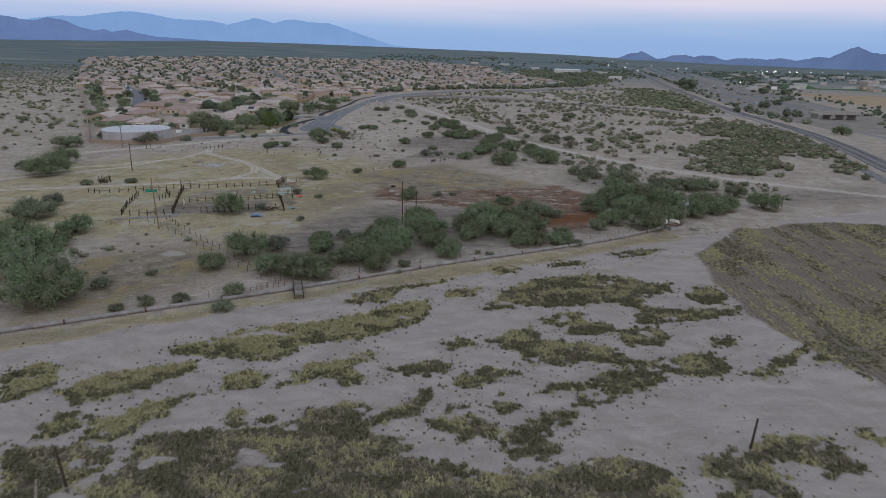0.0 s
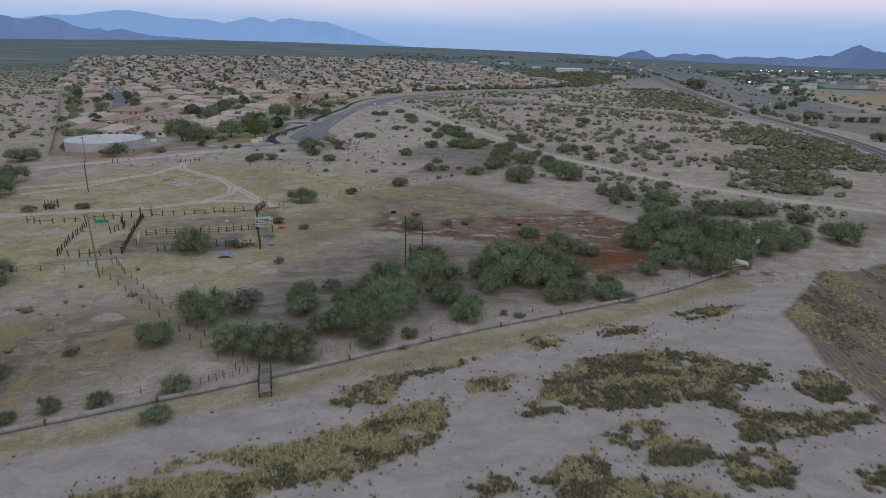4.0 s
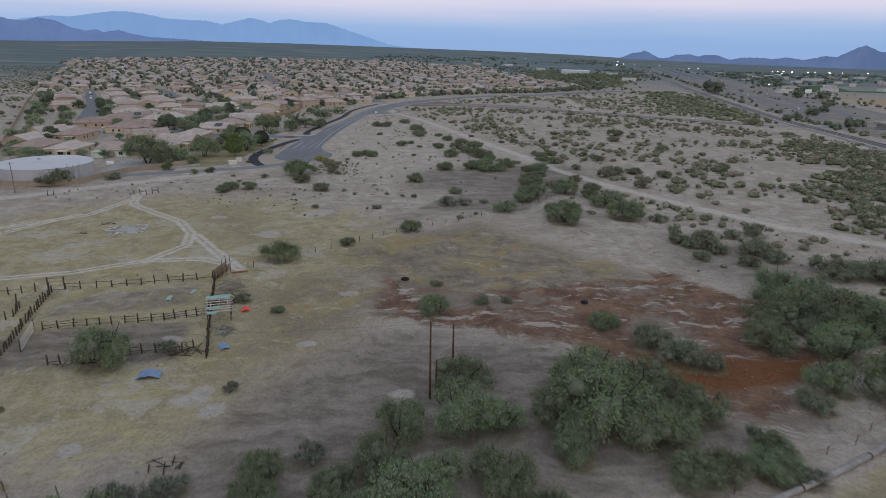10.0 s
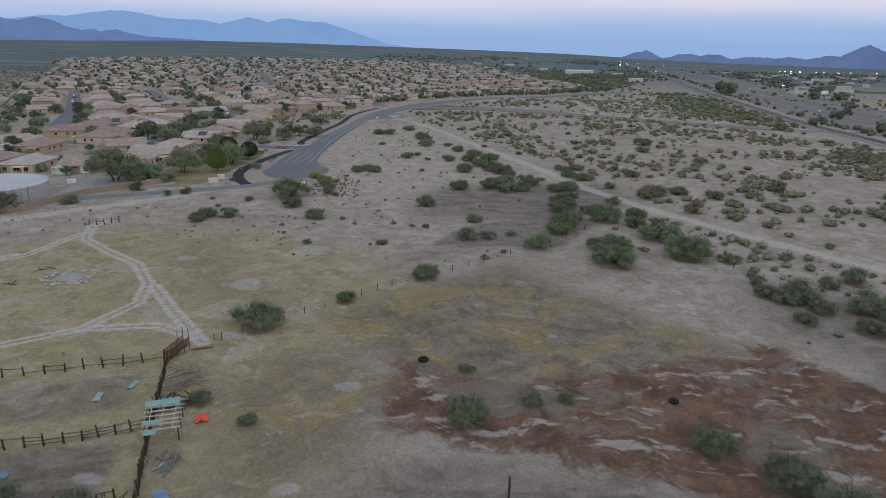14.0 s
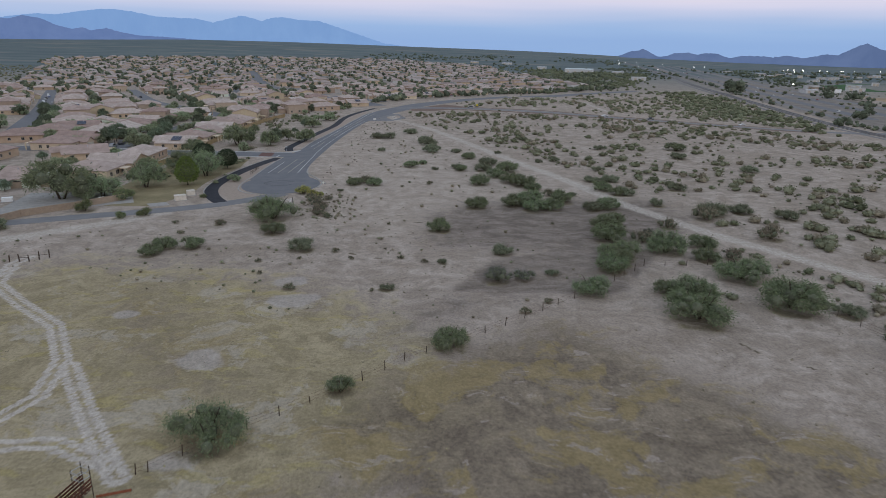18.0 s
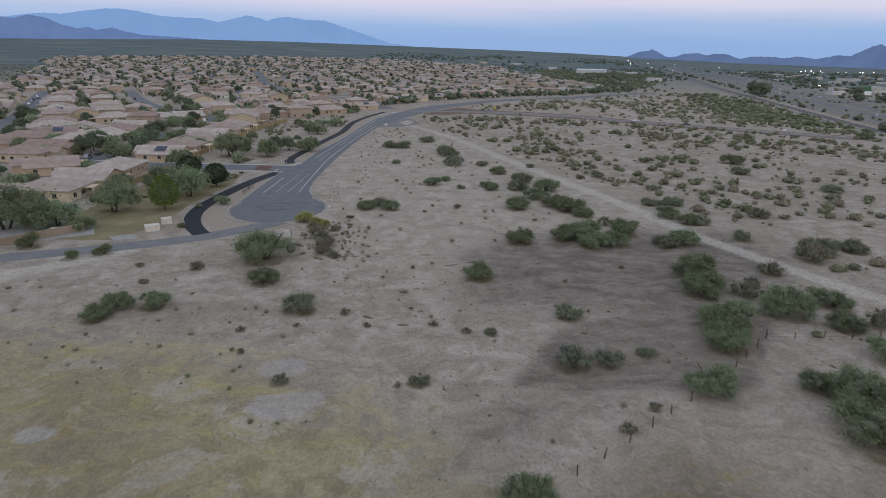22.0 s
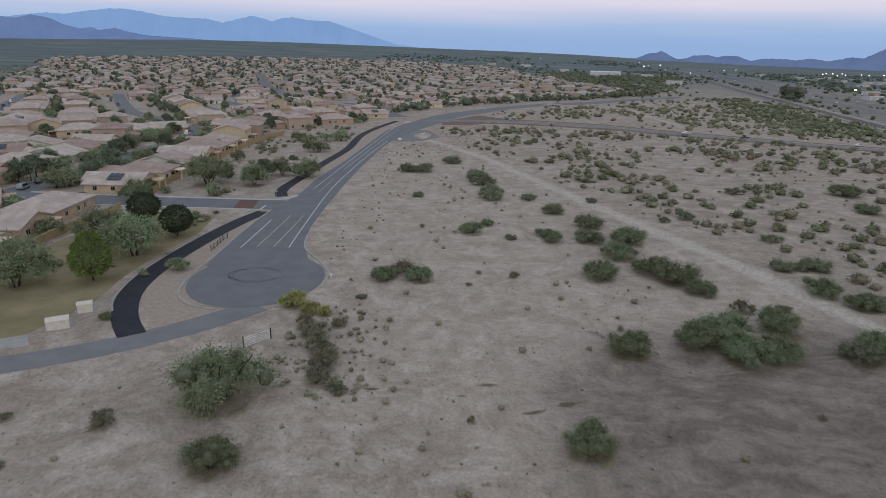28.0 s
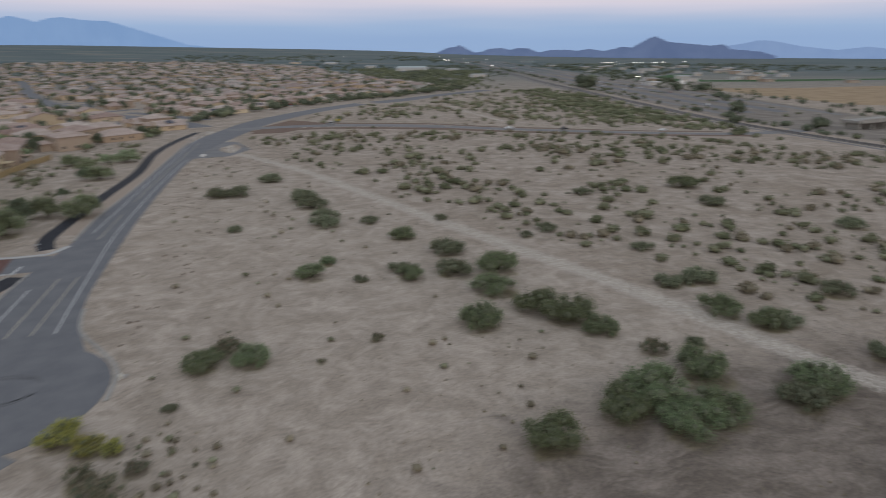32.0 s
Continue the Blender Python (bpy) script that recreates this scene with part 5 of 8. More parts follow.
def crown_mesh(name, mat, leaves, seed, tall=0.85, droop=0.3, leaf=0.10, lobes=9, open_base=0.10, core=True):
    """A crown of unit radius: leaf sprays on a lumpy shell of lobes over cores coloured as inner shade."""
    rnd = random.Random(seed)
    lobe = []
    for i in range(lobes):
        a, d = rnd.uniform(0, 6.283), 0.80 * math.sqrt(rnd.random())
        dome = math.sqrt(1 - d * d)
        lobe.append((Vector((d * math.cos(a), d * math.sin(a), tall * (0.10 + 0.62 * dome * rnd.uniform(0.45, 1.15)))), rnd.uniform(0.13, 0.28)))
    lobe.append((Vector((0, 0, 0.40 * tall)), 0.45))
    verts, faces = [], []
    for i in range(leaves):
        c, r = rnd.choice(lobe)
        d = Vector((rnd.gauss(0, 1), rnd.gauss(0, 1), rnd.gauss(0.25, 0.9))).normalized()
        p = c + d * r * (rnd.uniform(0.55, 1.2) if rnd.random() < 0.85 else rnd.uniform(1.2, 1.65))
        p.z *= 1.0 if p.z > 0 else 0.2
        if p.z < open_base * rnd.random():
            p.z = rnd.uniform(0.02, open_base + 0.05)
        along_leaf = (d + Vector((rnd.gauss(0, 0.5), rnd.gauss(0, 0.5), -droop + rnd.gauss(0, 0.4)))).normalized()
        across = along_leaf.cross(Vector((rnd.gauss(0, 1), rnd.gauss(0, 1), rnd.gauss(0, 1)))).normalized()
        size = leaf * rnd.uniform(0.6, 1.5)
        n = len(verts)
        verts += [p - across * size * 0.30, p + across * size * 0.30, p + along_leaf * size * 2.0 + across * size * 0.12, p + along_leaf * size * 1.5 - across * size * 0.32]
        faces.append((n, n + 1, n + 2, n + 3))
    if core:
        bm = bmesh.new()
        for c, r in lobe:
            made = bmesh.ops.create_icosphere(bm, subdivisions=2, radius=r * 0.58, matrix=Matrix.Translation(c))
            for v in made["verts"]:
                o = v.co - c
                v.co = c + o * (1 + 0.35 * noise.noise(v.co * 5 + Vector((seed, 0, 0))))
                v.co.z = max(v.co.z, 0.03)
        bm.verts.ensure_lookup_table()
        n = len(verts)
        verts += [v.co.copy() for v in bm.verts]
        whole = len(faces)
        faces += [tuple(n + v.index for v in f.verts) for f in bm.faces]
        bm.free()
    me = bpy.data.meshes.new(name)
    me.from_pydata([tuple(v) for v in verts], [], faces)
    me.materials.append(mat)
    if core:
        me.materials.append(INNER_SHADE)
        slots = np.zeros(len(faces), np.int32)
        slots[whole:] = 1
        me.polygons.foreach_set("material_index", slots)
    return me


def round_crown(name, mat, leaves, seed, tall, cone, leaf):
    """A dense clipped crown of unit radius: an egg or a cone of leaves over an inside coloured as shade."""
    rnd = random.Random(seed)
    verts, faces = [], []
    mid = 0.55 * tall

    def shell(d, k):
        lump = 1 + 0.16 * noise.noise(d * 3.2 + Vector((seed, 0, 0))) + 0.08 * noise.noise(d * 8.0)
        wide = (1 - 0.55 * cone * (0.5 + 0.5 * d.z)) * k * lump
        return Vector((d.x * wide, d.y * wide, mid + d.z * 0.5 * tall * k * lump))

    for i in range(leaves):
        d = Vector((rnd.gauss(0, 1), rnd.gauss(0, 1), rnd.gauss(0, 1))).normalized()
        p = shell(d, rnd.uniform(0.86, 1.06))
        a = (d + Vector((rnd.gauss(0, 0.7), rnd.gauss(0, 0.7), rnd.gauss(0, 0.6)))).normalized()
        b = a.cross(Vector((rnd.gauss(0, 1), rnd.gauss(0, 1), rnd.gauss(0, 1)))).normalized()
        size = leaf * rnd.uniform(0.6, 1.4)
        n = len(verts)
        verts += [p - b * size * 0.5, p + b * size * 0.5, p + a * size * 1.6]
        faces.append((n, n + 1, n + 2))
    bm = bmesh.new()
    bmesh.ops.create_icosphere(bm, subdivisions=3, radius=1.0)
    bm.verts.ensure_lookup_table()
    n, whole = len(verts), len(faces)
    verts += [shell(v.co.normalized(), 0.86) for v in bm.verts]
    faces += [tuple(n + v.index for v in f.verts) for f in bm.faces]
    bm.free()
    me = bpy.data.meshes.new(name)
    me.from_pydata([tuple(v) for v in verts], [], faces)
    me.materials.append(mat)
    me.materials.append(INNER_SHADE)
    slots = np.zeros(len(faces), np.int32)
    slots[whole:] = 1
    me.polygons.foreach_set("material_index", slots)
    return me


def trunk_mesh(seed, stems, height, thick):
    rnd = random.Random(seed)
    bm = bmesh.new()
    for i in range(stems):
        a = 6.283 * (i + rnd.random() * 0.6) / stems
        lean = rnd.uniform(0.15, 0.45) if stems > 1 else 0.05
        p = Vector((0.05 * math.cos(a) * (stems > 1), 0.05 * math.sin(a) * (stems > 1), -0.05))
        r = thick
        for k in range(3):
            q = p + Vector((lean * math.cos(a) * height / 2, lean * math.sin(a) * height / 2, height / 2.6)) + Vector((rnd.gauss(0, 0.03), rnd.gauss(0, 0.03), 0))
            rod(bm, p, q, r, r * 0.65, 6)
            if k:
                b = rnd.uniform(0, 6.283)
                rod(bm, p, p + Vector((0.3 * math.cos(b), 0.3 * math.sin(b), 0.2)), r * 0.5, r * 0.2, 5)
            p, r = q, r * 0.65
    return flat_mesh("trunk", bm, BARK)


KINDS = {  # leaves, height, droop, leaf size, lobes, stems, trunk, label, category
    "mesquite": (9000, 0.95, 0.45, 0.023, 30, 4, 0.035, "rounded green mesquite tree on bare desert soil", "tree"),
    "creosote": (6000, 0.80, -0.1, 0.024, 28, 5, 0.02, "olive-green creosote bush on bare desert soil", "bush"),
    "gray": (3600, 0.85, -0.1, 0.024, 22, 5, 0.02, "half-bare grey desert bush", "bush"),
    "yellow": (3000, 0.90, 0.0, 0.042, 20, 5, 0.02, "yellow-green bush beside the turning circle", "bush"),
    "brown": (1600, 0.75, -0.2, 0.036, 18, 6, 0.02, "dry brown bush with bare twigs", "bush"),
    "roundtree": (5000, 1.45, 0.0, 0.06, 22, 1, 0.05, "clipped dark green round tree with a bare trunk", "tree"),
    "ash": (5000, 1.75, 0.1, 0.06, 24, 1, 0.05, "bright green broadleaf tree on a dry lawn", "tree"),
    "paloverde": (7000, 1.15, 0.3, 0.026, 22, 3, 0.035, "airy grey-green palo verde tree", "tree"),
    "garden": (2200, 1.25, 0.1, 0.068, 20, 2, 0.05, "green rounded garden tree among the houses", "tree"),
    "paloverde_garden": (2200, 1.2, 0.3, 0.06, 20, 3, 0.04, "grey-green feathery garden tree among the houses", "tree"),
    "shade": (2200, 1.4, 0.0, 0.07, 18, 1, 0.06, "dark green shade tree among the houses", "tree"),
    "shrub": (3000, 0.90, 0.0, 0.042, 20, 4, 0.025, "green garden shrub beside a path", "shrub"),
}
PROTOS = {}
for k, (leaves, tall, droop, leaf, lobes, stems, thick, label, cat) in KINDS.items():
    made = []
    for v in range(4 if k in ("mesquite", "creosote") else 2):
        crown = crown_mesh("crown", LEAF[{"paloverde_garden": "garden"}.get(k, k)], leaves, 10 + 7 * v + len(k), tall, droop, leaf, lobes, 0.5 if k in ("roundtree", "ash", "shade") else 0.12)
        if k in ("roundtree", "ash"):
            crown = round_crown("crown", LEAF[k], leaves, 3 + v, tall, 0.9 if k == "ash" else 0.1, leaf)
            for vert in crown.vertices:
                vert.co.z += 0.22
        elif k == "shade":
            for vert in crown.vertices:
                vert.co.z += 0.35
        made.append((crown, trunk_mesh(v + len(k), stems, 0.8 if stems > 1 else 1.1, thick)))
    PROTOS[k] = made


def plant(kind, x, y, r, rnd):
    crown, trunk = rnd.choice(PROTOS[kind])
    label, cat = KINDS[kind][7:]
    name = {"tree": {"roundtree": "round_tree", "paloverde_garden": "garden_tree"}.get(kind, kind + "_tree"), "bush": kind + "_bush", "shrub": "garden_shrub"}[cat]
    ob = thing(name, label, cat, x, y, rnd.uniform(0, 360), group=cat + " plants")
    s = r * rnd.uniform(0.78, 0.92) * (1.6 if kind == "paloverde" and x < -84 and y < 412 else 1.35 if kind == "paloverde" else 1.12 if kind in ("roundtree", "ash") else 1.22 if kind == "mesquite" and r > 2.4 and y < 200 else (0.98 if r > 4.4 and y > 325 else 1.22 if r > 2.4 else 1.08) if y > 200 and x > -84 else 1.0)
    ob.matrix_basis = ob.matrix_basis @ Matrix.Diagonal((s, s * rnd.uniform(0.80, 1.08), s * rnd.uniform(0.85, 1.15) * ((0.78 if y > 325 else 0.9) if y > 200 and kind in ("mesquite", "creosote", "gray") else 1.0), 1))
    for nm, me in (("trunk", trunk), ("crown", crown)):
        c = new(nm, me)
        c.parent = ob
    return ob


rnd = random.Random(5)
SINGLE = []
for kind, spots in PLANTS:
    for x, y, r in spots:
        plant(kind, x, y, r, rnd)
        SINGLE.append((x, y, r))


def clump(rnd, verts, faces, x, y, z, r, h, blades):
    """One low plant as a tuft of bent leaves over a small mound."""
    n = len(verts)
    k = 5
    for i in range(k):
        a = 6.283 * i / k + rnd.random()
        verts.append((x + r * 0.75 * math.cos(a), y + r * 0.75 * math.sin(a), z - 0.02))
    verts.append((x + rnd.gauss(0, r * 0.15), y + rnd.gauss(0, r * 0.15), z + h * 0.75))
    for i in range(k):
        faces.append((n + i, n + (i + 1) % k, n + k))
    for i in range(blades):
        a, d = rnd.uniform(0, 6.283), rnd.uniform(0.1, 0.9) * r
        bx, by, bz = x + d * math.cos(a), y + d * math.sin(a), z + h * (1 - d / r) * rnd.uniform(0.3, 0.9)
        w, l = r * rnd.uniform(0.13, 0.25), r * rnd.uniform(0.35, 0.7)
        a += rnd.gauss(0, 0.7)
        up = rnd.uniform(0.2, 0.9)
        n = len(verts)
        verts += [(bx - w * math.sin(a), by + w * math.cos(a), bz), (bx + w * math.sin(a), by - w * math.cos(a), bz),
                  (bx + l * math.cos(a), by + l * math.sin(a), bz + l * up)]
        faces.append((n, n + 1, n + 2))


ICO = []
bm = bmesh.new()
bmesh.ops.create_icosphere(bm, subdivisions=1, radius=1.0)
bm.verts.ensure_lookup_table()
ICO = [v.co.copy() for v in bm.verts], [tuple(v.index for v in f.verts) for f in bm.faces]
bm.free()


def puff(rnd, verts, faces, x, y, z, r, h, leaves):
    """A rounded bush or bough: a lumpy mound with many small leaf sprays standing off it."""
    n = len(verts)
    for c in ICO[0]:
        k = rnd.uniform(0.62, 0.88)
        verts.append((x + c.x * r * k, y + c.y * r * k, z + max(-0.02, (0.42 + 0.55 * c.z * k) * h)))
    faces.extend(tuple(n + i for i in f) for f in ICO[1])
    for i in range(leaves):
        d = Vector((rnd.gauss(0, 1), rnd.gauss(0, 1), rnd.gauss(0.3, 0.8))).normalized()
        k = rnd.uniform(0.70, 1.02)
        p = Vector((x + d.x * r * k, y + d.y * r * k, z + max(0.02, (0.42 + 0.58 * d.z * k) * h)))
        a = (d + Vector((rnd.gauss(0, 0.6), rnd.gauss(0, 0.6), rnd.gauss(0.3, 0.5)))).normalized()
        b = a.cross(Vector((rnd.gauss(0, 1), rnd.gauss(0, 1), rnd.gauss(0, 1)))).normalized()
        s = r * rnd.uniform(0.14, 0.26)
        n = len(verts)
        verts += [tuple(p - b * s * 0.6 - a * s * 0.3), tuple(p + b * s * 0.6 - a * s * 0.3), tuple(p + a * s)]
        faces.append((n, n + 1, n + 2))


def stuff(name, label, category, verts, faces, mat):
    me = bpy.data.meshes.new(name)
    me.from_pydata(verts, [], faces)
    me.materials.append(mat)
    return tagged(new(name, me), label, category, kind="stuff")


# weeds in mats on the silt of the dry river
rnd = random.Random(121)
mats = {"y": ([], []), "d": ([], []), "b": ([], [])}
for kind, poly in MATS:
    xs, ys = [q[0] for q in poly], [q[1] for q in poly]
    many = int((max(xs) - min(xs) + 5) * (max(ys) - min(ys) + 5) * 7.5)
    px = np.array([rnd.uniform(min(xs) - 2.5, max(xs) + 2.5) for i in range(many)])
    py = np.array([rnd.uniform(min(ys) - 2.5, max(ys) + 2.5) for i in range(many)])
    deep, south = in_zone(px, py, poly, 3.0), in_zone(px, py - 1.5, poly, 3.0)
    for x, y, d, e in zip(px, py, deep, south):
        lump = 0.5 * noise.noise((x * 0.55, y * 0.75, 2.0)) + 0.35 * noise.noise((x * 1.6, y * 1.6, 4.0))
        hole = noise.noise((x * 0.16, y * 0.26, 12.0)) + 0.5 * noise.noise((x * 0.45, y * 0.6, 13.0))
        if 0.12 < d < 0.5 and lump > -0.05 and rnd.random() < 0.10:
            r = rnd.uniform(0.12, 0.30)
            clump(rnd, *mats[rnd.choice("ddb")], x, y, 0, r, r * rnd.uniform(0.7, 1.2), 7)
            continue
        if d + 0.55 * lump < 0.55 or d > 0.62 and (lump < -0.14 or hole > 0.34 + 0.2 * rnd.random()):
            continue
        tint = noise.noise((x * 0.22, y * 0.32, 31.0)) + 0.4 * noise.noise((x * 0.8, y * 0.8, 3.0)) + rnd.gauss(0, 0.12)
        # south rims get darker weeds: the mats' shaded side put into leaf colour
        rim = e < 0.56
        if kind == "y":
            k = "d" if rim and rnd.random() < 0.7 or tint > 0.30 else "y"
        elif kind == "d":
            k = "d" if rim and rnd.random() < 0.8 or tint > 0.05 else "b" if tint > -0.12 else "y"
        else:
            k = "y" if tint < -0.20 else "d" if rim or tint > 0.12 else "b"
        r = rnd.uniform(0.28, 0.60)
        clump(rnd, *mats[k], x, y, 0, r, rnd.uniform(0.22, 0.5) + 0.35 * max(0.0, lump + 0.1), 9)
# single small weeds strewn over silt and stream bank
for k in "bddd":
    for i in range(1300):
        x, y = rnd.uniform(-85, 100), rnd.uniform(45, 190)
        edge = along(np.array([x]), np.array([y]), STREAM)[0]
        if edge > 6 and (y > 80 + 0.55 * x or x > 40) or noise.noise((x * 0.12, y * 0.12, 9.0)) < 0.02 or edge < 3.0:
            continue
        r = rnd.uniform(0.10, 0.34)
        clump(rnd, *mats[k], x, y, 0, r, r * 0.9, 7)
for k, label in (("y", "mats of low yellow-green weeds on river silt"), ("d", "mats of dark olive weeds and shade-toned mat rims on river silt"), ("b", "mats of dry brown weeds on river silt")):
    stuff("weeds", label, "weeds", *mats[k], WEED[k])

# rows of weeds on the tilled field
rnd = random.Random(77)
both = {"y": ([], []), "b": ([], []), "d": ([], [])}
for i in range(52000):
    x, y = rnd.uniform(54, 165), rnd.uniform(55, 192)
    if not inside(np.array([x]), np.array([y]), FIELD)[0]:
        continue
    w = noise.noise((x * 0.33, y * 0.045, 6.0)) + 0.6 * noise.noise((x * 0.9, y * 0.10, 16.0)) + 0.5 * noise.noise((x * 0.05, y * 0.05, 26.0))
    if w < rnd.uniform(-0.12, 0.12) + 0.10 * smooth((x - 80) / 30.0):
        continue
    k = "y" if noise.noise((x * 0.16, y * 0.05, 36.0)) + rnd.gauss(0, 0.15) > 0.0 else rnd.choice("ddb")
    r = rnd.uniform(0.25, 0.55)
    clump(rnd, *both[k], x, y, 0, r, r * 0.7, 5)
for k, (verts, faces) in both.items():
    stuff("field_weeds", "weeds in rows on an old tilled field", "weeds", verts, faces, WEED[k])


def free_of_roads(x, y, gap):
    p, q = np.array([x]), np.array([y])
    for line, wide in ROAD_KEEP:
        if along(p, q, line)[0] < wide + gap:
            return False
    return True


ROAD_KEEP = [(MAIN_L, 2), (MAIN_R, 4), ([(a[0] / 2 + b[0] / 2, a[1] / 2 + b[1] / 2) for a, b in zip(MAIN_L, MAIN_R)], 9), (TRACKS[6][0], 4.5), (TRACKS[-1][0], 4.5), (RAIL, 9),
             ([(-52, 640), (0, 648), (35, 634), (91, 604), (165, 592), (320, 640)], 9), (HWY_NEAR, 8), ([(-69, 350), (-69, 376)], 13)]
# tufts of dry grass and small dead weeds over pasture and desert
rnd = random.Random(41)
tufts = {"y": ([], []), "b": ([], [])}
for i in range(16000):
    x, y = rnd.uniform(-125, 100), rnd.uniform(105, 470)
    w = noise.noise((x * 0.07, y * 0.07, 12.0)) + 0.5 * noise.noise((x * 0.3, y * 0.3, 2.0))
    if y < 118 + 0.55 * x or w < rnd.uniform(-0.3, 0.55) or not free_of_roads(x, y, 0.5) or y > 330 and x < -56:
        continue
    grassy = inside(np.array([x]), np.array([y]), PASTURE)[0]
    verts, faces = tufts["y" if grassy and rnd.random() < 0.5 else "b"]
    r = rnd.uniform(0.10, 0.32) * (1.2 if rnd.random() < 0.1 else 0.8)
    clump(rnd, verts, faces, x, y, land_at(x, y), r, r * 0.6, 5)
for k, label in (("y", "tufts of yellow dry grass"), ("b", "small dead weeds and brown tufts")):
    stuff("dry_tufts", label + " on the desert floor", "grass", *tufts[k], WEED[k])

# stones strewn over the slope beside the road
rnd = random.Random(63)
verts, faces = [], []
for i in range(2600):
    x, y = rnd.uniform(-66, 30), rnd.uniform(372, 640)
    if not inside(np.array([x]), np.array([y]), [(-58, 372), (-63, 400), (-63, 500), (-57, 560), (-40, 612), (20, 636), (30, 600), (-20, 560), (-44, 480), (-50, 400)])[0] or noise.noise((x * 0.06, y * 0.05, 4.0)) < rnd.uniform(-0.4, 0.25):
        continue
    r = rnd.uniform(0.10, 0.34)
    n, z = len(verts), land_at(x, y)
    verts.extend((x + c.x * r * rnd.uniform(0.7, 1.2), y + c.y * r * rnd.uniform(0.7, 1.2), z + max(-0.02, 0.3 * r + c.z * r * 0.7)) for c in ICO[0])
    faces.extend(tuple(n + i for i in f) for f in ICO[1])
stuff("stones", "brown stones strewn over the slope beside the road", "stones", verts, faces, surface("stone", (0.13, 0.10, 0.078), (0.24, 0.19, 0.15), 0.4, 0.95, 0.1, 0.3))

# scrub on the plain: small bushes without number
SCRUB = [
    ([(-62.1, 352.1), (-56.9, 353.6), (-50.0, 344.9), (-49.8, 332.9), (-49.1, 324.1), (-45.6, 323.6), (-37.4, 324.6), (-48.1, 322.2), (-51.7, 325.3), (-54.6, 336.1)], 210, 0.16, 0.6, "bbc"),  # outline, count, least and most radius, weights of leaf kinds
    ([(-20, 495), (4, 440), (34, 350), (62, 296), (110, 245), (185, 290), (230, 460), (170, 575), (60, 590), (0, 610), (-40, 600)], 1650, 0.35, 2.0, "ccccccbbmm"),
    ([(100, 262), (140, 238), (176, 268), (184, 305), (204, 385), (200, 450), (165, 420), (128, 325)], 900, 0.9, 2.4, "ccmmbc"),
    ([(-20, 660), (60, 650), (200, 620), (285, 700), (380, 1010), (290, 1085), (165, 985), (60, 830)], 900, 0.9, 3.2, "ccmcb"),
    ([(215, 560), (285, 720), (335, 1080), (300, 1080), (235, 800)], 620, 1.6, 4.0, "mmcm"),
    ([(-58, 380), (-60, 440), (-58, 530), (-30, 495), (0, 425), (25, 370), (45, 312), (0, 312), (-40, 330)], 140, 0.15, 0.7, "bccb"),
    ([(-60, 330), (-95, 320), (-130, 285), (-60, 270), (-20, 260), (30, 295), (-10, 305)], 170, 0.12, 0.5, "bcbc"),
    ([(20, 290), (50, 262), (55, 205), (95, 195), (120, 230), (70, 280), (40, 315)], 200, 0.25, 1.5, "ccmb"),
    ([(-150, 100), (-70, 100), (-60, 150), (-110, 150), (-150, 190)], 120, 0.3, 1.2, "ccb"),
    ([(-165, 280), (-170, 300), (-262, 470), (-430, 770), (-900, 1650), (-1400, 1600), (-600, 500), (-300, 250)], 5200, 0.7, 2.4, "ccmbm"),
    ([(-86, 430), (-88, 470), (-82, 520), (-80, 600), (-100, 600), (-116, 560), (-116, 440), (-100, 428)], 90, 0.4, 1.7, "mccb"),
    ([(-92, 412), (-90, 395), (-92, 352), (-116, 380), (-112, 412)], 26, 0.6, 2.4, "mc"),
    ([(270, 480), (330, 640), (420, 900), (470, 1200), (440, 1200), (350, 850), (260, 520)], 60, 1.8, 4.2, "mm"),
    ([(300, 440), (420, 830), (520, 1250), (760, 1500), (500, 800), (380, 500)], 50, 1.4, 4.0, "mmc"),
    ([(110, 1010), (240, 1140), (460, 1700), (200, 1900), (140, 1300), (90, 1060)], 1700, 2.0, 4.4, "mmm"),
]
rnd = random.Random(31)
heap = {"c": ([], []), "b": ([], []), "m": ([], [])}
for outline, count, low, high, mix in SCRUB:
    xs, ys = [p[0] for p in outline], [p[1] for p in outline]
    done = tries = 0
    while done < count and tries < count * 8:
        tries += 1
        x, y = rnd.uniform(min(xs), max(xs)), rnd.uniform(min(ys), max(ys))
        wide = 22 if y > 620 and x > -60 else 4
        if not inside(np.array([x + rnd.gauss(0, wide)]), np.array([y + rnd.gauss(0, wide)]), outline)[0] or noise.noise((x * 0.03, y * 0.03, 1.0)) < rnd.uniform(-0.5, 0.2):
            continue
        r = (low + (high - low) * rnd.random() ** 1.7) * 1.2
        if not free_of_roads(x, y, r) or any(abs(x - a) < r + b and abs(y - c) < r + b for a, c, b in SINGLE):
            continue
        done += 1
        far = y > 620 or x < -170
        big = r > 0.9
        verts, faces = heap[rnd.choice(mix)]
        for k in range((2 if far else 3) if big else 1):
            a, d = rnd.uniform(0, 6.283), rnd.uniform(0.1, 0.5) * r * big
            s = r * (rnd.uniform(0.6, 0.85) if big else 1)
            puff(rnd, verts, faces, x + d * math.cos(a), y + d * math.sin(a), land_at(x, y), s, s * rnd.uniform(0.9, 1.4), 12 if far else 40 if big else 18)
for k, nm, label in (("c", "creosote", "olive-green creosote scrub over the desert plain"), ("b", "brown", "dry brown scrub over the desert plain"), ("m", "mesquite", "dark green mesquite thickets over the desert plain")):
    stuff("desert_scrub", label, "scrub", *heap[k], MASS[k])


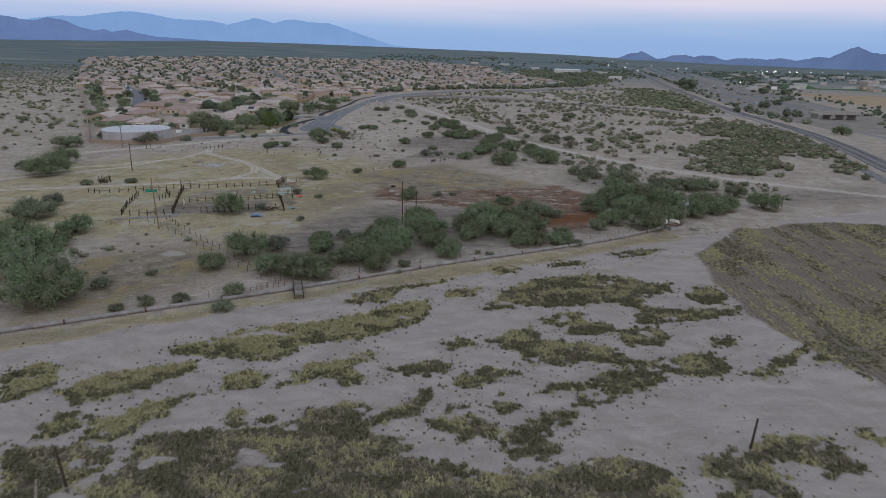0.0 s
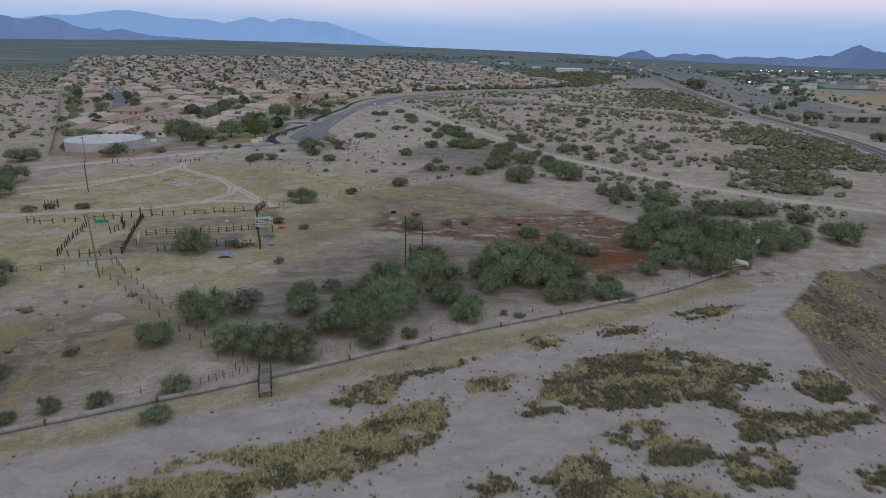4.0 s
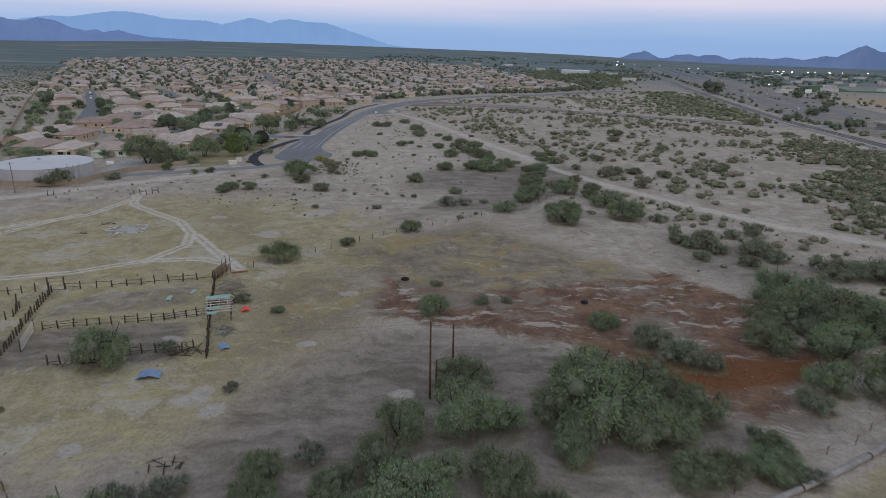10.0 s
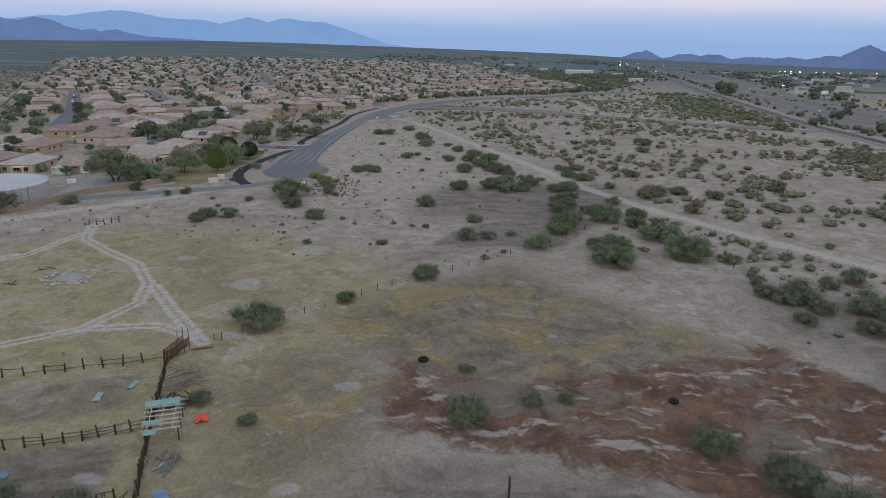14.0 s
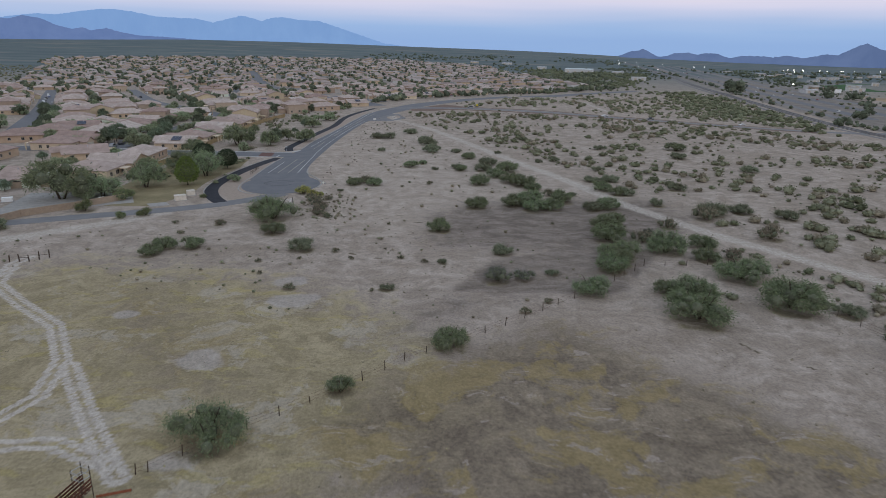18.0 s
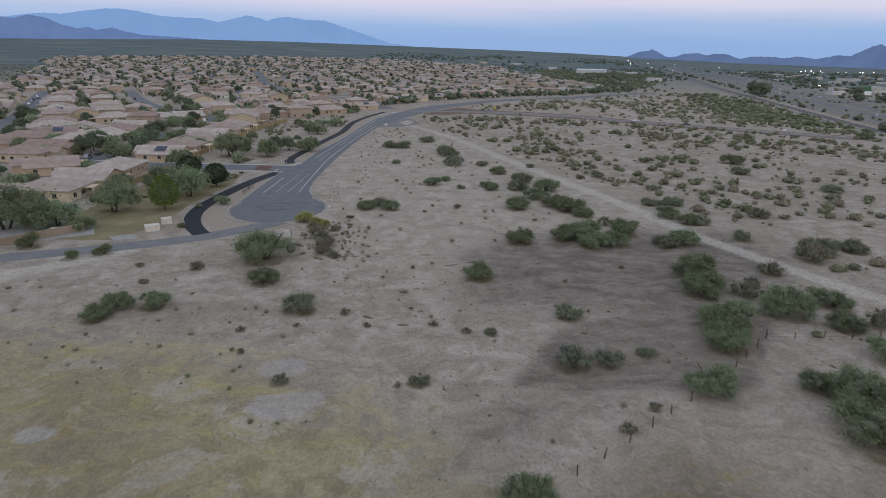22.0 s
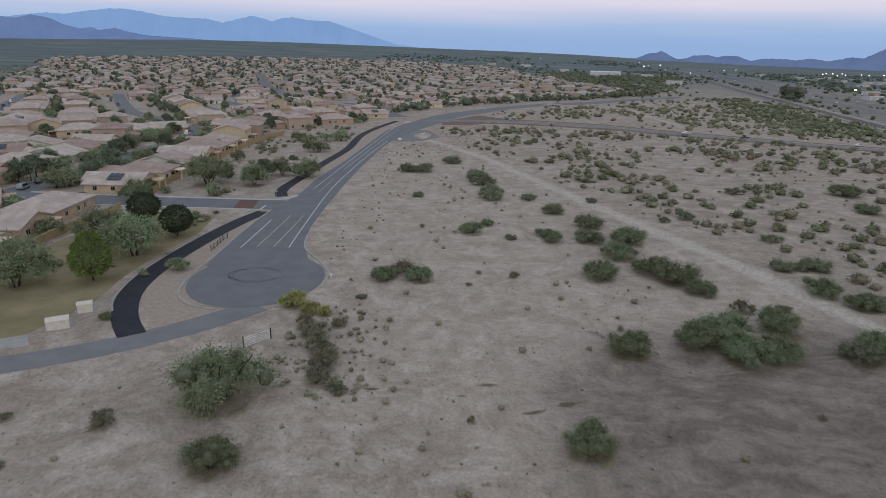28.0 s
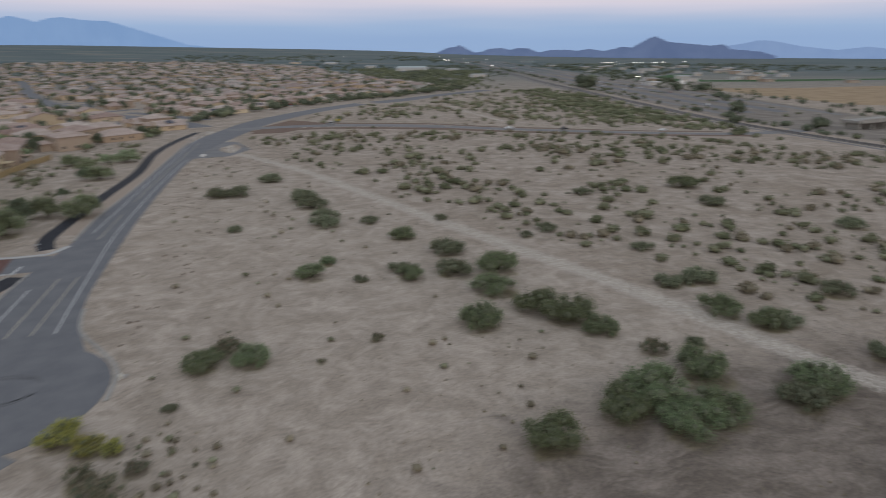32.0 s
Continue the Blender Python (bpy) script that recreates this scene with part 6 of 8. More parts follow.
# ---- houses ----
def gable(bm, x0, x1, y0, y1, z, rise, over=0.5, axis="x", thick=0.22):
    """A pitched roof over a rectangle, its ridge along axis, as a solid with thickness."""
    if axis == "y":
        m = Matrix(((0, 1, 0, 0), (1, 0, 0, 0), (0, 0, 1, 0), (0, 0, 0, 1)))
        x0, x1, y0, y1 = y0, y1, x0, x1
    else:
        m = Matrix()
    x0, x1, y0, y1 = x0 - over, x1 + over, y0 - over, y1 + over
    yc = (y0 + y1) / 2
    drop = rise * over / ((y1 - y0) / 2)
    prof = [(y0, z - drop), (yc, z + rise), (y1, z - drop), (y1, z - drop - thick), (yc, z + rise - thick), (y0, z - drop - thick)]
    a = [bm.verts.new(m @ Vector((x0, y, h))) for y, h in prof]
    b = [bm.verts.new(m @ Vector((x1, y, h))) for y, h in prof]
    for i in range(6):
        j = (i + 1) % 6
        bm.faces.new((a[i], a[j], b[j], b[i]))
    bm.faces.new((a[0], a[5], a[4], a[1])), bm.faces.new((a[1], a[4], a[3], a[2]))
    bm.faces.new((b[1], b[4], b[5], b[0])), bm.faces.new((b[2], b[3], b[4], b[1]))
    bmesh.ops.recalc_face_normals(bm, faces=bm.faces)


def hip(bm, x0, x1, y0, y1, z, rise, over=0.5, thick=0.22):
    x0, x1, y0, y1 = x0 - over, x1 + over, y0 - over, y1 + over
    if x1 - x0 >= y1 - y0:
        h = (y1 - y0) / 2
        tops = ((x0 + h, (y0 + y1) / 2), (x1 - h, (y0 + y1) / 2))
    else:
        h = (x1 - x0) / 2
        tops = (((x0 + x1) / 2, y0 + h), ((x0 + x1) / 2, y1 - h))
    c = [bm.verts.new((x, y, z)) for x, y in ((x0, y0), (x1, y0), (x1, y1), (x0, y1))]
    d = [bm.verts.new((x, y, z - thick)) for x, y in ((x0, y0), (x1, y0), (x1, y1), (x0, y1))]
    p, q = [bm.verts.new((x, y, z + rise)) for x, y in tops]
    if x1 - x0 >= y1 - y0:
        bm.faces.new((c[0], c[1], q, p)), bm.faces.new((c[2], c[3], p, q)), bm.faces.new((c[1], c[2], q)), bm.faces.new((c[3], c[0], p))
    else:
        bm.faces.new((c[1], c[2], q, p)), bm.faces.new((c[3], c[0], p, q)), bm.faces.new((c[0], c[1], p)), bm.faces.new((c[2], c[3], q))
    for i in range(4):
        j = (i + 1) % 4
        bm.faces.new((c[i], d[i], d[j], c[j]))
    bm.faces.new(d[::-1])
    bmesh.ops.recalc_face_normals(bm, faces=bm.faces)


def wall_block(bm, x0, x1, y0, y1, z0, z1, gable_axis="", rise=0.0):
    box(bm, (x0 + x1) / 2, (y0 + y1) / 2, z0, x1 - x0, y1 - y0, z1 - z0)
    if gable_axis:
        if gable_axis == "x":
            ends = [((x, y0, z1), (x, y1, z1), (x, (y0 + y1) / 2, z1 + rise)) for x in (x0, x1 - 0.3)]
            d = Vector((0.3, 0, 0))
        else:
            ends = [((x0, y, z1), (x1, y, z1), ((x0 + x1) / 2, y, z1 + rise)) for y in (y0, y1 - 0.3)]
            d = Vector((0, 0.3, 0))
        for tri in ends:
            a = [bm.verts.new(Vector(t) - Vector((0, 0, 0.26)) * (i == 2)) for i, t in enumerate(tri)]
            b = [bm.verts.new(v.co + d) for v in a]
            bm.faces.new(a), bm.faces.new(b[::-1])
            for i in range(3):
                j = (i + 1) % 3
                bm.faces.new((a[i], b[i], b[j], a[j]))


def window(parent, x, y, z, w, h, side, full=True):
    """A window with frame, sill and pane on a wall that faces side (x or y, + or -)."""
    turn = {"-y": 0, "+x": 90, "+y": 180, "-x": 270}[side]
    m = pose(x, y, z, 0, 0, turn)
    bm = bmesh.new()
    if not full:
        # farther off: one moulded frame with the pane set back in it
        box(bm, 0, -0.03, -h / 2, w + 0.1, 0.10, h, m)
        bm.normal_update()
        out = (m.to_3x3() @ Vector((0, -1, 0))).normalized()
        front = [f for f in bm.faces if f.normal.dot(out) > 0.9]
        bmesh.ops.inset_region(bm, faces=front, thickness=0.09, depth=-0.05)
        f = part("window", bm, TRIM, parent)
        f.data.materials.append(GLASS)
        for q in f.data.polygons:
            if q.normal.dot(out) > 0.9 and q.area > 0.4 * w * h:
                q.material_index = 1
        return
    for a, b, c, d in ((-w / 2, 0, 0.10, h), (w / 2, 0, 0.10, h), (0, -h / 2, w, 0.10), (0, h / 2, w, 0.10), (0, 0, 0.05, h)):
        box(bm, a, -0.03, b - d / 2, c, 0.10, d, m)
    f = part("window", bm, TRIM, parent)
    bm = bmesh.new()
    box(bm, 0, -0.005, -h / 2, w, 0.03, h, m)
    part("pane", bm, GLASS, f)


def house_kind(n, full=True):
    """One model of house, with its front to -y; the plainer one for houses farther off."""
    stucco = STUCCO[(0, 1, 2, 3, 4, 0)[n]]
    ob = new("house")
    two = n in (2, 4)
    h = 5.6 if two else 2.9
    bm = bmesh.new()
    if n == 0:
        wall_block(bm, -6.2, 6.2, -6, 9, 0, h, "y", 2.2)
        wall_block(bm, -6.2, -0.4, -9.5, -6, 0, h, "y", 1.5)
    elif n == 1:
        wall_block(bm, -6.2, 6.2, -7, 9, 0, h)
        wall_block(bm, 0.2, 6.2, -10, -7, 0, h, "y", 1.5)
    elif n == 2:
        wall_block(bm, -6, 6, -5, 7.5, 0, h)
        wall_block(bm, -6, 0, -9.5, -5, 0, 2.9)
    elif n == 3:
        wall_block(bm, -6.4, 6.4, -8, 8, 0, h, "x", 2.3)
        wall_block(bm, 1, 6, 8, 11, 0, h, "y", 1.3)
    elif n == 4:
        wall_block(bm, -6, 6, -6, 7, 0, h, "x", 2.0)
        wall_block(bm, -6, 6, -10, -6, 0, 2.9)
    else:
        wall_block(bm, -6.4, 6.4, -8.5, 9.5, 0, h)
    part("wall", bm, stucco, ob)
    bm = bmesh.new()
    if n == 0:
        gable(bm, -6.2, 6.2, -6, 9, h, 2.2, 0.5, "y")
        gable(bm, -6.2, -0.4, -9.5, -5.0, h, 1.5, 0.45, "y")
    elif n == 1:
        hip(bm, -6.2, 6.2, -7, 9, h + 0.2, 2.3)
        gable(bm, 0.2, 6.2, -10, -4, h, 1.5, 0.45, "y")
    elif n == 2:
        hip(bm, -6, 6, -5, 7.5, h + 0.2, 2.1)
        hip(bm, -6, 0, -9.5, -5, 3.1, 1.2)
    elif n == 3:
        gable(bm, -6.4, 6.4, -8, 8, h, 2.3, 0.5, "x")
        gable(bm, 1, 6, 4, 11, h, 1.3, 0.45, "y")
    elif n == 4:
        gable(bm, -6, 6, -6, 7, h, 2.0, 0.5, "x")
        gable(bm, -6, 6, -10, -5.6, 2.9, 0.9, 0.45, "x")
    else:
        hip(bm, -6.4, 6.4, -8.5, 9.5, h + 0.2, 2.4)
    part("roof", bm, ROOF_TILE, ob, "brownish-pink concrete tile roof")
    front = {0: -9.5, 1: -10, 2: -9.5, 3: -8, 4: -10, 5: -8.5}[n]
    gx = {0: -3.3, 1: 3.2, 2: -3, 3: -3, 4: -2.8, 5: 3}[n]
    bm = bmesh.new()
    for k in range(4):
        box(bm, gx, front - 0.02, 0.05 + 0.56 * k, 4.8, 0.10, 0.53, bevel=0.02)
    part("garage_door", bm, DOOR_PAINT, ob)
    bm = bmesh.new()
    box(bm, -gx * 0.55, {0: -6, 1: -7, 2: -5}.get(n, front) - 0.02, 0.05, 1.0, 0.1, 2.1, bevel=0.02)
    part("front_door", bm, DARK_DOOR, ob)
    back = {0: 9, 1: 9, 2: 7.5, 3: 8, 4: 7, 5: 9.5}[n]
    side = {3: 6.4, 5: 6.4, 2: 6, 4: 6}.get(n, 6.2)
    for x in (-4, -0.6) + (() if n == 3 else (3.6,)):
        window(ob, x, back, 1.5, 1.5 if x != -0.6 else 2.2, 1.3, "+y", full)
    for y in (-3, 2, 5) if full else (1,):
        window(ob, side, y, 1.6, 1.2, 1.2, "+x", full)
        window(ob, -side, y, 1.6, 1.2, 1.2, "-x", full)
    if two:
        for x in (-3.6, 0, 3.6) if full else (-2.5, 2.5):
            window(ob, x, back, 4.3, 1.3, 1.2, "+y", full)
            if full:
                window(ob, x, -5 if n == 2 else -6, 4.4, 1.3, 1.2, "-y")
    if not full:
        return tagged(ob, HOUSE_WORDS[n], "house", group="houses of the estate")
    bm = bmesh.new()
    box(bm, 3.8 if n == 3 else -2.5, back + (1.5 if n != 3 else 3.5), 2.55, 4.4, 3.0 if n != 3 else 0.8, 0.18)
    for s in (-2, 2):
        box(bm, (3.8 if n == 3 else -2.5) + s, back + (2.8 if n != 3 else 3.6), 0, 0.35, 0.35, 2.55)
    part("patio_roof", bm, stucco, ob)
    bm = bmesh.new()
    rod(bm, (2.0, 2.5, h + 0.8), (2.0, 2.5, h + 2.3), 0.09, n=6)
    part("vent_pipe", bm, STEEL, ob)
    bm = bmesh.new()
    rod(bm, (-2.4, 0.5, h + 0.8), (-2.4, 0.5, h + 2.1), 0.07, n=6)
    part("vent_pipe", bm, STEEL, ob)
    return tagged(ob, HOUSE_WORDS[n], "house", group="houses of the estate")


HOUSE_WORDS = ("tan stucco house with a brownish tile roof", "cream stucco house with a hipped tile roof", "two-storey tan stucco house with a tile roof",
               "pale mint stucco house with a tile roof", "two-storey ochre stucco house with a tile roof", "low tan stucco house with a hipped tile roof")
MODELS = [house_kind(n) for n in range(6)] + [house_kind(n, False) for n in range(6)]
for m in MODELS:
    m.matrix_basis = pose(-1000, -300 + 0, 0)
HOMES = []
for x, y, turn, n in ((-129, 434, -90, 0), (-129, 450, -90, 1), (-129, 467, -90, 3), (-129, 483, -90, 0), (-129, 499, -90, 5), (-129, 515, -90, 1), (-128, 532, -85, 4), (-127, 548, -80, 2),
                      (-131, 404, 0, 5), (-133, 389, -90, 0), (-134, 373, -90, 1), (-146, 362, 180, 3), (-166, 361, 180, 1), (-182, 366, 180, 5), (-198, 384, 180, 0),
                      (-173, 428, 90, 1), (-173, 444, 90, 0), (-172, 460, 90, 5), (-171, 476, 90, 3), (-170, 492, 90, 1), (-172, 508, 90, 0), (-174, 526, 100, 2), (-176, 546, 105, 1),
                      (-193, 480, -70, 0), (-190, 496, -70, 3), (-198, 464, -70, 1), (-201, 447, -70, 5), (-200, 572, -60, 2), (-213, 540, -60, 4), (-186, 402, 180, 5), (-203, 412, 150, 0),
                      (-116, 612, -120, 2), (-122, 630, -120, 4), (-136, 592, -110, 1), (-143, 575, -100, 0)):
    HOMES.append((x, y, turn, n))
rnd = random.Random(12)
WAYS = [(line, 10) for line in STREETS] + [(MAIN_L, 15), ([(-79, 419), (-165, 424), (-200, 428)], 8)]


def try_home(x, y, turn, gap=13.5):
    p, q = np.array([x]), np.array([y])
    if any(along(p, q, line)[0] < wide + 4 for line, wide in WAYS) or any((x - a) ** 2 + (y - b) ** 2 < gap ** 2 for a, b, *_ in HOMES):
        return
    HOMES.append((x, y, turn, rnd.choice((0, 0, 0, 1, 1, 2, 3, 5, 5, 5, 4) if rnd.random() < 0.6 else (0, 1, 2, 5))))


ROWS = []
ESTATE = [(-150, 345), (-165, 330), (-275, 505), (-590, 1075), (-1090, 2030), (-660, 2300), (-187, 2400), (13, 2330), (95, 2080), (130, 1700), (160, 1450), (215, 1150), (130, 1055), (72, 975), (20, 890), (-28, 815), (-58, 745), (-85, 640), (-112, 570), (-140, 560), (-190, 470), (-150, 400)]
for k in range(-4, 17):
    for s in range(-20, 150):
        for side in (-1, 1):
            u, v = 61 * k + 17 * side, 15.4 * s + rnd.gauss(0, 0.7)
            # farther out the streets bend and the rows lose their order
            bend = 26 * smooth((s - 6) / 20.0) * math.sin(v * 0.011 + 0.9 * k)
            u += bend + rnd.gauss(0, 1.2) * smooth((s - 4) / 14.0) * 3
            x, y = -258 + 0.876 * u - 0.482 * v, 560 + 0.482 * u + 0.876 * v
            if rnd.random() > 0.10 + 0.10 * smooth((s - 8) / 20.0) and inside(np.array([x]), np.array([y]), ESTATE)[0]:
                try_home(x, y, 28.8 + (-90 if side > 0 else 90) + rnd.gauss(0, 3) + (rnd.choice((0, 0, 90, 180)) if s > 10 else 0), 13.6)
for k in range(-4, 17):
    # an asphalt street runs between each pair of rows
    run = []
    for st in range(-20, 151):
        v = 15.4 * st
        u = 61 * k + 26 * float(smooth((st - 6) / 20.0)) * math.sin(v * 0.011 + 0.9 * k)
        x, y = -258 + 0.876 * u - 0.482 * v, 560 + 0.482 * u + 0.876 * v
        if st < 150 and inside(np.array([x]), np.array([y]), ESTATE)[0] and all(along(np.array([x]), np.array([y]), line)[0] > wide + 6 for line, wide in WAYS):
            run.append((x, y))
            continue
        if len(run) > 4:
            strip("road_estate", "grey asphalt street between houses", "road", run, 9.5, ASPHALT, 0.03, 0.3, step=14)
            ROWS.append(run)
        run = []
HOMES.sort(key=lambda h: math.hypot(h[0] + 30, h[1] - 250))
for i, (x, y, turn, n) in enumerate(HOMES[:280]):
    home = copy_thing(MODELS[n if i < 55 else n + 6], pose(x, y, land_at(x, y) - 0.02, 0, 0, turn))
    if n in (3, 0) and i % 3 == 1:
        tip = pose(1.0, -4.0, 4.28, 16.0, 0, 0) if n == 3 else pose(3.1, 1.5, 4.25, 0, 19.5, 0)
        for c in range(3):
            for r in range(2):
                bm = bmesh.new()
                box(bm, 1.75 * (c - 1) if n == 3 else 1.75 * (r - 0.5), 1.3 * (r - 0.5) if n == 3 else 1.3 * (c - 1), 0.05, 1.65 if n == 3 else 1.65, 1.2, 0.06, tip)
                part("solar_panel", bm, SOLAR, home, "dark blue solar panel on the roof")
for m in MODELS:
    for c in m.children_recursive:
        bpy.data.objects.remove(c)
    bpy.data.objects.remove(m)


def far_houses(homes):
    """The estate's far houses, each a small block with a hipped roof, walls and roofs apart."""
    wv, wf, rv, rf = [], [], [], []
    for x, y, turn, n in homes:
        z, c, s = land_at(x, y), math.cos(radians(turn)), math.sin(radians(turn))
        h = 5.4 if n in (2, 4) else 2.9
        q, o = len(wv), len(rv)
        for zz in (z, z + h):
            wv.extend((x + c * a - s * b, y + s * a + c * b, zz) for a, b in ((-6, -8), (6, -8), (6, 8), (-6, 8)))
        wf.extend((q + i, q + (i + 1) % 4, q + 4 + (i + 1) % 4, q + 4 + i) for i in range(4))
        rv.extend((x + c * a - s * b, y + s * a + c * b, zz) for a, b, zz in ((-6.6, -8.6, z + h - 0.05), (6.6, -8.6, z + h - 0.05), (6.6, 8.6, z + h - 0.05), (-6.6, 8.6, z + h - 0.05), (0, -3, z + h + 2.3), (0, 3, z + h + 2.3)))
        rf.extend(((o, o + 1, o + 4), (o + 1, o + 2, o + 5, o + 4), (o + 2, o + 3, o + 5), (o + 3, o, o + 4, o + 5), (o + 3, o + 2, o + 1, o)))
    return (wv, wf), (rv, rf)


rest = HOMES[280:]
pale = [h for i, h in enumerate(rest) if i % 9 == 0]
common = [h for i, h in enumerate(rest) if i % 9]
for homes, mat, word in ((pale, WHITE_STUCCO, "white"), (common, STUCCO[0], "tan")):
    w, r = far_houses(homes)
    stuff("far_house_walls", word + " stucco walls of far houses", "houses", *w, mat)
    stuff("far_house_roofs", "brownish tile roofs of far houses", "houses", *r, FAR_ROOF)

# garden trees between the houses: single trees near by, and without number beyond
rnd = random.Random(8)
heap = {"m": ([], []), "p": ([], [])}
GARDEN = []
for hx, hy, turn, n in HOMES:
    c, s0 = math.cos(radians(turn)), math.sin(radians(turn))
    near = hy < 640
    for lx, ly, chance in ((rnd.uniform(-5, 5), rnd.uniform(11.5, 14.5), 0.8 if near else 0.5), (rnd.uniform(-5.5, 5.5), rnd.uniform(-15, -12), 0.8 if near else 0.5), (rnd.choice((-7.4, 7.4)), rnd.uniform(-9, 9), 0.6 if near else 0.35), (rnd.uniform(-6, 6), rnd.uniform(11.5, 14), 0.5 if near else 0.12), (rnd.uniform(-7, 7), rnd.uniform(-15, -12), 0.4 if near else 0.1)):
        x, y = hx + c * lx - s0 * ly, hy + s0 * lx + c * ly
        if rnd.random() > chance or any(along(np.array([x]), np.array([y]), way)[0] < 5.6 for way, w in WAYS) or x > -119 and y < 560:
            continue
        r = rnd.uniform(2.0, 5.0) if near else rnd.uniform(2.2, 5.4)
        if near:
            GARDEN.append((x, y, r))
            continue
        verts, faces = heap[rnd.choice("mmmmp")]
        for k in range(4):
            b, e = rnd.uniform(0, 6.283), rnd.uniform(0, 0.65) * r
            s = r * rnd.uniform(0.45, 0.65)
            puff(rnd, verts, faces, x + e * math.cos(b), y + e * math.sin(b), land_at(x, y) + rnd.uniform(0.1, 0.9) * r, s, 2 * s * rnd.uniform(0.7, 1.0), 10)
# lines of trees along the estate's edge, its streets and its green
LINES = [([(-145, 432), (-143, 470), (-142, 512), (-141, 545)], 13, 3.0, 5.4, 2.5), ([(-161, 434), (-160, 475), (-160, 515), (-163, 552)], 13, 3.0, 5.4, 2.5), ([(-98, 431), (-118, 432), (-138, 433)], 7, 2.0, 3.2, 2),
         ([(-196, 446), (-225, 510), (-262, 588)], 18, 2.8, 5.0, 5), ([(-214, 440), (-246, 506), (-280, 576)], 15, 2.8, 5.0, 5), ([(-165, 572), (-190, 600), (-215, 634)], 14, 2.8, 5.0, 8), ([(-128, 562), (-118, 590), (-104, 628)], 24, 2.0, 3.8, 6),
         ([(-158, 310), (-185, 360), (-215, 412), (-258, 492), (-330, 622), (-420, 788)], 95, 2.0, 4.2, 7), ([(-100, 742), (-140, 815), (-205, 960), (-275, 1150)], 46, 1.8, 3.6, 9),
         ([(-118, 340), (-125, 352), (-131, 358)], 9, 2.2, 3.6, 3), ([(-159, 430), (-160, 470), (-159, 520), (-163, 560)], 8, 2.6, 4.6, 3), ([(-142, 440), (-142, 480), (-142, 520)], 12, 1.4, 2.6, 2),
         ([(-98, 436), (-97, 462), (-92, 500), (-88, 540)], 10, 2.0, 4.2, 9), ([(-88, 620), (-84, 660), (-76, 700)], 22, 1.5, 3.2, 6), ([(-62, 745), (-34, 795), (2, 850), (45, 915), (90, 985), (150, 1055), (230, 1125)], 130, 2.4, 5.4, 9), ([(-76, 690), (-66, 725), (-50, 765)], 34, 2.0, 4.2, 8),
         ([(-240, 600), (-330, 770), (-430, 960)], 50, 1.8, 3.6, 30), ([(-190, 640), (-300, 850), (-400, 1040)], 50, 1.8, 3.6, 30), ([(60, 1010), (150, 1130), (260, 1290)], 110, 2.2, 4.4, 26), ([(120, 1250), (220, 1420), (300, 1600)], 130, 2.6, 5.0, 60)]
for line, many, low, high, spread in LINES:
    c = curved(line, 4.0)
    for i in range(many):
        (x, y) = rnd.choice(c)
        x, y = x + rnd.gauss(0, spread / 2), y + rnd.gauss(0, spread / 2)
        if any((x - u) ** 2 + (y - v) ** 2 < 62 for u, v, *_ in HOMES) or any(along(np.array([x]), np.array([y]), way)[0] < 5.6 for way, w in WAYS):
            continue
        r = rnd.uniform(low, high)
        near = y < 640
        if near:
            GARDEN.append((x, y, r))
            continue
        verts, faces = heap[rnd.choice("mmmmp")]
        for k in range(4):
            b, e = rnd.uniform(0, 6.283), rnd.uniform(0, 0.6) * r
            s = r * rnd.uniform(0.45, 0.65)
            puff(rnd, verts, faces, x + e * math.cos(b), y + e * math.sin(b), land_at(x, y) + rnd.uniform(0.0, 0.7) * r, s, 2 * s * rnd.uniform(0.7, 1.0), 10)
GARDEN.sort(key=lambda g: math.hypot(g[0] + 60, g[1] - 380))
for x, y, r in GARDEN[350:]:
    verts, faces = heap[rnd.choice("mp")]
    for k in range(4):
        b, e = rnd.uniform(0, 6.283), rnd.uniform(0, 0.6) * r
        s = r * rnd.uniform(0.45, 0.65)
        puff(rnd, verts, faces, x + e * math.cos(b), y + e * math.sin(b), land_at(x, y) + rnd.uniform(0.0, 0.7) * r, s, 2 * s * rnd.uniform(0.7, 1.0), 24)
for x, y, r in GARDEN[:350]:
    plant(rnd.choice(("garden", "garden", "paloverde_garden", "paloverde_garden", "shade")), x, y, r, rnd)
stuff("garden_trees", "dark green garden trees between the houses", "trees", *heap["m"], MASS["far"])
stuff("garden_trees", "grey-green garden trees between the houses", "trees", *heap["p"], MASS["p"])


# ---- fences and the cattle pens ----
def post_meshes(radius, height, mat, square=False):
    out = []
    for k in range(3):
        bm = bmesh.new()
        if square:
            box(bm, 0, 0, -0.25, radius * 2, radius * 2, height + 0.25, bevel=0.015)
        else:
            rod(bm, (0, 0, -0.25), (0.03 * (k - 1), 0.02, height * (0.92 + 0.08 * k)), radius, radius * 0.82, 7)
        out.append(flat_mesh("post", bm, mat))
    return out


THICK_POST, THIN_POST, LOW_POST = post_meshes(0.13, 1.55, OLD_WOOD), post_meshes(0.07, 1.35, OLD_WOOD), post_meshes(0.05, 1.25, RUSTY)


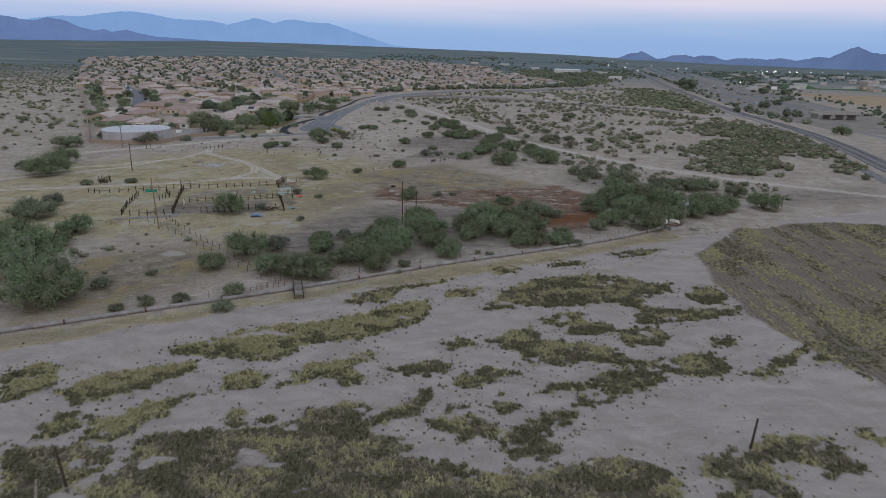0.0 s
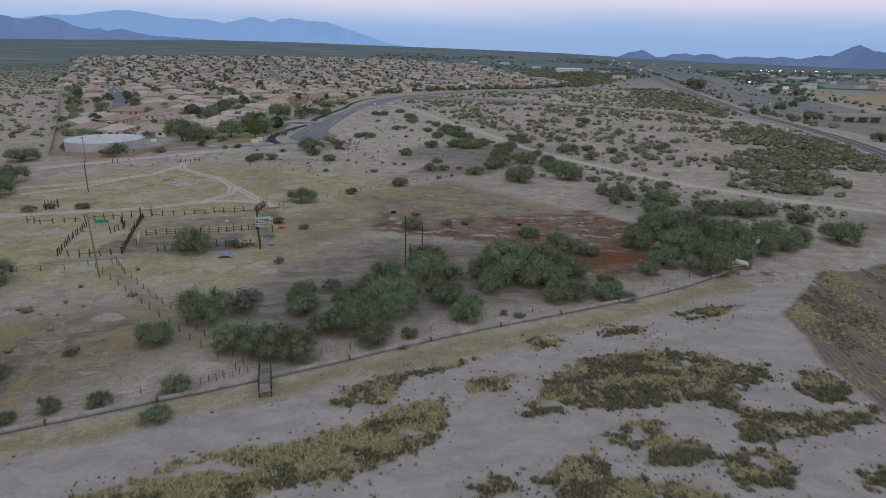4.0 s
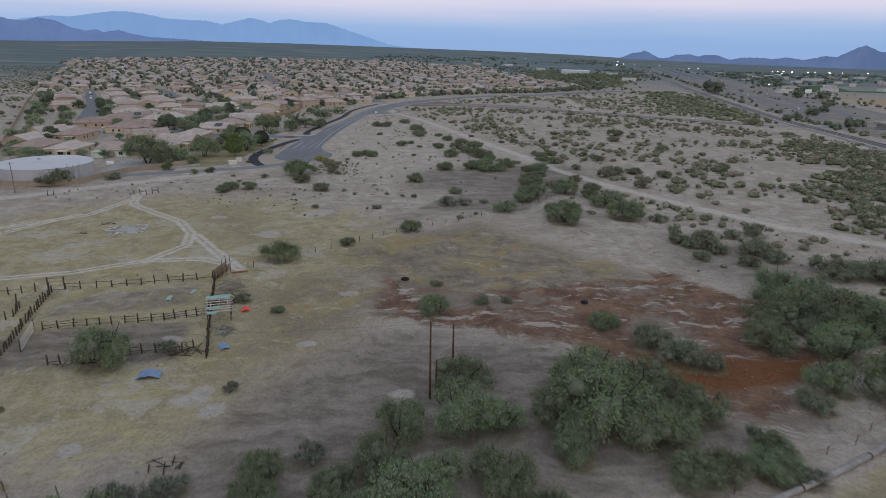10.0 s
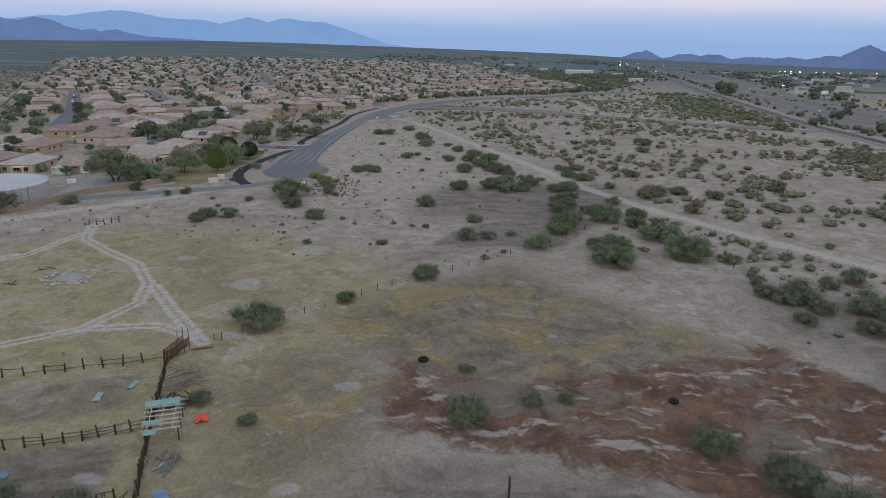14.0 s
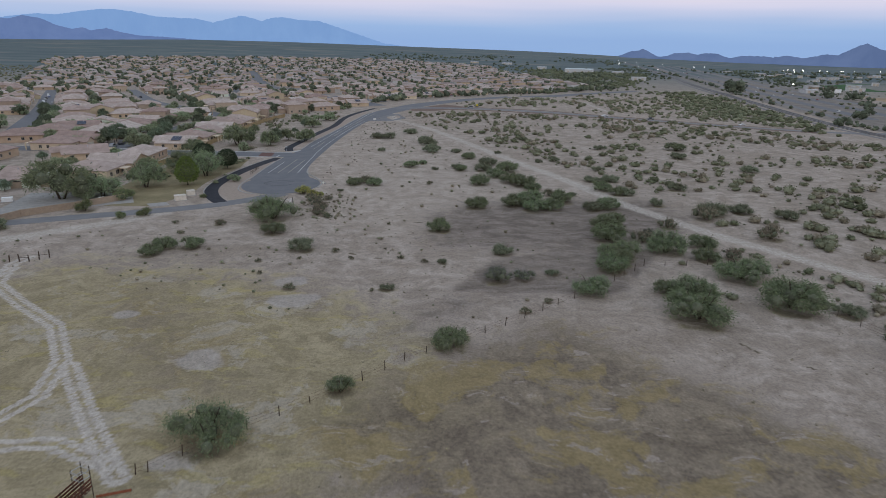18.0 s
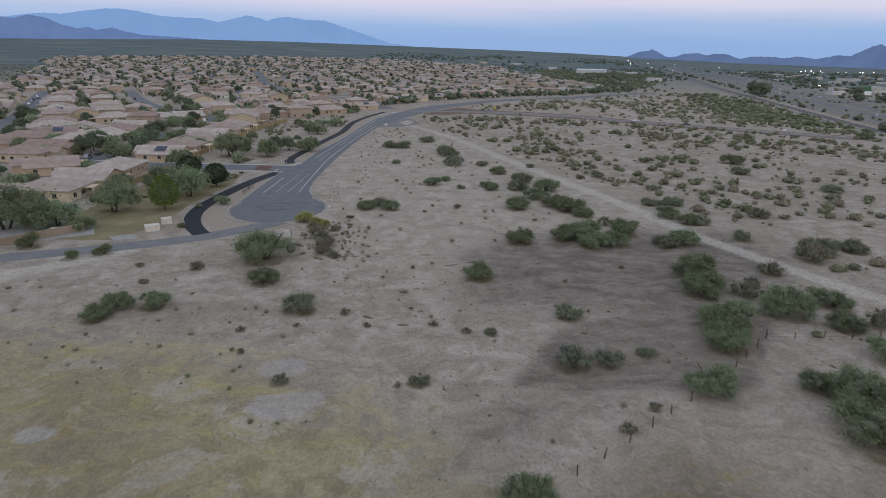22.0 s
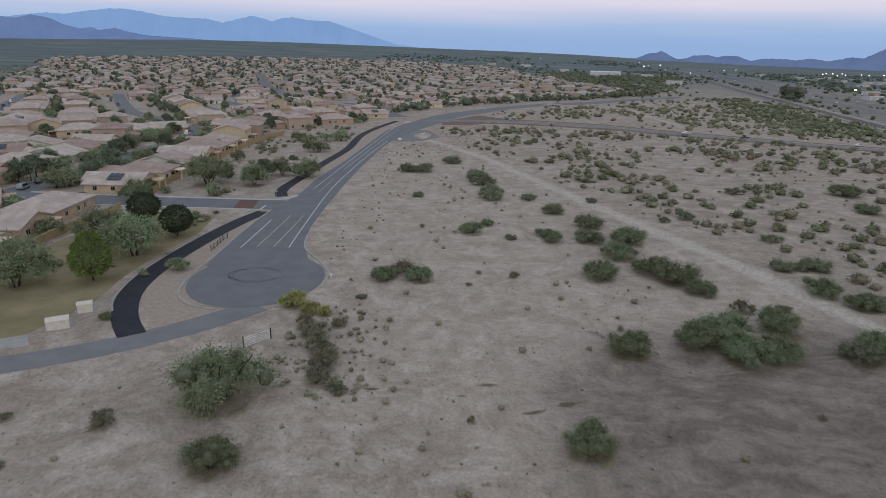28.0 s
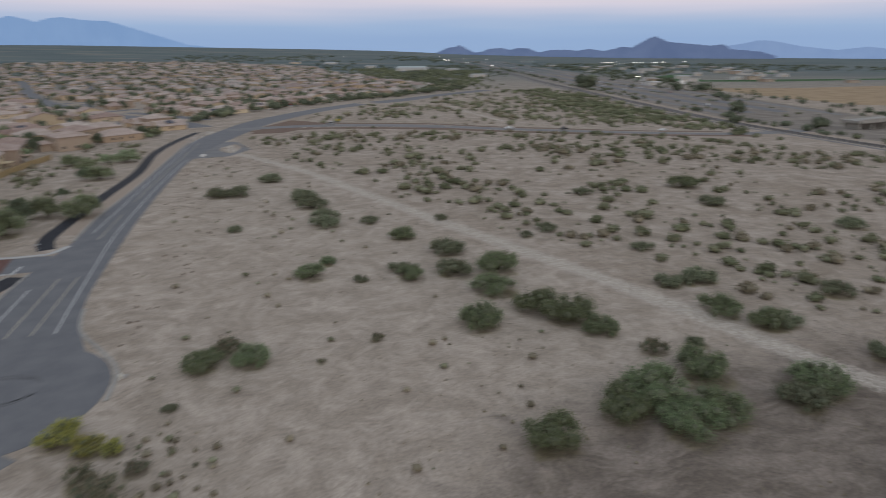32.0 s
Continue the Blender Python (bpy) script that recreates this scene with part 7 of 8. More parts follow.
def fence(label, line, gap, posts, rails, rail_mat=OLD_WOOD, seed=0, height=1.4, wires=0, missing=0.0, group="fences of the pens"):
    """Posts along a line with sagging rails or wires between them."""
    rnd = random.Random(seed)
    ob = thing("fence", label, "fence", line[0][0], line[0][1], group=group)
    x0, y0 = line[0]
    spots = []
    for (ax, ay), (bx, by) in zip(line, line[1:]):
        n = max(1, round(math.hypot(bx - ax, by - ay) / gap))
        spots += [(ax + (bx - ax) * k / n, ay + (by - ay) * k / n) for k in range(n)]
    spots.append(line[-1])
    tops = []
    for x, y in spots:
        p = new("post", rnd.choice(posts))
        p.parent = ob
        x, y = x + rnd.gauss(0, 0.06), y + rnd.gauss(0, 0.06)
        p.matrix_basis = pose(x - x0, y - y0, 0, rnd.gauss(0, 3.5), rnd.gauss(0, 3.5), rnd.uniform(0, 360)) @ Matrix.Diagonal((1, 1, rnd.uniform(0.85, 1.15), 1))
        tops.append(Vector((x - x0, y - y0, 0)))
    for a, b in zip(tops, tops[1:]):
        for k in range(rails):
            if rnd.random() < missing:
                continue
            h = height * (k + 0.7) / (rails + 0.1)
            bm = bmesh.new()
            u, v = a + Vector((0, 0, h + rnd.gauss(0, 0.06))), b + Vector((0, 0, h + rnd.gauss(0, 0.06)))
            rod(bm, u, v, 0.055, 0.045, 6)
            part("rail", bm, rail_mat, ob)
        for k in range(wires):
            h = height * (k + 0.8) / (wires + 0.2)
            bm = bmesh.new()
            rod(bm, a + Vector((0, 0, h)), b + Vector((0, 0, h)), 0.012, n=4)
            part("wire", bm, RUSTY, ob)
    return ob


fence("row of weathered dark posts with a few rails along the pens", [(-111, 198), (-106.8, 196.5), (-101.7, 198.4), (-93.2, 202.2), (-85.2, 205.6)], 2.3, THICK_POST, 1, seed=1, missing=0.4)
fence("weathered post and rail fence along the north of the pen", [(-82.4, 206.3), (-71.7, 208.6), (-61.9, 211.6), (-56.6, 213.6)], 2.6, THICK_POST, 2, seed=2, missing=0.2)
fence("close-set dark posts of an old cattle pen", [(-94.3, 195.2), (-92.3, 185.5), (-90.2, 177.8), (-88.1, 171.4)], 1.6, THICK_POST, 1, seed=3, missing=0.2)
fence("dark posts and rails of a cattle lane", [(-84.0, 204.5), (-81.9, 196.3), (-80.3, 190.4), (-78.0, 183.2), (-75.2, 174.0)], 1.25, THICK_POST, 3, seed=4, missing=0.15)
fence("short row of dark posts inside the pen", [(-87.6, 199.4), (-85.3, 196.6), (-84.0, 193.0), (-85.3, 189.4)], 1.4, THICK_POST, 0, seed=5)
fence("dark posts along the foot of the pen", [(-88.1, 171.4), (-83.1, 170.9), (-79.0, 172.1), (-75.2, 173.8)], 2.3, THICK_POST, 1, seed=6, missing=0.5)
fence("weathered post and rail fence across the pen", [(-75.9, 187.8), (-71.6, 189.3), (-63.7, 190.9), (-57.7, 192.5), (-51.2, 195.4)], 2.0, THICK_POST, 3, seed=7, missing=0.2)
fence("broken dark fence behind a mesquite", [(-68.0, 175.8), (-62, 177.6), (-55.9, 180.0), (-52.3, 181.0), (-48.7, 182.0)], 1.5, THICK_POST, 2, seed=8, missing=0.35)
fence("stout dark plank fence on the east of the pens", [(-45.6, 178.8), (-47.0, 183.5), (-48.5, 188.2), (-50.0, 193), (-51.4, 198.0), (-53.8, 206), (-56.1, 213.6)], 0.85, THICK_POST, 3, seed=9, height=1.7)
fence("wire fence with dark posts beside a cattle lane", [(-73.6, 168), (-68.3, 160.7), (-60.8, 152.4), (-52, 143.0), (-44, 134.5), (-33, 123)], 3.4, THIN_POST, 0, seed=10, wires=3)
fence("wire fence with dark posts beside a cattle lane", [(-76, 164), (-69.5, 157.2), (-58.1, 145.4), (-40.9, 127.7), (-33.5, 121)], 4.0, THIN_POST, 0, seed=11, wires=2)
fence("old wire fence with leaning posts across the pasture", [(-51.4, 220.3), (-50.4, 221.0), (-42.5, 229.0), (-32.8, 237.6), (-24.8, 246.5), (-12.8, 255.9), (-2.4, 265.0), (10.7, 276.9), (22.2, 289.5)], 4.2, THIN_POST, 0, seed=12, wires=3, group="field fences")
fence("old wire fence with leaning posts beside the wash", [(22.2, 289.5), (39.8, 290.4), (44.0, 279.3), (47.2, 264), (56, 240), (66, 215), (70, 196)], 4.6, THIN_POST, 0, seed=13, wires=3, group="field fences")
fence("thin rusty wire fence above the pipe", [(-58, 106), (-30, 121.5), (-1, 137.5), (22, 149), (41, 159), (52, 167)], 5.0, LOW_POST, 0, seed=14, wires=2, group="field fences")
fence("short dark gateposts beside a dirt road", [(-106.2, 287), (-102.4, 287.4), (-99.8, 290)], 1.9, THICK_POST, 1, seed=15, missing=0.6, group="field fences")
fence("pair of dark posts beside a dirt road", [(-130.8, 283.6), (-129.2, 284.0)], 1.6, THICK_POST, 0, seed=16, group="field fences")
fence("small broken pen of dark posts", [(-113.9, 211), (-111.7, 213.2), (-114.4, 217.6), (-116.4, 214.8)], 0.9, THICK_POST, 1, seed=17, missing=0.4)
fence("thin wire fence west of the pens", [(-74, 167), (-82, 163), (-95, 160), (-120, 158)], 4.5, THIN_POST, 0, seed=18, wires=2)
fence("brown rail fence on the gravel beside the path", [(-83.3, 379.0), (-83.1, 388.8)], 1.9, THIN_POST, 2, seed=19, height=1.1, group="field fences")


def pipe_gate(x, y, length, turn, label, mat, bars=5, tall=1.4):
    ob = thing("gate", label, "gate", x, y, turn)
    bm = bmesh.new()
    for s in (0, length):
        rod(bm, (s, 0, 0.12), (s, 0, tall), 0.035, n=8)
    for k in (0.12, tall):
        rod(bm, (0, 0, k), (length, 0, k), 0.035, n=8)
    part("gate_frame", bm, mat, ob)
    for k in range(1, bars):
        bm = bmesh.new()
        rod(bm, (0, 0, 0.12 + (tall - 0.12) * k / bars), (length, 0, 0.12 + (tall - 0.12) * k / bars), 0.025, n=6)
        part("bar", bm, mat, ob)
    for s in (-0.15, length + 0.15):
        bm = bmesh.new()
        rod(bm, (s, 0, -0.2), (s, 0, tall + 0.25), 0.09, n=8)
        part("gate_post", bm, OLD_WOOD, ob)
    return ob


pipe_gate(-63.6, 336.6, 4.0, 46, "open white pipe gate with dark posts", WHITE_PAINT)
pipe_gate(-77.2, 187.6, 8.0, -71, "pale wooden pen gate leaning open", CREAM_PAINT, 6, 1.7)
gate = pipe_gate(-85.0, 205.4, 2.6, 14, "tall dark timber gate frame of the pens", OLD_WOOD, 3, 2.5)


def loading_chute():
    """A ramp of planks with a pipe cage at its upper end."""
    ob = thing("loading_chute", "rusty cattle loading chute with a pipe cage", "loading chute", -56.2, 213.8, 62)
    ob.matrix_basis = ob.matrix_basis @ Matrix.Diagonal((0.66, 1.0, 0.95, 1))
    for k in range(9):
        bm = bmesh.new()
        bar(bm, (0.25 + 0.62 * k, -0.6, 0.14 + 0.11 * k), (0.25 + 0.62 * k, 0.6, 0.14 + 0.11 * k), 0.5, 0.05)
        part("ramp_board", bm, RUSTY, ob)
    for s in (-0.65, 0.65):
        for h in (0.5, 0.9, 1.3):
            bm = bmesh.new()
            bar(bm, (0, s, h), (5.6, s, h + 1.0), 0.05, 0.22)
            part("side_board", bm, RUSTY, ob)
        for x in (0.1, 2.0, 4.0, 5.6):
            bm = bmesh.new()
            rod(bm, (x, s, -0.1), (x, s, 1.6 + 0.18 * x + (1.3 if x > 3.5 else 0)), 0.06, n=7)
            part("upright", bm, OLD_WOOD, ob)
    bm = bmesh.new()
    for h in (2.7, 3.4):
        for a, b in (((3.9, -0.65), (5.6, -0.65)), ((3.9, 0.65), (5.6, 0.65)), ((3.9, -0.65), (3.9, 0.65)), ((5.6, -0.65), (5.6, 0.65))):
            rod(bm, (*a, h), (*b, h), 0.04, n=6)
    part("cage", bm, STEEL, ob)
    bm = bmesh.new()
    bar(bm, (5.7, -0.9, 0.2), (9.3, -3.0, 0.15), 0.06, 0.3)
    part("kick_board", bm, surface("orange_board", (0.20, 0.065, 0.035), (0.28, 0.10, 0.055), 1.0), ob, "rust-orange kick board")


def ruined_shed():
    """Posts with bare rafters and a few green roof sheets left."""
    ob = thing("shed", "ruined open shed with bare rafters and green roof sheets", "shed", -48.9, 195.0, 16.5)
    ob.matrix_basis = ob.matrix_basis @ Matrix.Diagonal((0.82, 0.78, 0.85, 1))
    for x in (-2.3, 2.3):
        for y in (-3.4, 0, 3.4):
            bm = bmesh.new()
            rod(bm, (x, y, -0.2), (x, y, 2.5 + 0.1 * y), 0.10, n=7)
            part("post", bm, OLD_WOOD, ob)
    for x in (-2.3, 2.3):
        bm = bmesh.new()
        bar(bm, (x, -3.9, 2.15), (x, 3.9, 2.95), 0.12, 0.2)
        part("beam", bm, GREY_WOOD, ob)
    for k in range(7):
        bm = bmesh.new()
        y = -3.5 + 1.15 * k
        bar(bm, (-2.7, y, 2.6 + 0.1 * y), (2.7, y + 0.12 * math.sin(k * 2.1), 2.62 + 0.1 * y), 0.09, 0.13)
        part("rafter", bm, CREAM_PAINT, ob)
    for k in range(3):
        bm = bmesh.new()
        x = -1.8 + 1.7 * k
        bar(bm, (x, -3.6, 2.36), (x + 0.2, 3.7, 3.09), 0.07, 0.06)
        part("batten", bm, CREAM_PAINT, ob)
    for x, y, w, l, t in ((-1.6, 3.0, 2.3, 1.6, 3), (0.9, 3.1, 2.7, 1.8, -2), (-1.5, -1.9, 2.3, 0.9, 4), (-1.4, -4.3, 1.8, 1.2, -8), (-0.4, -2.2, 1.5, 0.7, 9)):
        bm = bmesh.new()
        m = pose(x, y, 2.75 + 0.1 * y, 5.7, t * 0.3, t)
        n = 14
        top = [[bm.verts.new(m @ Vector((-w / 2 + w * i / n, s, 0.03 * math.sin(i * math.pi)))) for i in range(n + 1)] for s in (-l / 2, l / 2)]
        for i in range(n):
            for r in top:
                r[i].co.z += 0.02 * (i % 2)
            bm.faces.new((top[0][i], top[0][i + 1], top[1][i + 1], top[1][i]))
        ext = bmesh.ops.extrude_face_region(bm, geom=bm.faces[:])
        for v in ext["geom"]:
            if isinstance(v, bmesh.types.BMVert):
                v.co.z += 0.02
        part("roof_sheet", bm, GREEN_SHEET, ob, "faded green corrugated sheet")


def lumber_pile(x, y, w, l, count, label, mat, seed, tall=0.8):
    rnd = random.Random(seed)
    ob = thing("lumber_pile", label, "lumber", x, y, 16)
    for k in range(count):
        bm = bmesh.new()
        a, c = rnd.uniform(-0.8, 0.8) + rnd.choice((0, 1.57)), rnd.uniform(1.0, 2.6)
        px, py, pz = rnd.uniform(-w / 2, w / 2), rnd.uniform(-l / 2, l / 2), rnd.uniform(0.06, tall)
        bar(bm, (px - c / 2 * math.cos(a), py - c / 2 * math.sin(a), max(pz + rnd.gauss(0, 0.12), 0.05)), (px + c / 2 * math.cos(a), py + c / 2 * math.sin(a), max(pz + rnd.gauss(0, 0.12), 0.05)), rnd.uniform(0.06, 0.16), 0.06)
        part("board", bm, mat, ob)


loading_chute()
ruined_shed()
lumber_pile(-50.4, 206.4, 4.2, 6.0, 76, "high heap of bleached broken boards behind the shed", GREY_WOOD, 1, 2.2)
lumber_pile(-50.2, 200.8, 5.0, 3.4, 34, "heap of dark broken boards beside the shed", OLD_WOOD, 2, 1.0)
lumber_pile(-46.2, 188.6, 2.6, 4.5, 22, "scattered broken boards below the shed", GREY_WOOD, 3, 0.4)
lumber_pile(-49.5, 180.6, 5.0, 2.6, 30, "tangle of dark broken rails beside the pens", OLD_WOOD, 4, 0.7)
lumber_pile(-64.5, 176.4, 5.0, 1.6, 12, "fallen dark rails under a mesquite", OLD_WOOD, 5, 0.3)
lumber_pile(-97.5, 252.8, 4.0, 1.2, 6, "dark fallen log and boards on dry grass", OLD_WOOD, 6, 0.25)
lumber_pile(-98.5, 244.0, 2.6, 1.2, 5, "dark fallen branches on dry grass", OLD_WOOD, 7, 0.25)
lumber_pile(-40.6, 152.6, 4.5, 1.6, 9, "dead branches on grey soil", OLD_WOOD, 8, 0.3)


def loose_sheet(x, y, w, l, turn, mat, label, category, fold=0.25, seed=0):
    """A sheet lying crumpled on the ground."""
    ob = thing(category.replace(" ", "_"), label, category, x, y, turn)
    rnd = random.Random(seed)
    bm = bmesh.new()
    bmesh.ops.create_grid(bm, x_segments=8, y_segments=8, size=0.5)
    for v in bm.verts:
        v.co = Vector((v.co.x * w, v.co.y * l, fold * (0.5 + 0.5 * noise.noise((v.co.x * 3 + seed, v.co.y * 3, 1.0)) - abs(v.co.x) * 0.9) + 0.12))
        v.co.z = max(v.co.z, 0.03)
    ext = bmesh.ops.extrude_face_region(bm, geom=bm.faces[:])
    for v in ext["geom"]:
        if isinstance(v, bmesh.types.BMVert):
            v.co.z -= 0.03
    bmesh.ops.recalc_face_normals(bm, faces=bm.faces)
    part("sheet", bm, mat, ob)


loose_sheet(-45.2, 197.3, 1.6, 1.4, 20, RED_SHEET, "bright red plastic tub lying on dry ground", "plastic tub", 0.7, 1)
loose_sheet(-51.8, 172.9, 3.2, 2.0, 10, BLUE_SHEET, "crumpled blue tarpaulin on dry grass", "tarpaulin", 0.9, 2)
loose_sheet(-44.2, 182.6, 1.4, 2.0, 30, BLUE_SHEET, "small faded blue sheet on dry ground", "sheet metal", 0.4, 3)
loose_sheet(-60.9, 202.4, 0.9, 2.2, 10, GREEN_SHEET, "loose green roof sheet in the pen", "sheet metal", 0.15, 4)
loose_sheet(-57.7, 205.8, 0.8, 2.0, -6, GREEN_SHEET, "loose green roof sheet in the pen", "sheet metal", 0.15, 5)
loose_sheet(-63.6, 185.6, 2.6, 1.0, 5, BLUE_SHEET, "faded blue trough lying in the pen", "trough", 0.3, 6)
loose_sheet(-45.9, 187.6, 1.0, 1.6, 40, GREEN_SHEET, "loose green roof sheet below the shed", "sheet metal", 0.2, 7)
shade = thing("shade_cloth", "teal cloth stretched between two thin poles", "cloth", -89.6, 193.8, 2)
for s in (-1.7, 1.7):
    bm = bmesh.new()
    rod(bm, (s, 0, -0.2), (s, 0, 2.4), 0.05, n=6)
    part("pole", bm, GREY_WOOD, shade)
bm = bmesh.new()
box(bm, 0, 0, 1.45, 3.4, 0.04, 0.85)
part("cloth", bm, TEAL_SHEET, shade)
OLD_SLAB = surface("old_slab", (0.17, 0.155, 0.14), (0.27, 0.245, 0.22), 0.5)
bm = bmesh.new()
slab_in(bm, [(-88.5, 166.0), (-84, 167.6), (-72.6, 171.0), (-72.8, 173.2), (-80, 171.2), (-88, 168.6)], 0.10, 0.3)
tagged(new("slab_pens", flat_mesh("slab_pens", bm, OLD_SLAB)), "old pale concrete slab at the foot of the pens", "slab", kind="structure")
bm = bmesh.new()
slab_in(bm, [(-92.4, 246.2), (-87.4, 245.4), (-86.6, 249.4), (-91.8, 251.0)], 0.12, 0.3)
slab = tagged(new("slab_foundation", flat_mesh("slab_foundation", bm, CONCRETE)), "broken pale concrete foundation on dry grass", "slab", kind="structure")
rnd = random.Random(3)
for k in range(46):
    bm = bmesh.new()
    a = rnd.uniform(0, 6.283)
    s = rnd.uniform(0.3, 1.0)
    box(bm, -89.6 + 5.0 * math.cos(a) * rnd.uniform(0.6, 1.15), 248.2 + 4.6 * math.sin(a) * rnd.uniform(0.6, 1.1), -0.02, s, s * rnd.uniform(0.5, 1), rnd.uniform(0.15, 0.4), pose(0, 0, 0), 0.04)
    part("rubble", bm, PALE_CONCRETE, slab)


def tyre_ring(x, y, r):
    ob = thing("tyre", "old black tractor tyre lying on bare soil", "tyre", x, y)
    bm = bmesh.new()
    n, k = 28, 10
    ring = [[bm.verts.new(((r + 0.24 * math.cos(6.283 * j / k)) * math.cos(6.283 * i / n), (r + 0.24 * math.cos(6.283 * j / k)) * math.sin(6.283 * i / n), 0.22 + 0.2 * math.sin(6.283 * j / k))) for j in range(k)] for i in range(n)]
    for i in range(n):
        for j in range(k):
            bm.faces.new((ring[i][j], ring[(i + 1) % n][j], ring[(i + 1) % n][(j + 1) % k], ring[i][(j + 1) % k]))
    bmesh.ops.recalc_face_normals(bm, faces=bm.faces)
    part("carcass", bm, TYRE, ob, smooth_faces=True)
    for i in range(n):
        bm = bmesh.new()
        a = 6.283 * i / n
        box(bm, r + 0.22, 0, 0.1, 0.08, 0.14, 0.26, pose(0, 0, 0, 0, 0, math.degrees(a)))
        part("lug", bm, TYRE, ob)


tyre_ring(-17.6, 214.6, 0.55)
tyre_ring(16.8, 203.5, 0.4)


# ---- poles and wires ----
def utility_pole(x, y, height, label, arms=1, mat=POLE_WOOD, turn=0, lean=0.0, gear=False):
    ob = thing("utility_pole", label, "utility pole", x, y, turn, group="utility poles")
    bm = bmesh.new()
    rod(bm, (0, 0, -0.3), (lean, 0, height), 0.17, 0.11, 10)
    part("pole", bm, mat, ob)
    for k in range(arms):
        h = height - 0.45 - 0.9 * k
        bm = bmesh.new()
        bar(bm, (lean - 1.2, 0.14, h), (lean + 1.2, 0.14, h), 0.10, 0.13)
        arm = part("crossarm", bm, mat, ob)
        for s in (-1.05, -0.5, 0.5, 1.05):
            bm = bmesh.new()
            rod(bm, (lean + s, 0.14, h + 0.06), (lean + s, 0.14, h + 0.26), 0.05, 0.03, 7)
            part("insulator", bm, WHITE_PAINT, arm)
    if gear:
        for s in (-0.35, 0.35):
            bm = bmesh.new()
            rod(bm, (lean + s, -0.35, height - 1.5), (lean + s, -0.35, height - 0.7), 0.2, n=10)
            part("transformer", bm, STEEL, ob)
    return ob


utility_pole(-114.1, 233.8, 9.9, "dark wooden power pole with a pale crossarm", 1, POLE_WOOD, 60)
utility_pole(-143, 287, 9.5, "pale grey power pole beside a dirt road", 1, GREY_WOOD, 60)
utility_pole(-72.5, 158.7, 13.2, "bleached brown wooden power pole", 0, BROWN_POLE, 0, -0.6)
utility_pole(-11.4, 168.0, 11.4, "reddish-brown wooden power pole beside trees", 0, POLE_WOOD)
utility_pole(-8.2, 177.8, 6.8, "short dark pole held by a strut", 0, POLE_WOOD)
utility_pole(-10.6, 170.9, 4.4, "short dark pole stub beside a power pole", 0, POLE_WOOD)
utility_pole(64.4, 171.6, 7.2, "grey power pole with white insulators and transformers", 1, GREY_WOOD, 30, 0.5, True)
utility_pole(-40.1, 58.8, 4.9, "leaning old wooden pole on the river bank", 0, OLD_WOOD, 0, -0.5)
utility_pole(37.4, 68.2, 4.2, "dark wooden pole on river silt", 0, OLD_WOOD, 0, 0.25)
utility_pole(-41.8, 56.0, 3.0, "thin pale marker pole on the river bank", 0, GREY_WOOD, 0, 0.6)
utility_pole(103.6, 196.6, 3.6, "short dark post beside the wash", 0, OLD_WOOD)


def wire(points, sag, r=0.009, label="thin sagging power line"):
    ob = thing("power_line", label, "power line", points[0][0], points[0][1], z=0.0)
    for a, b in zip(points, points[1:]):
        bm = bmesh.new()
        a, b = Vector(a), Vector(b)
        off = Vector((points[0][0], points[0][1], 0))
        side = (b - a).cross(Vector((0, 0, 1))).normalized() * r
        rings = []
        for k in range(13):
            t = k / 12
            p = a.lerp(b, t) - Vector((0, 0, sag * 4 * t * (1 - t))) - off
            rings.append([bm.verts.new(p + o) for o in (side, Vector((0, 0, r)), -side, Vector((0, 0, -r)))])
        for p, q in zip(rings, rings[1:]):
            for i in range(4):
                bm.faces.new((p[i], q[i], q[(i + 1) % 4], p[(i + 1) % 4]))
        part("strand", bm, RAIL_STEEL, ob)


for s in (-0.5, 0.5):
    wire([(-73.1 + s, 158.7, 12.9), (-11.4 + s, 168.0, 11.2), (64.9 + s, 171.6, 6.9)], 0.9)
    wire([(-114.1 + s, 233.8, 9.6), (-73.1 + s, 158.7, 12.9)], 0.8)
for h in (10.8, 9.8, 8.8):
    wire([(-11.4, 168.0, h), (-8.2, 177.8, 6.6 - (10.8 - h) * 0.8)], 0.05, 0.02, "stay wires between two poles")
wire([(-40.6, 58.8, 4.7), (37.6, 68.2, 4.0), (120, 80, 5.0)], 0.6)

# ---- pipe, footbridge and pump gear at the river bank ----
pipe = thing("water_pipe", "long pale concrete water pipe along the river bank", "pipe", -100, 82)
line = curved(PIPE_LINE, 4.0)
run, prev = 0, None
for a, b in zip(line, line[1:]):
    bm = bmesh.new()
    rod(bm, (a[0] + 100, a[1] - 82, 0.34), (b[0] + 100, b[1] - 82, 0.34), 0.36, n=12)
    part("pipe_length", bm, PIPE, pipe, smooth_faces=True)
    if run % 3 == 0:
        bm = bmesh.new()
        d = Vector((b[0] - a[0], b[1] - a[1], 0)).normalized() * 0.12
        c = Vector((a[0] + 100, a[1] - 82, 0.34))
        rod(bm, c - d, c + d, 0.41, n=12)
        part("collar", bm, RUSTY, pipe)
    run += 1
bridge = thing("footbridge", "small rusty plank footbridge over the pipe", "footbridge", -28.0, 116.9, 15)
for k in range(12):
    bm = bmesh.new()
    bar(bm, (-0.75, -3.4 + 0.58 * k, 0.95), (0.75, -3.4 + 0.58 * k, 0.95), 0.52, 0.06)
    part("plank", bm, GREY_WOOD, bridge)
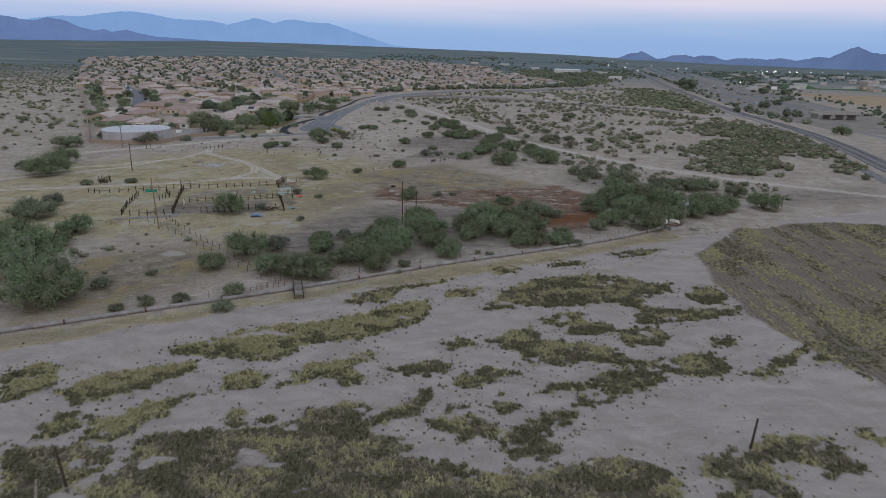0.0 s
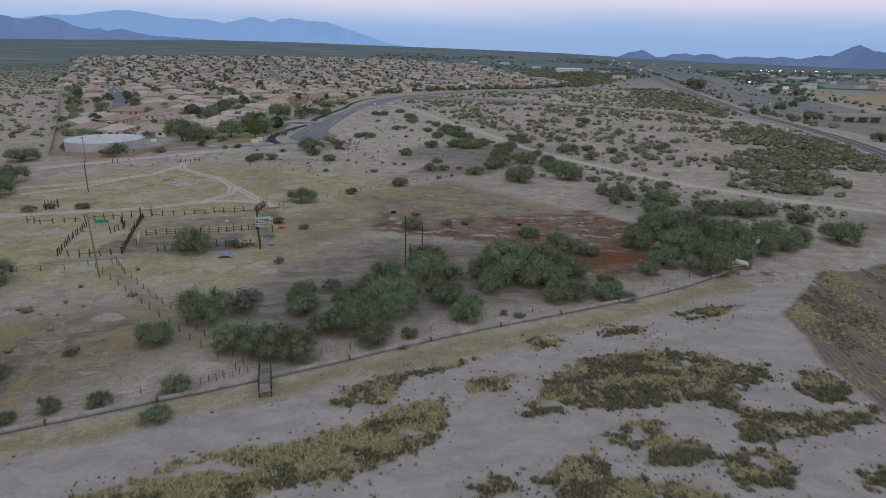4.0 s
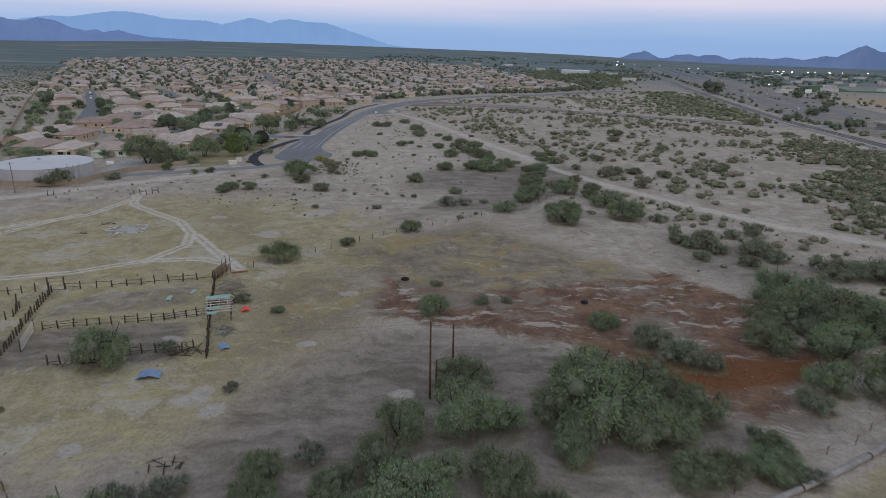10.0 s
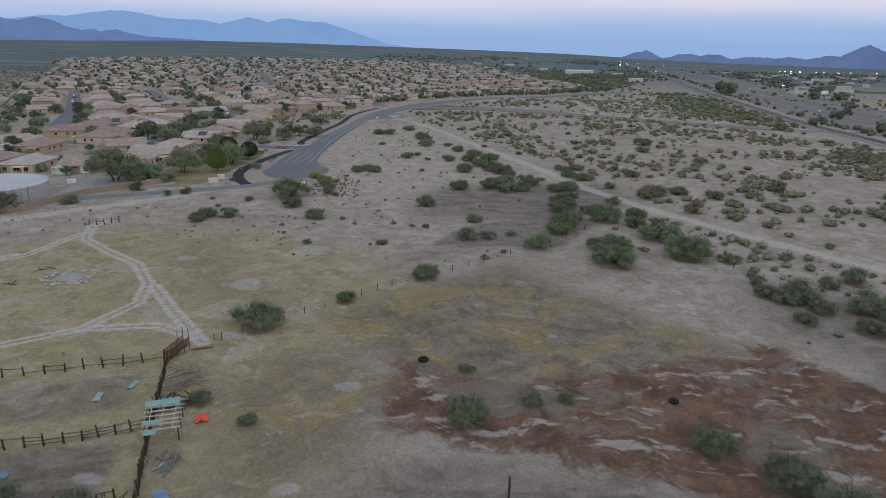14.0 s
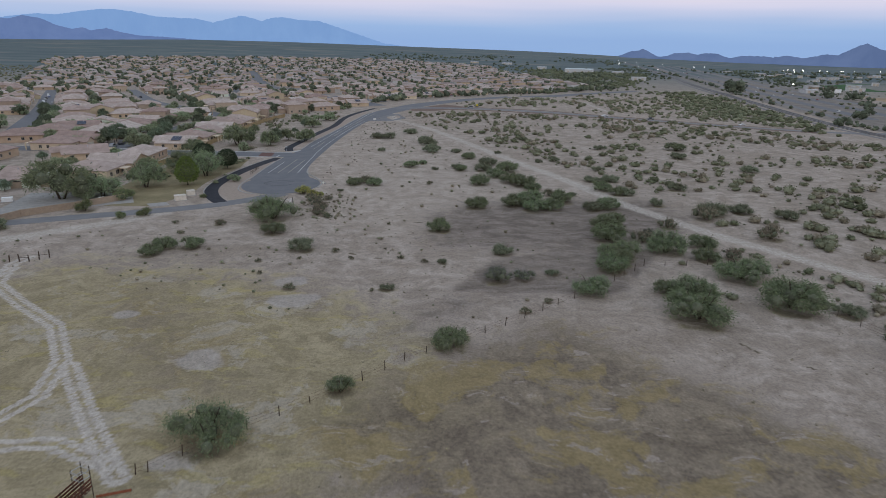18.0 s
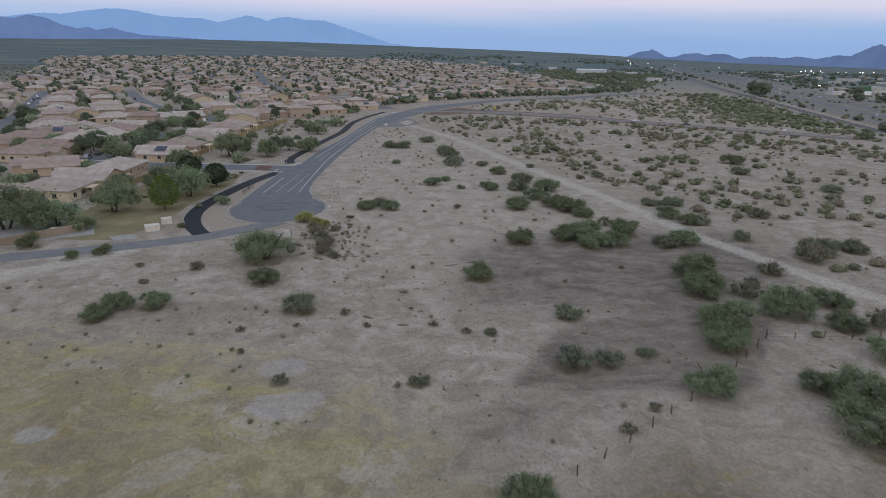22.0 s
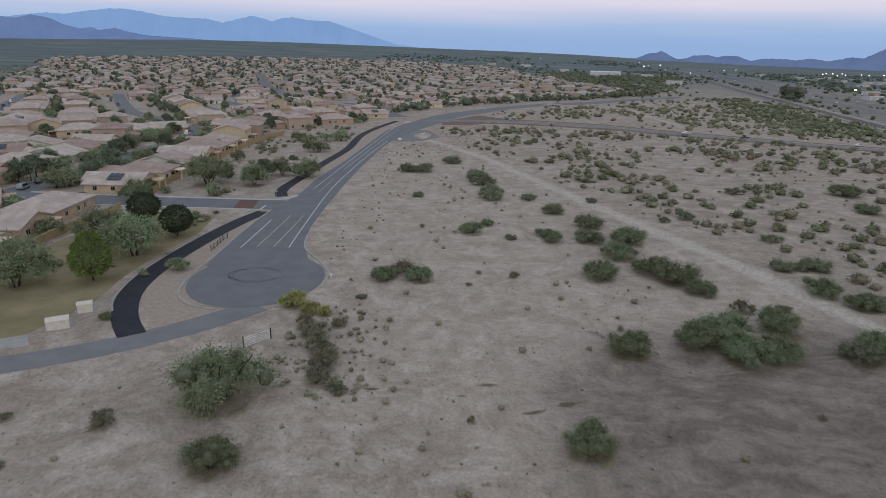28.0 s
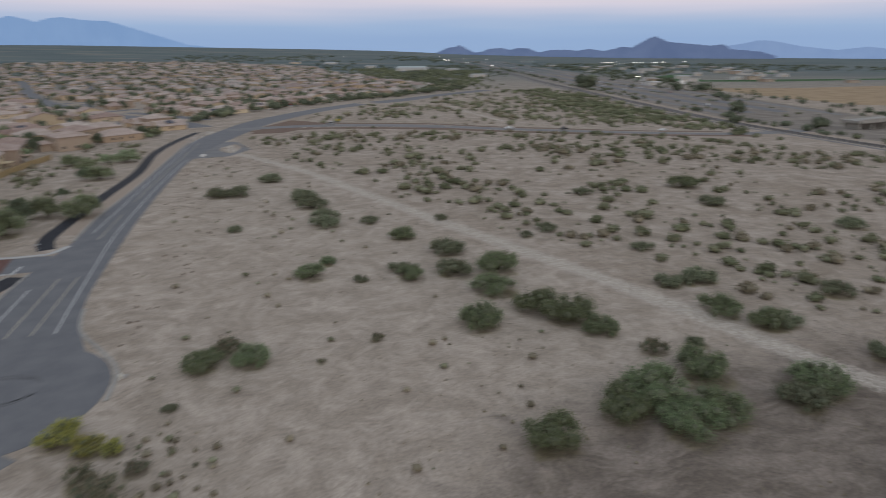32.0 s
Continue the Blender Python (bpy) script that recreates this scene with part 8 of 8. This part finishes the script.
for s in (-0.8, 0.8):
    for y in (-3.4, -1.2, 1.2, 3.4):
        bm = bmesh.new()
        rod(bm, (s, y, -0.3), (s, y, 2.3 if abs(y) > 3 else 2.0), 0.08, n=7)
        part("post", bm, OLD_WOOD, bridge)
    for h in (0.85, 1.9):
        bm = bmesh.new()
        bar(bm, (s, -3.5, h), (s, 3.5, h), 0.08, 0.16)
        part("handrail", bm, OLD_WOOD, bridge)
fence("line of rusty posts beside the footbridge", [(-37, 116.5), (-31.5, 120.2)], 1.1, LOW_POST, 0, seed=21, wires=3, group="field fences")


def pressure_tank(x, y, turn, length, r, mat, label):
    ob = thing("pressure_tank", label, "tank", x, y, turn)
    bm = bmesh.new()
    rod(bm, (-length / 2, 0, r + 0.3), (length / 2, 0, r + 0.3), r, n=18)
    part("barrel", bm, mat, ob, smooth_faces=False)
    for s in (-1, 1):
        bm = bmesh.new()
        rod(bm, (s * length / 2, 0, r + 0.3), (s * (length / 2 + r * 0.45), 0, r + 0.3), r if s > 0 else r, r * 0.55, 18)
        part("end_cap", bm, mat, ob)
        bm = bmesh.new()
        box(bm, s * length * 0.3, 0, 0, 0.25, r * 1.4, r * 0.75)
        part("saddle", bm, CONCRETE, ob)


pressure_tank(58.2, 171.3, 8, 3.6, 0.75, WHITE_PAINT, "white steel pressure tank with dark streaks")
pressure_tank(62.2, 171.6, -50, 2.2, 0.7, CREAM_PAINT, "cream steel tank at the pump site")
pit = thing("pump_pit", "concrete pump pit with low walls and pipes", "pump pit", 61.0, 168.6, 24)
for x, y, w, l in ((-2.2, 0, 0.25, 3.4), (2.2, 0, 0.25, 3.4), (0, -1.7, 4.65, 0.25), (0, 1.7, 4.65, 0.25)):
    bm = bmesh.new()
    box(bm, x, y, -0.1, w, l, 1.0, bevel=0.03)
    part("wall", bm, CONCRETE, pit)
for y in (-0.6, 0.5):
    bm = bmesh.new()
    rod(bm, (-2.2, y, 1.05), (2.2, y + 0.2, 1.05), 0.12, n=8)
    part("pipe", bm, RUSTY, pit)
lumber_pile(67.5, 167.8, 5, 3, 18, "scattered pale planks and pipes on the bank", GREY_WOOD, 9, 0.3)

# ---- water tank and its yard ----
tank = thing("water_tank", "wide low white steel water tank", "water tank", -148, 312.5)
bm = bmesh.new()
bmesh.ops.create_cone(bm, cap_ends=False, segments=72, radius1=15, radius2=15, depth=5.0, matrix=Matrix.Translation((0, 0, 2.5)))
part("shell", bm, TANK_WHITE, tank, smooth_faces=True)
bm = bmesh.new()
bmesh.ops.create_cone(bm, cap_ends=False, segments=72, radius1=15.1, radius2=0.6, depth=0.7, matrix=Matrix.Translation((0, 0, 5.35)))
bmesh.ops.create_circle(bm, cap_ends=True, segments=24, radius=0.6, matrix=Matrix.Translation((0, 0, 5.7)))
part("roof", bm, TANK_ROOF, tank, smooth_faces=True)
for k in range(3):
    bm = bmesh.new()
    bmesh.ops.create_cone(bm, cap_ends=False, segments=72, radius1=15.03, radius2=15.03, depth=0.06, matrix=Matrix.Translation((0, 0, 1.6 * k + 0.9)))
    part("seam", bm, TANK_ROOF, tank)
for a in (-0.35, -0.48):
    bm = bmesh.new()
    rod(bm, (15.4 * math.cos(a), 15.4 * math.sin(a), 0), (15.4 * math.cos(a), 15.4 * math.sin(a), 5.6), 0.13, n=8)
    part("downpipe", bm, STEEL, tank)
bm = bmesh.new()
rod(bm, (-3, 2, 5.4), (-3, 2, 6.0), 0.5, n=12)
part("hatch", bm, STEEL, tank)


def yard_wall(line, label, mat=PLASTER_WALL, tall=1.8):
    ob = thing("yard_wall", label, "wall", line[0][0], line[0][1], group="yard walls")
    for (ax, ay), (bx, by) in zip(line, line[1:]):
        bm = bmesh.new()
        d = math.hypot(bx - ax, by - ay)
        m = pose((ax + bx) / 2 - line[0][0], (ay + by) / 2 - line[0][1], land_at(ax, ay) - land_at(*line[0]), 0, 0, math.degrees(math.atan2(by - ay, bx - ax)))
        box(bm, 0, 0, -0.1, d, 0.25, tall + 0.1, m)
        box(bm, 0, 0, tall, d + 0.1, 0.36, 0.10, m)
        panel = part("wall_panel", bm, mat, ob)
        bm = bmesh.new()
        box(bm, d / 2, 0, -0.1, 0.5, 0.5, tall + 0.25, m, 0.04)
        part("pier", bm, mat, panel)
    return ob


yard_wall([(-163, 297), (-145, 296), (-131, 300.5), (-128, 314), (-125, 322), (-118, 329), (-108, 341)], "tan plastered wall round the tank yard", tall=1.6)
yard_wall([(-163, 297), (-178, 325), (-205, 375), (-235, 430), (-262, 478), (-330, 600), (-420, 765)], "long tan wall at the edge of the estate")
yard_wall([(-108, 341), (-118, 352), (-128, 360), (-150, 352)], "tan plastered wall behind the tank yard", tall=1.8)
yard_wall([(-119.5, 368), (-119.4, 383), (-119, 393.7), (-117.6, 404), (-117.2, 411)], "ochre plastered garden wall above a dry basin", YELLOW_WALL, 1.7)
yard_wall([(-117, 430), (-118.5, 446), (-118.5, 462), (-118.5, 478), (-118, 494), (-117.5, 510), (-116.5, 526), (-114.5, 542), (-112, 556)], "ochre plastered garden wall behind the houses", YELLOW_WALL, 1.7)
yard_wall([(-66, 790), (-30, 850), (20, 925), (80, 1005), (140, 1080)], "long tan wall at the edge of the estate")


def utility_box(x, y, w, l, h, mat, label, turn=20):
    ob = thing("utility_box", label, "utility box", x, y, turn)
    bm = bmesh.new()
    box(bm, 0, 0, 0, w, l, h, bevel=0.08)
    part("cabinet", bm, mat, ob)
    bm = bmesh.new()
    box(bm, 0, 0, h - 0.01, w + 0.12, l + 0.12, 0.09, bevel=0.03)
    part("lid", bm, mat, ob)
    bm = bmesh.new()
    box(bm, 0, 0, -0.1, w + 0.5, l + 0.5, 0.15)
    part("plinth", bm, CONCRETE, ob)


utility_box(-92.6, 341.6, 3.0, 2.0, 1.4, CREAM_PAINT, "cream irrigation cabinet on a concrete plinth", 30)
utility_box(-91.9, 347.8, 2.2, 1.6, 1.4, CREAM_PAINT, "cream irrigation cabinet between shrubs", 30)
utility_box(-112.5, 337.5, 1.2, 1.2, 1.4, CREAM_PAINT, "small cream cabinet beside the yard wall", 30)
utility_box(-138.0, 337.2, 2.6, 1.4, 1.1, WHITE_PAINT, "white pump skid in the tank yard", 25)


def road_sign(x, y, h, mat, label, w=0.6, t=0.6, turn=0):
    ob = thing("road_sign", label, "sign", x, y, turn)
    bm = bmesh.new()
    rod(bm, (0, 0, -0.2), (0, 0, h), 0.04, n=6)
    part("pole", bm, STEEL, ob)
    bm = bmesh.new()
    box(bm, 0, -0.06, h - t, w, 0.05, t, bevel=0.01)
    part("plate", bm, mat, ob)


road_sign(-56.9, 538.8, 1.9, WHITE_PAINT, "white marker board at the edge of the road", 1.4, 0.9)
road_sign(-98.5, 429.3, 2.0, WHITE_PAINT, "white sign beside the side street", 0.8, 1.0)
road_sign(-81.7, 425.6, 2.4, STEEL, "grey street sign at the corner", 0.9, 0.3)
road_sign(-26, 792, 2.2, WHITE_PAINT, "white sign beside the far road", 1.2, 1.0)
road_sign(8, 660, 2.5, surface("sign_yellow", (0.5, 0.38, 0.03), (0.6, 0.46, 0.05), 1.0), "yellow sign at the road junction", 1.2, 1.2)
hyd = thing("fire_hydrant", "pale fire hydrant at the edge of the turning circle", "hydrant", -56.6, 365.4)
bm = bmesh.new()
rod(bm, (0, 0, 0), (0, 0, 0.7), 0.16, n=10)
rod(bm, (0, 0, 0.7), (0, 0, 0.9), 0.17, 0.06, 10)
part("barrel", bm, FIRE_HYDRANT, hyd)
bm = bmesh.new()
rod(bm, (-0.3, 0, 0.5), (0.3, 0, 0.5), 0.08, n=8)
part("nozzle", bm, FIRE_HYDRANT, hyd)
bm = bmesh.new()
box(bm, 0.5, 0.2, 0, 0.5, 0.4, 0.45, bevel=0.05)
part("valve_box", bm, PALE_CONCRETE, hyd)


# ---- vehicles ----
def car_model(paint, kind):
    """A parked car about 4.6 m long with its nose to +y."""
    ob = new("car")
    tall = {"saloon": 1.42, "suv": 1.75, "pickup": 1.8, "van": 2.1}[kind]
    side = [(-2.25, 0.35), (-2.3, 0.85), (-1.2 if kind != "pickup" else -0.4, 0.95), (-0.75 if kind == "saloon" else -2.0 if kind in ("suv", "van") else -0.3, tall),
            (0.5, tall), (1.15, 0.98), (2.2, 0.80), (2.3, 0.35)]
    if kind in ("suv", "van"):
        side[2] = (-2.25, 1.0)
    bm = bmesh.new()
    a = [bm.verts.new((-0.9 if z < 1.0 else -0.72, y, z)) for y, z in side]
    b = [bm.verts.new((0.9 if z < 1.0 else 0.72, y, z)) for y, z in side]
    bm.faces.new(a), bm.faces.new(b[::-1])
    for i in range(8):
        bm.faces.new((a[i], b[i], b[(i + 1) % 8], a[(i + 1) % 8]))
    bmesh.ops.recalc_face_normals(bm, faces=bm.faces)
    bmesh.ops.bevel(bm, geom=bm.edges[:], offset=0.05, segments=1, affect="EDGES")
    part("body", bm, paint, ob)
    bm = bmesh.new()
    low = 1.02
    y0, y1 = side[3][0] + 0.1, 0.55
    for s in (-1, 1):
        q = [bm.verts.new((s * 0.915, y0 - 0.25 if kind == "saloon" else y0, low)), bm.verts.new((s * 0.915, y1 + 0.45, low)), bm.verts.new((s * 0.755, y1 - 0.1, tall - 0.12)), bm.verts.new((s * 0.755, y0 + 0.1, tall - 0.12))]
        p = [bm.verts.new(v.co - Vector((s * 0.1, 0, 0))) for v in q]
        bm.faces.new(q), bm.faces.new(p[::-1])
        for i in range(4):
            bm.faces.new((q[i], p[i], p[(i + 1) % 4], q[(i + 1) % 4]))
    box(bm, 0, 0.86, 1.0, 1.3, 0.06, tall - 1.12, pose(0, 0.0, 0))
    bmesh.ops.recalc_face_normals(bm, faces=bm.faces)
    part("window_glass", bm, GLASS, ob)
    for x in (-0.82, 0.82):
        for y in (-1.4, 1.4):
            bm = bmesh.new()
            rod(bm, (x - 0.1, y, 0.33), (x + 0.1, y, 0.33), 0.33, n=14)
            wheel = part("wheel", bm, TYRE, ob)
            bm = bmesh.new()
            rod(bm, (x * 1.0 - 0.11, y, 0.33), (x * 1.0 + 0.11, y, 0.33), 0.19, n=10)
            part("rim", bm, STEEL, wheel)
    return tagged(ob, {"saloon": "parked saloon car on grey asphalt", "suv": "dark sport utility car on grey asphalt", "pickup": "pickup truck on grey asphalt", "van": "white delivery van on grey asphalt"}[kind], "car", group="cars")


CARS = [car_model(CAR_PAINTS[0], "saloon"), car_model(CAR_PAINTS[1], "suv"), car_model(CAR_PAINTS[2], "suv"), car_model(CAR_PAINTS[1], "pickup"), car_model(CAR_PAINTS[0], "van"), car_model(CAR_PAINTS[3], "saloon"), car_model(CAR_PAINTS[4], "saloon")]
CAR_SPOTS = [(90.4, 604.7, -80, 0), (120.9, 603, 95, 3), (184.5, 607, -80, 0), (2.7, 652, 80, 2), (-154.4, 432, 8, 2), (-154.6, 440.4, 8, 1), (-153.9, 549.8, 10, 4), (-160, 566, 35, 2), (-298.9, 802, 28, 4), (-304, 812, 28, 0),
             (-318, 846, 28, 4), (-312, 830, 28, 3), (-330, 690, 28, 1), (-318, 668, 28, 2), (-306, 645, 28, 0), (-352, 731, 28, 4), (-340, 712, 28, 5), (-237, 522, 20, 1), (-142, 421.5, 90, 5), (-157, 402, 5, 0),
             (-150, 384, 88, 2), (-262, 575, 28, 6), (-272, 590, 28, 1), (-290, 628, 28, 2), (-146, 470, 4, 0), (-146, 498, 2, 5), (-240, 668, 28, 1), (-270, 722, 28, 3)]
rnd = random.Random(4)
for run in ROWS[:14]:
    # cars parked along the rows
    (ax, ay), (bx, by) = run[1], run[2]
    l = math.hypot(bx - ax, by - ay)
    CAR_SPOTS.append((ax + 3.2 * (by - ay) / l, ay - 3.2 * (bx - ax) / l, 28.8, rnd.randrange(7)))
for s in range(34):
    t = rnd.uniform(0.18, 0.95)
    k = rnd.choice((-35, -30, -2, 3))
    pts = offset(curved(HWY_NEAR, 30), k)
    i = int(t * (len(pts) - 2))
    (ax, ay), (bx, by) = pts[i], pts[i + 1]
    CAR_SPOTS.append((ax, ay, math.degrees(math.atan2(by - ay, bx - ax)) - 90 + (180 if k < -10 else 0), rnd.randrange(7)))
for x, y, turn, n in CAR_SPOTS:
    copy_thing(CARS[n], pose(x, y, land_at(x, y) + 0.04, 0, 0, turn))
for m in CARS:
    for c in m.children_recursive:
        bpy.data.objects.remove(c)
    bpy.data.objects.remove(m)


# ---- far works and lights ----
def works_hall(x, y, w, l, h, turn, wall_mat, roof_mat, label):
    ob = thing("warehouse", label, "warehouse", x, y, turn, group="far works")
    bm = bmesh.new()
    box(bm, 0, 0, -1, w, l, h + 1)
    part("wall", bm, wall_mat, ob)
    bm = bmesh.new()
    gable(bm, -w / 2, w / 2, -l / 2, l / 2, h, l * 0.04, 0.4, "x")
    part("roof", bm, roof_mat, ob)
    for k in range(max(2, int(w / 14))):
        bm = bmesh.new()
        box(bm, -w / 2 + (k + 0.5) * w / max(2, int(w / 14)), -l / 2 - 0.05, 0, 4.0, 0.2, min(4.2, h * 0.7))
        part("loading_door", bm, TRIM, ob)


works_hall(312, 1765, 64, 36, 8, -20, WHITE_STUCCO, MINT_ROOF, "large pale warehouse with a mint metal roof")
works_hall(392, 1720, 26, 16, 5, -15, WHITE_STUCCO, TANK_ROOF, "white works hall with a pale roof")
works_hall(352, 1420, 26, 16, 6, -10, WHITE_STUCCO, TANK_ROOF, "small white hall beside the railway")
works_hall(250, 1950, 24, 16, 6, -10, WHITE_STUCCO, TANK_ROOF, "long white hall among far trees")
works_hall(188, 2260, 30, 18, 5, 5, WHITE_STUCCO, TANK_ROOF, "long white hall near the horizon")
works_hall(90, 2310, 24, 16, 5, 5, STUCCO[1], TANK_ROOF, "long tan hall near the horizon")
rnd = random.Random(9)
for k in range(64):
    t = rnd.random()
    x, y = 430 + 260 * t + rnd.uniform(60, 420), 950 + 900 * t + rnd.uniform(-60, 160)
    if 530 < x < 800 and 980 < y < 1400 and rnd.random() < 0.75:
        continue
    works_hall(x, y, rnd.uniform(10, 26), rnd.uniform(8, 16), rnd.uniform(3.5, 6), rnd.uniform(-30, 30), rnd.choice((WHITE_STUCCO, WHITE_STUCCO, STUCCO[2], CONCRETE)), rnd.choice((TANK_ROOF, CONCRETE, CONCRETE)), "low works building beyond the motorway")
rnd = random.Random(15)
heap = ([], [])
for k in range(1100):
    x, y = rnd.uniform(430, 1500), rnd.uniform(800, 2300)
    if x < 400 + (y - 800) * 0.28 or inside(np.array([x]), np.array([y]), [(480, 720), (780, 690), (1100, 760), (1260, 1410), (920, 1420), (720, 1400), (550, 1270), (520, 1040)])[0]:
        continue
    r = rnd.uniform(2.5, 6.0)
    for j in range(3):
        s = r * rnd.uniform(0.5, 0.8)
        puff(rnd, *heap, x + rnd.gauss(0, r * 0.4), y + rnd.gauss(0, r * 0.4), land_at(x, y), s, s * rnd.uniform(1.2, 1.8), 8)
for k in range(900):
    x, y = rnd.uniform(-300, 760), rnd.uniform(1850, 3300)
    if noise.noise((x * 0.004, y * 0.002, 5.0)) < rnd.uniform(-0.3, 0.3) or along(np.array([x]), np.array([y]), HWY_NEAR)[0] < 40 or along(np.array([x]), np.array([y]), RAIL)[0] < 25:
        continue
    r = rnd.uniform(3.5, 7.0)
    for j in range(2):
        s = r * rnd.uniform(0.6, 0.9)
        puff(rnd, *heap, x + rnd.gauss(0, r * 0.5), y + rnd.gauss(0, r * 0.5), land_at(x, y), s, s * rnd.uniform(1.0, 1.5), 5)
for x, y, r in ((384, 1078, 15), (560, 1150, 7), (300, 690, 5), (475, 1010, 8), (500, 990, 9), (360, 760, 7), (395, 800, 6), (330, 640, 7), (345, 655, 6)):
    for j in range(9):
        s = r * rnd.uniform(0.4, 0.6)
        a = rnd.uniform(0, 6.283)
        puff(rnd, *heap, x + r * 0.5 * math.cos(a), y + r * 0.5 * math.sin(a), land_at(x, y) + rnd.uniform(0, 0.5) * r, s, s * 1.6, 40)
for line, many, spread in (([(300, 600), (340, 780), (380, 1040), (430, 1270), (560, 1950)], 70, 4), ([(470, 900), (545, 1130), (640, 1450), (760, 1900)], 200, 22), ([(395, 560), (450, 700), (500, 860)], 40, 10), ([(345, 640), (372, 760), (398, 900), (432, 1060)], 45, 5), ([(360, 1450), (430, 1700), (520, 2100)], 160, 40)):
    c = curved(line, 8.0)
    for k in range(many):
        x, y = rnd.choice(c)
        x, y, r = x + rnd.gauss(0, spread), y + rnd.gauss(0, spread), rnd.uniform(1.8, 5.0)
        if along(np.array([x]), np.array([y]), HWY_NEAR)[0] < 12 or along(np.array([x]), np.array([y]), RAIL)[0] < 9:
            continue
        for j in range(3):
            s = r * rnd.uniform(0.5, 0.8)
            puff(rnd, *heap, x + rnd.gauss(0, r * 0.4), y + rnd.gauss(0, r * 0.4), land_at(x, y), s, s * rnd.uniform(1.2, 1.8), 8)
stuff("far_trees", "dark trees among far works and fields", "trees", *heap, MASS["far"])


def lamp_post(x, y, h, r):
    ob = thing("lamp_post", "tall lamp post with a bright white lamp", "lamp post", x, y, group="far lamps")
    bm = bmesh.new()
    rod(bm, (0, 0, 0), (0, 0, h), 0.12, n=6)
    part("pole", bm, STEEL, ob)
    bm = bmesh.new()
    bmesh.ops.create_icosphere(bm, subdivisions=1, radius=r, matrix=Matrix.Translation((0, 0, h)) @ Matrix.Diagonal((1.5, 1.0, 0.5, 1)))
    part("lamp", bm, LAMP, ob)


for x, y in ((881, 1907), (902, 1917), (867, 1804), (943, 1870), (965, 1875), (985, 1840), (486, 1121), (933, 1932), (470, 1679), (1010, 1890), (840, 1850), (1050, 1900), (660, 2500), (700, 2900), (560, 2350), (520, 2200), (720, 2050), (1150, 1950), (790, 1700)):
    lamp_post(x, y, 12, 1.1)
for k in range(5):
    lamp_post(rnd.uniform(300, 760), rnd.uniform(2000, 3600), 9, 0.9)
sign = thing("billboard", "white billboard on two posts beside the motorway", "billboard", 509, 1049, 20)
bm = bmesh.new()
box(bm, 0, 0, 5, 12, 0.6, 4.5)
part("panel", bm, WHITE_PAINT, sign)
for s in (-4, 4):
    bm = bmesh.new()
    rod(bm, (s, 0, -0.5), (s, 0, 5), 0.3, n=8)
    part("post", bm, STEEL, sign)
bridge = thing("overpass", "low concrete motorway overpass", "bridge", 372, 640, 10)
bm = bmesh.new()
box(bm, 0, 0, 5.5, 46, 14, 1.6)
part("deck", bm, CONCRETE, bridge)
for s in (-20, -7, 7, 20):
    bm = bmesh.new()
    box(bm, s, 0, -1, 1.4, 11, 6.6)
    part("pier", bm, CONCRETE, bridge)
for s in (-6.8, 6.8):
    bm = bmesh.new()
    box(bm, 0, s, 7.1, 46, 0.3, 1.0)
    part("parapet", bm, CONCRETE, bridge)
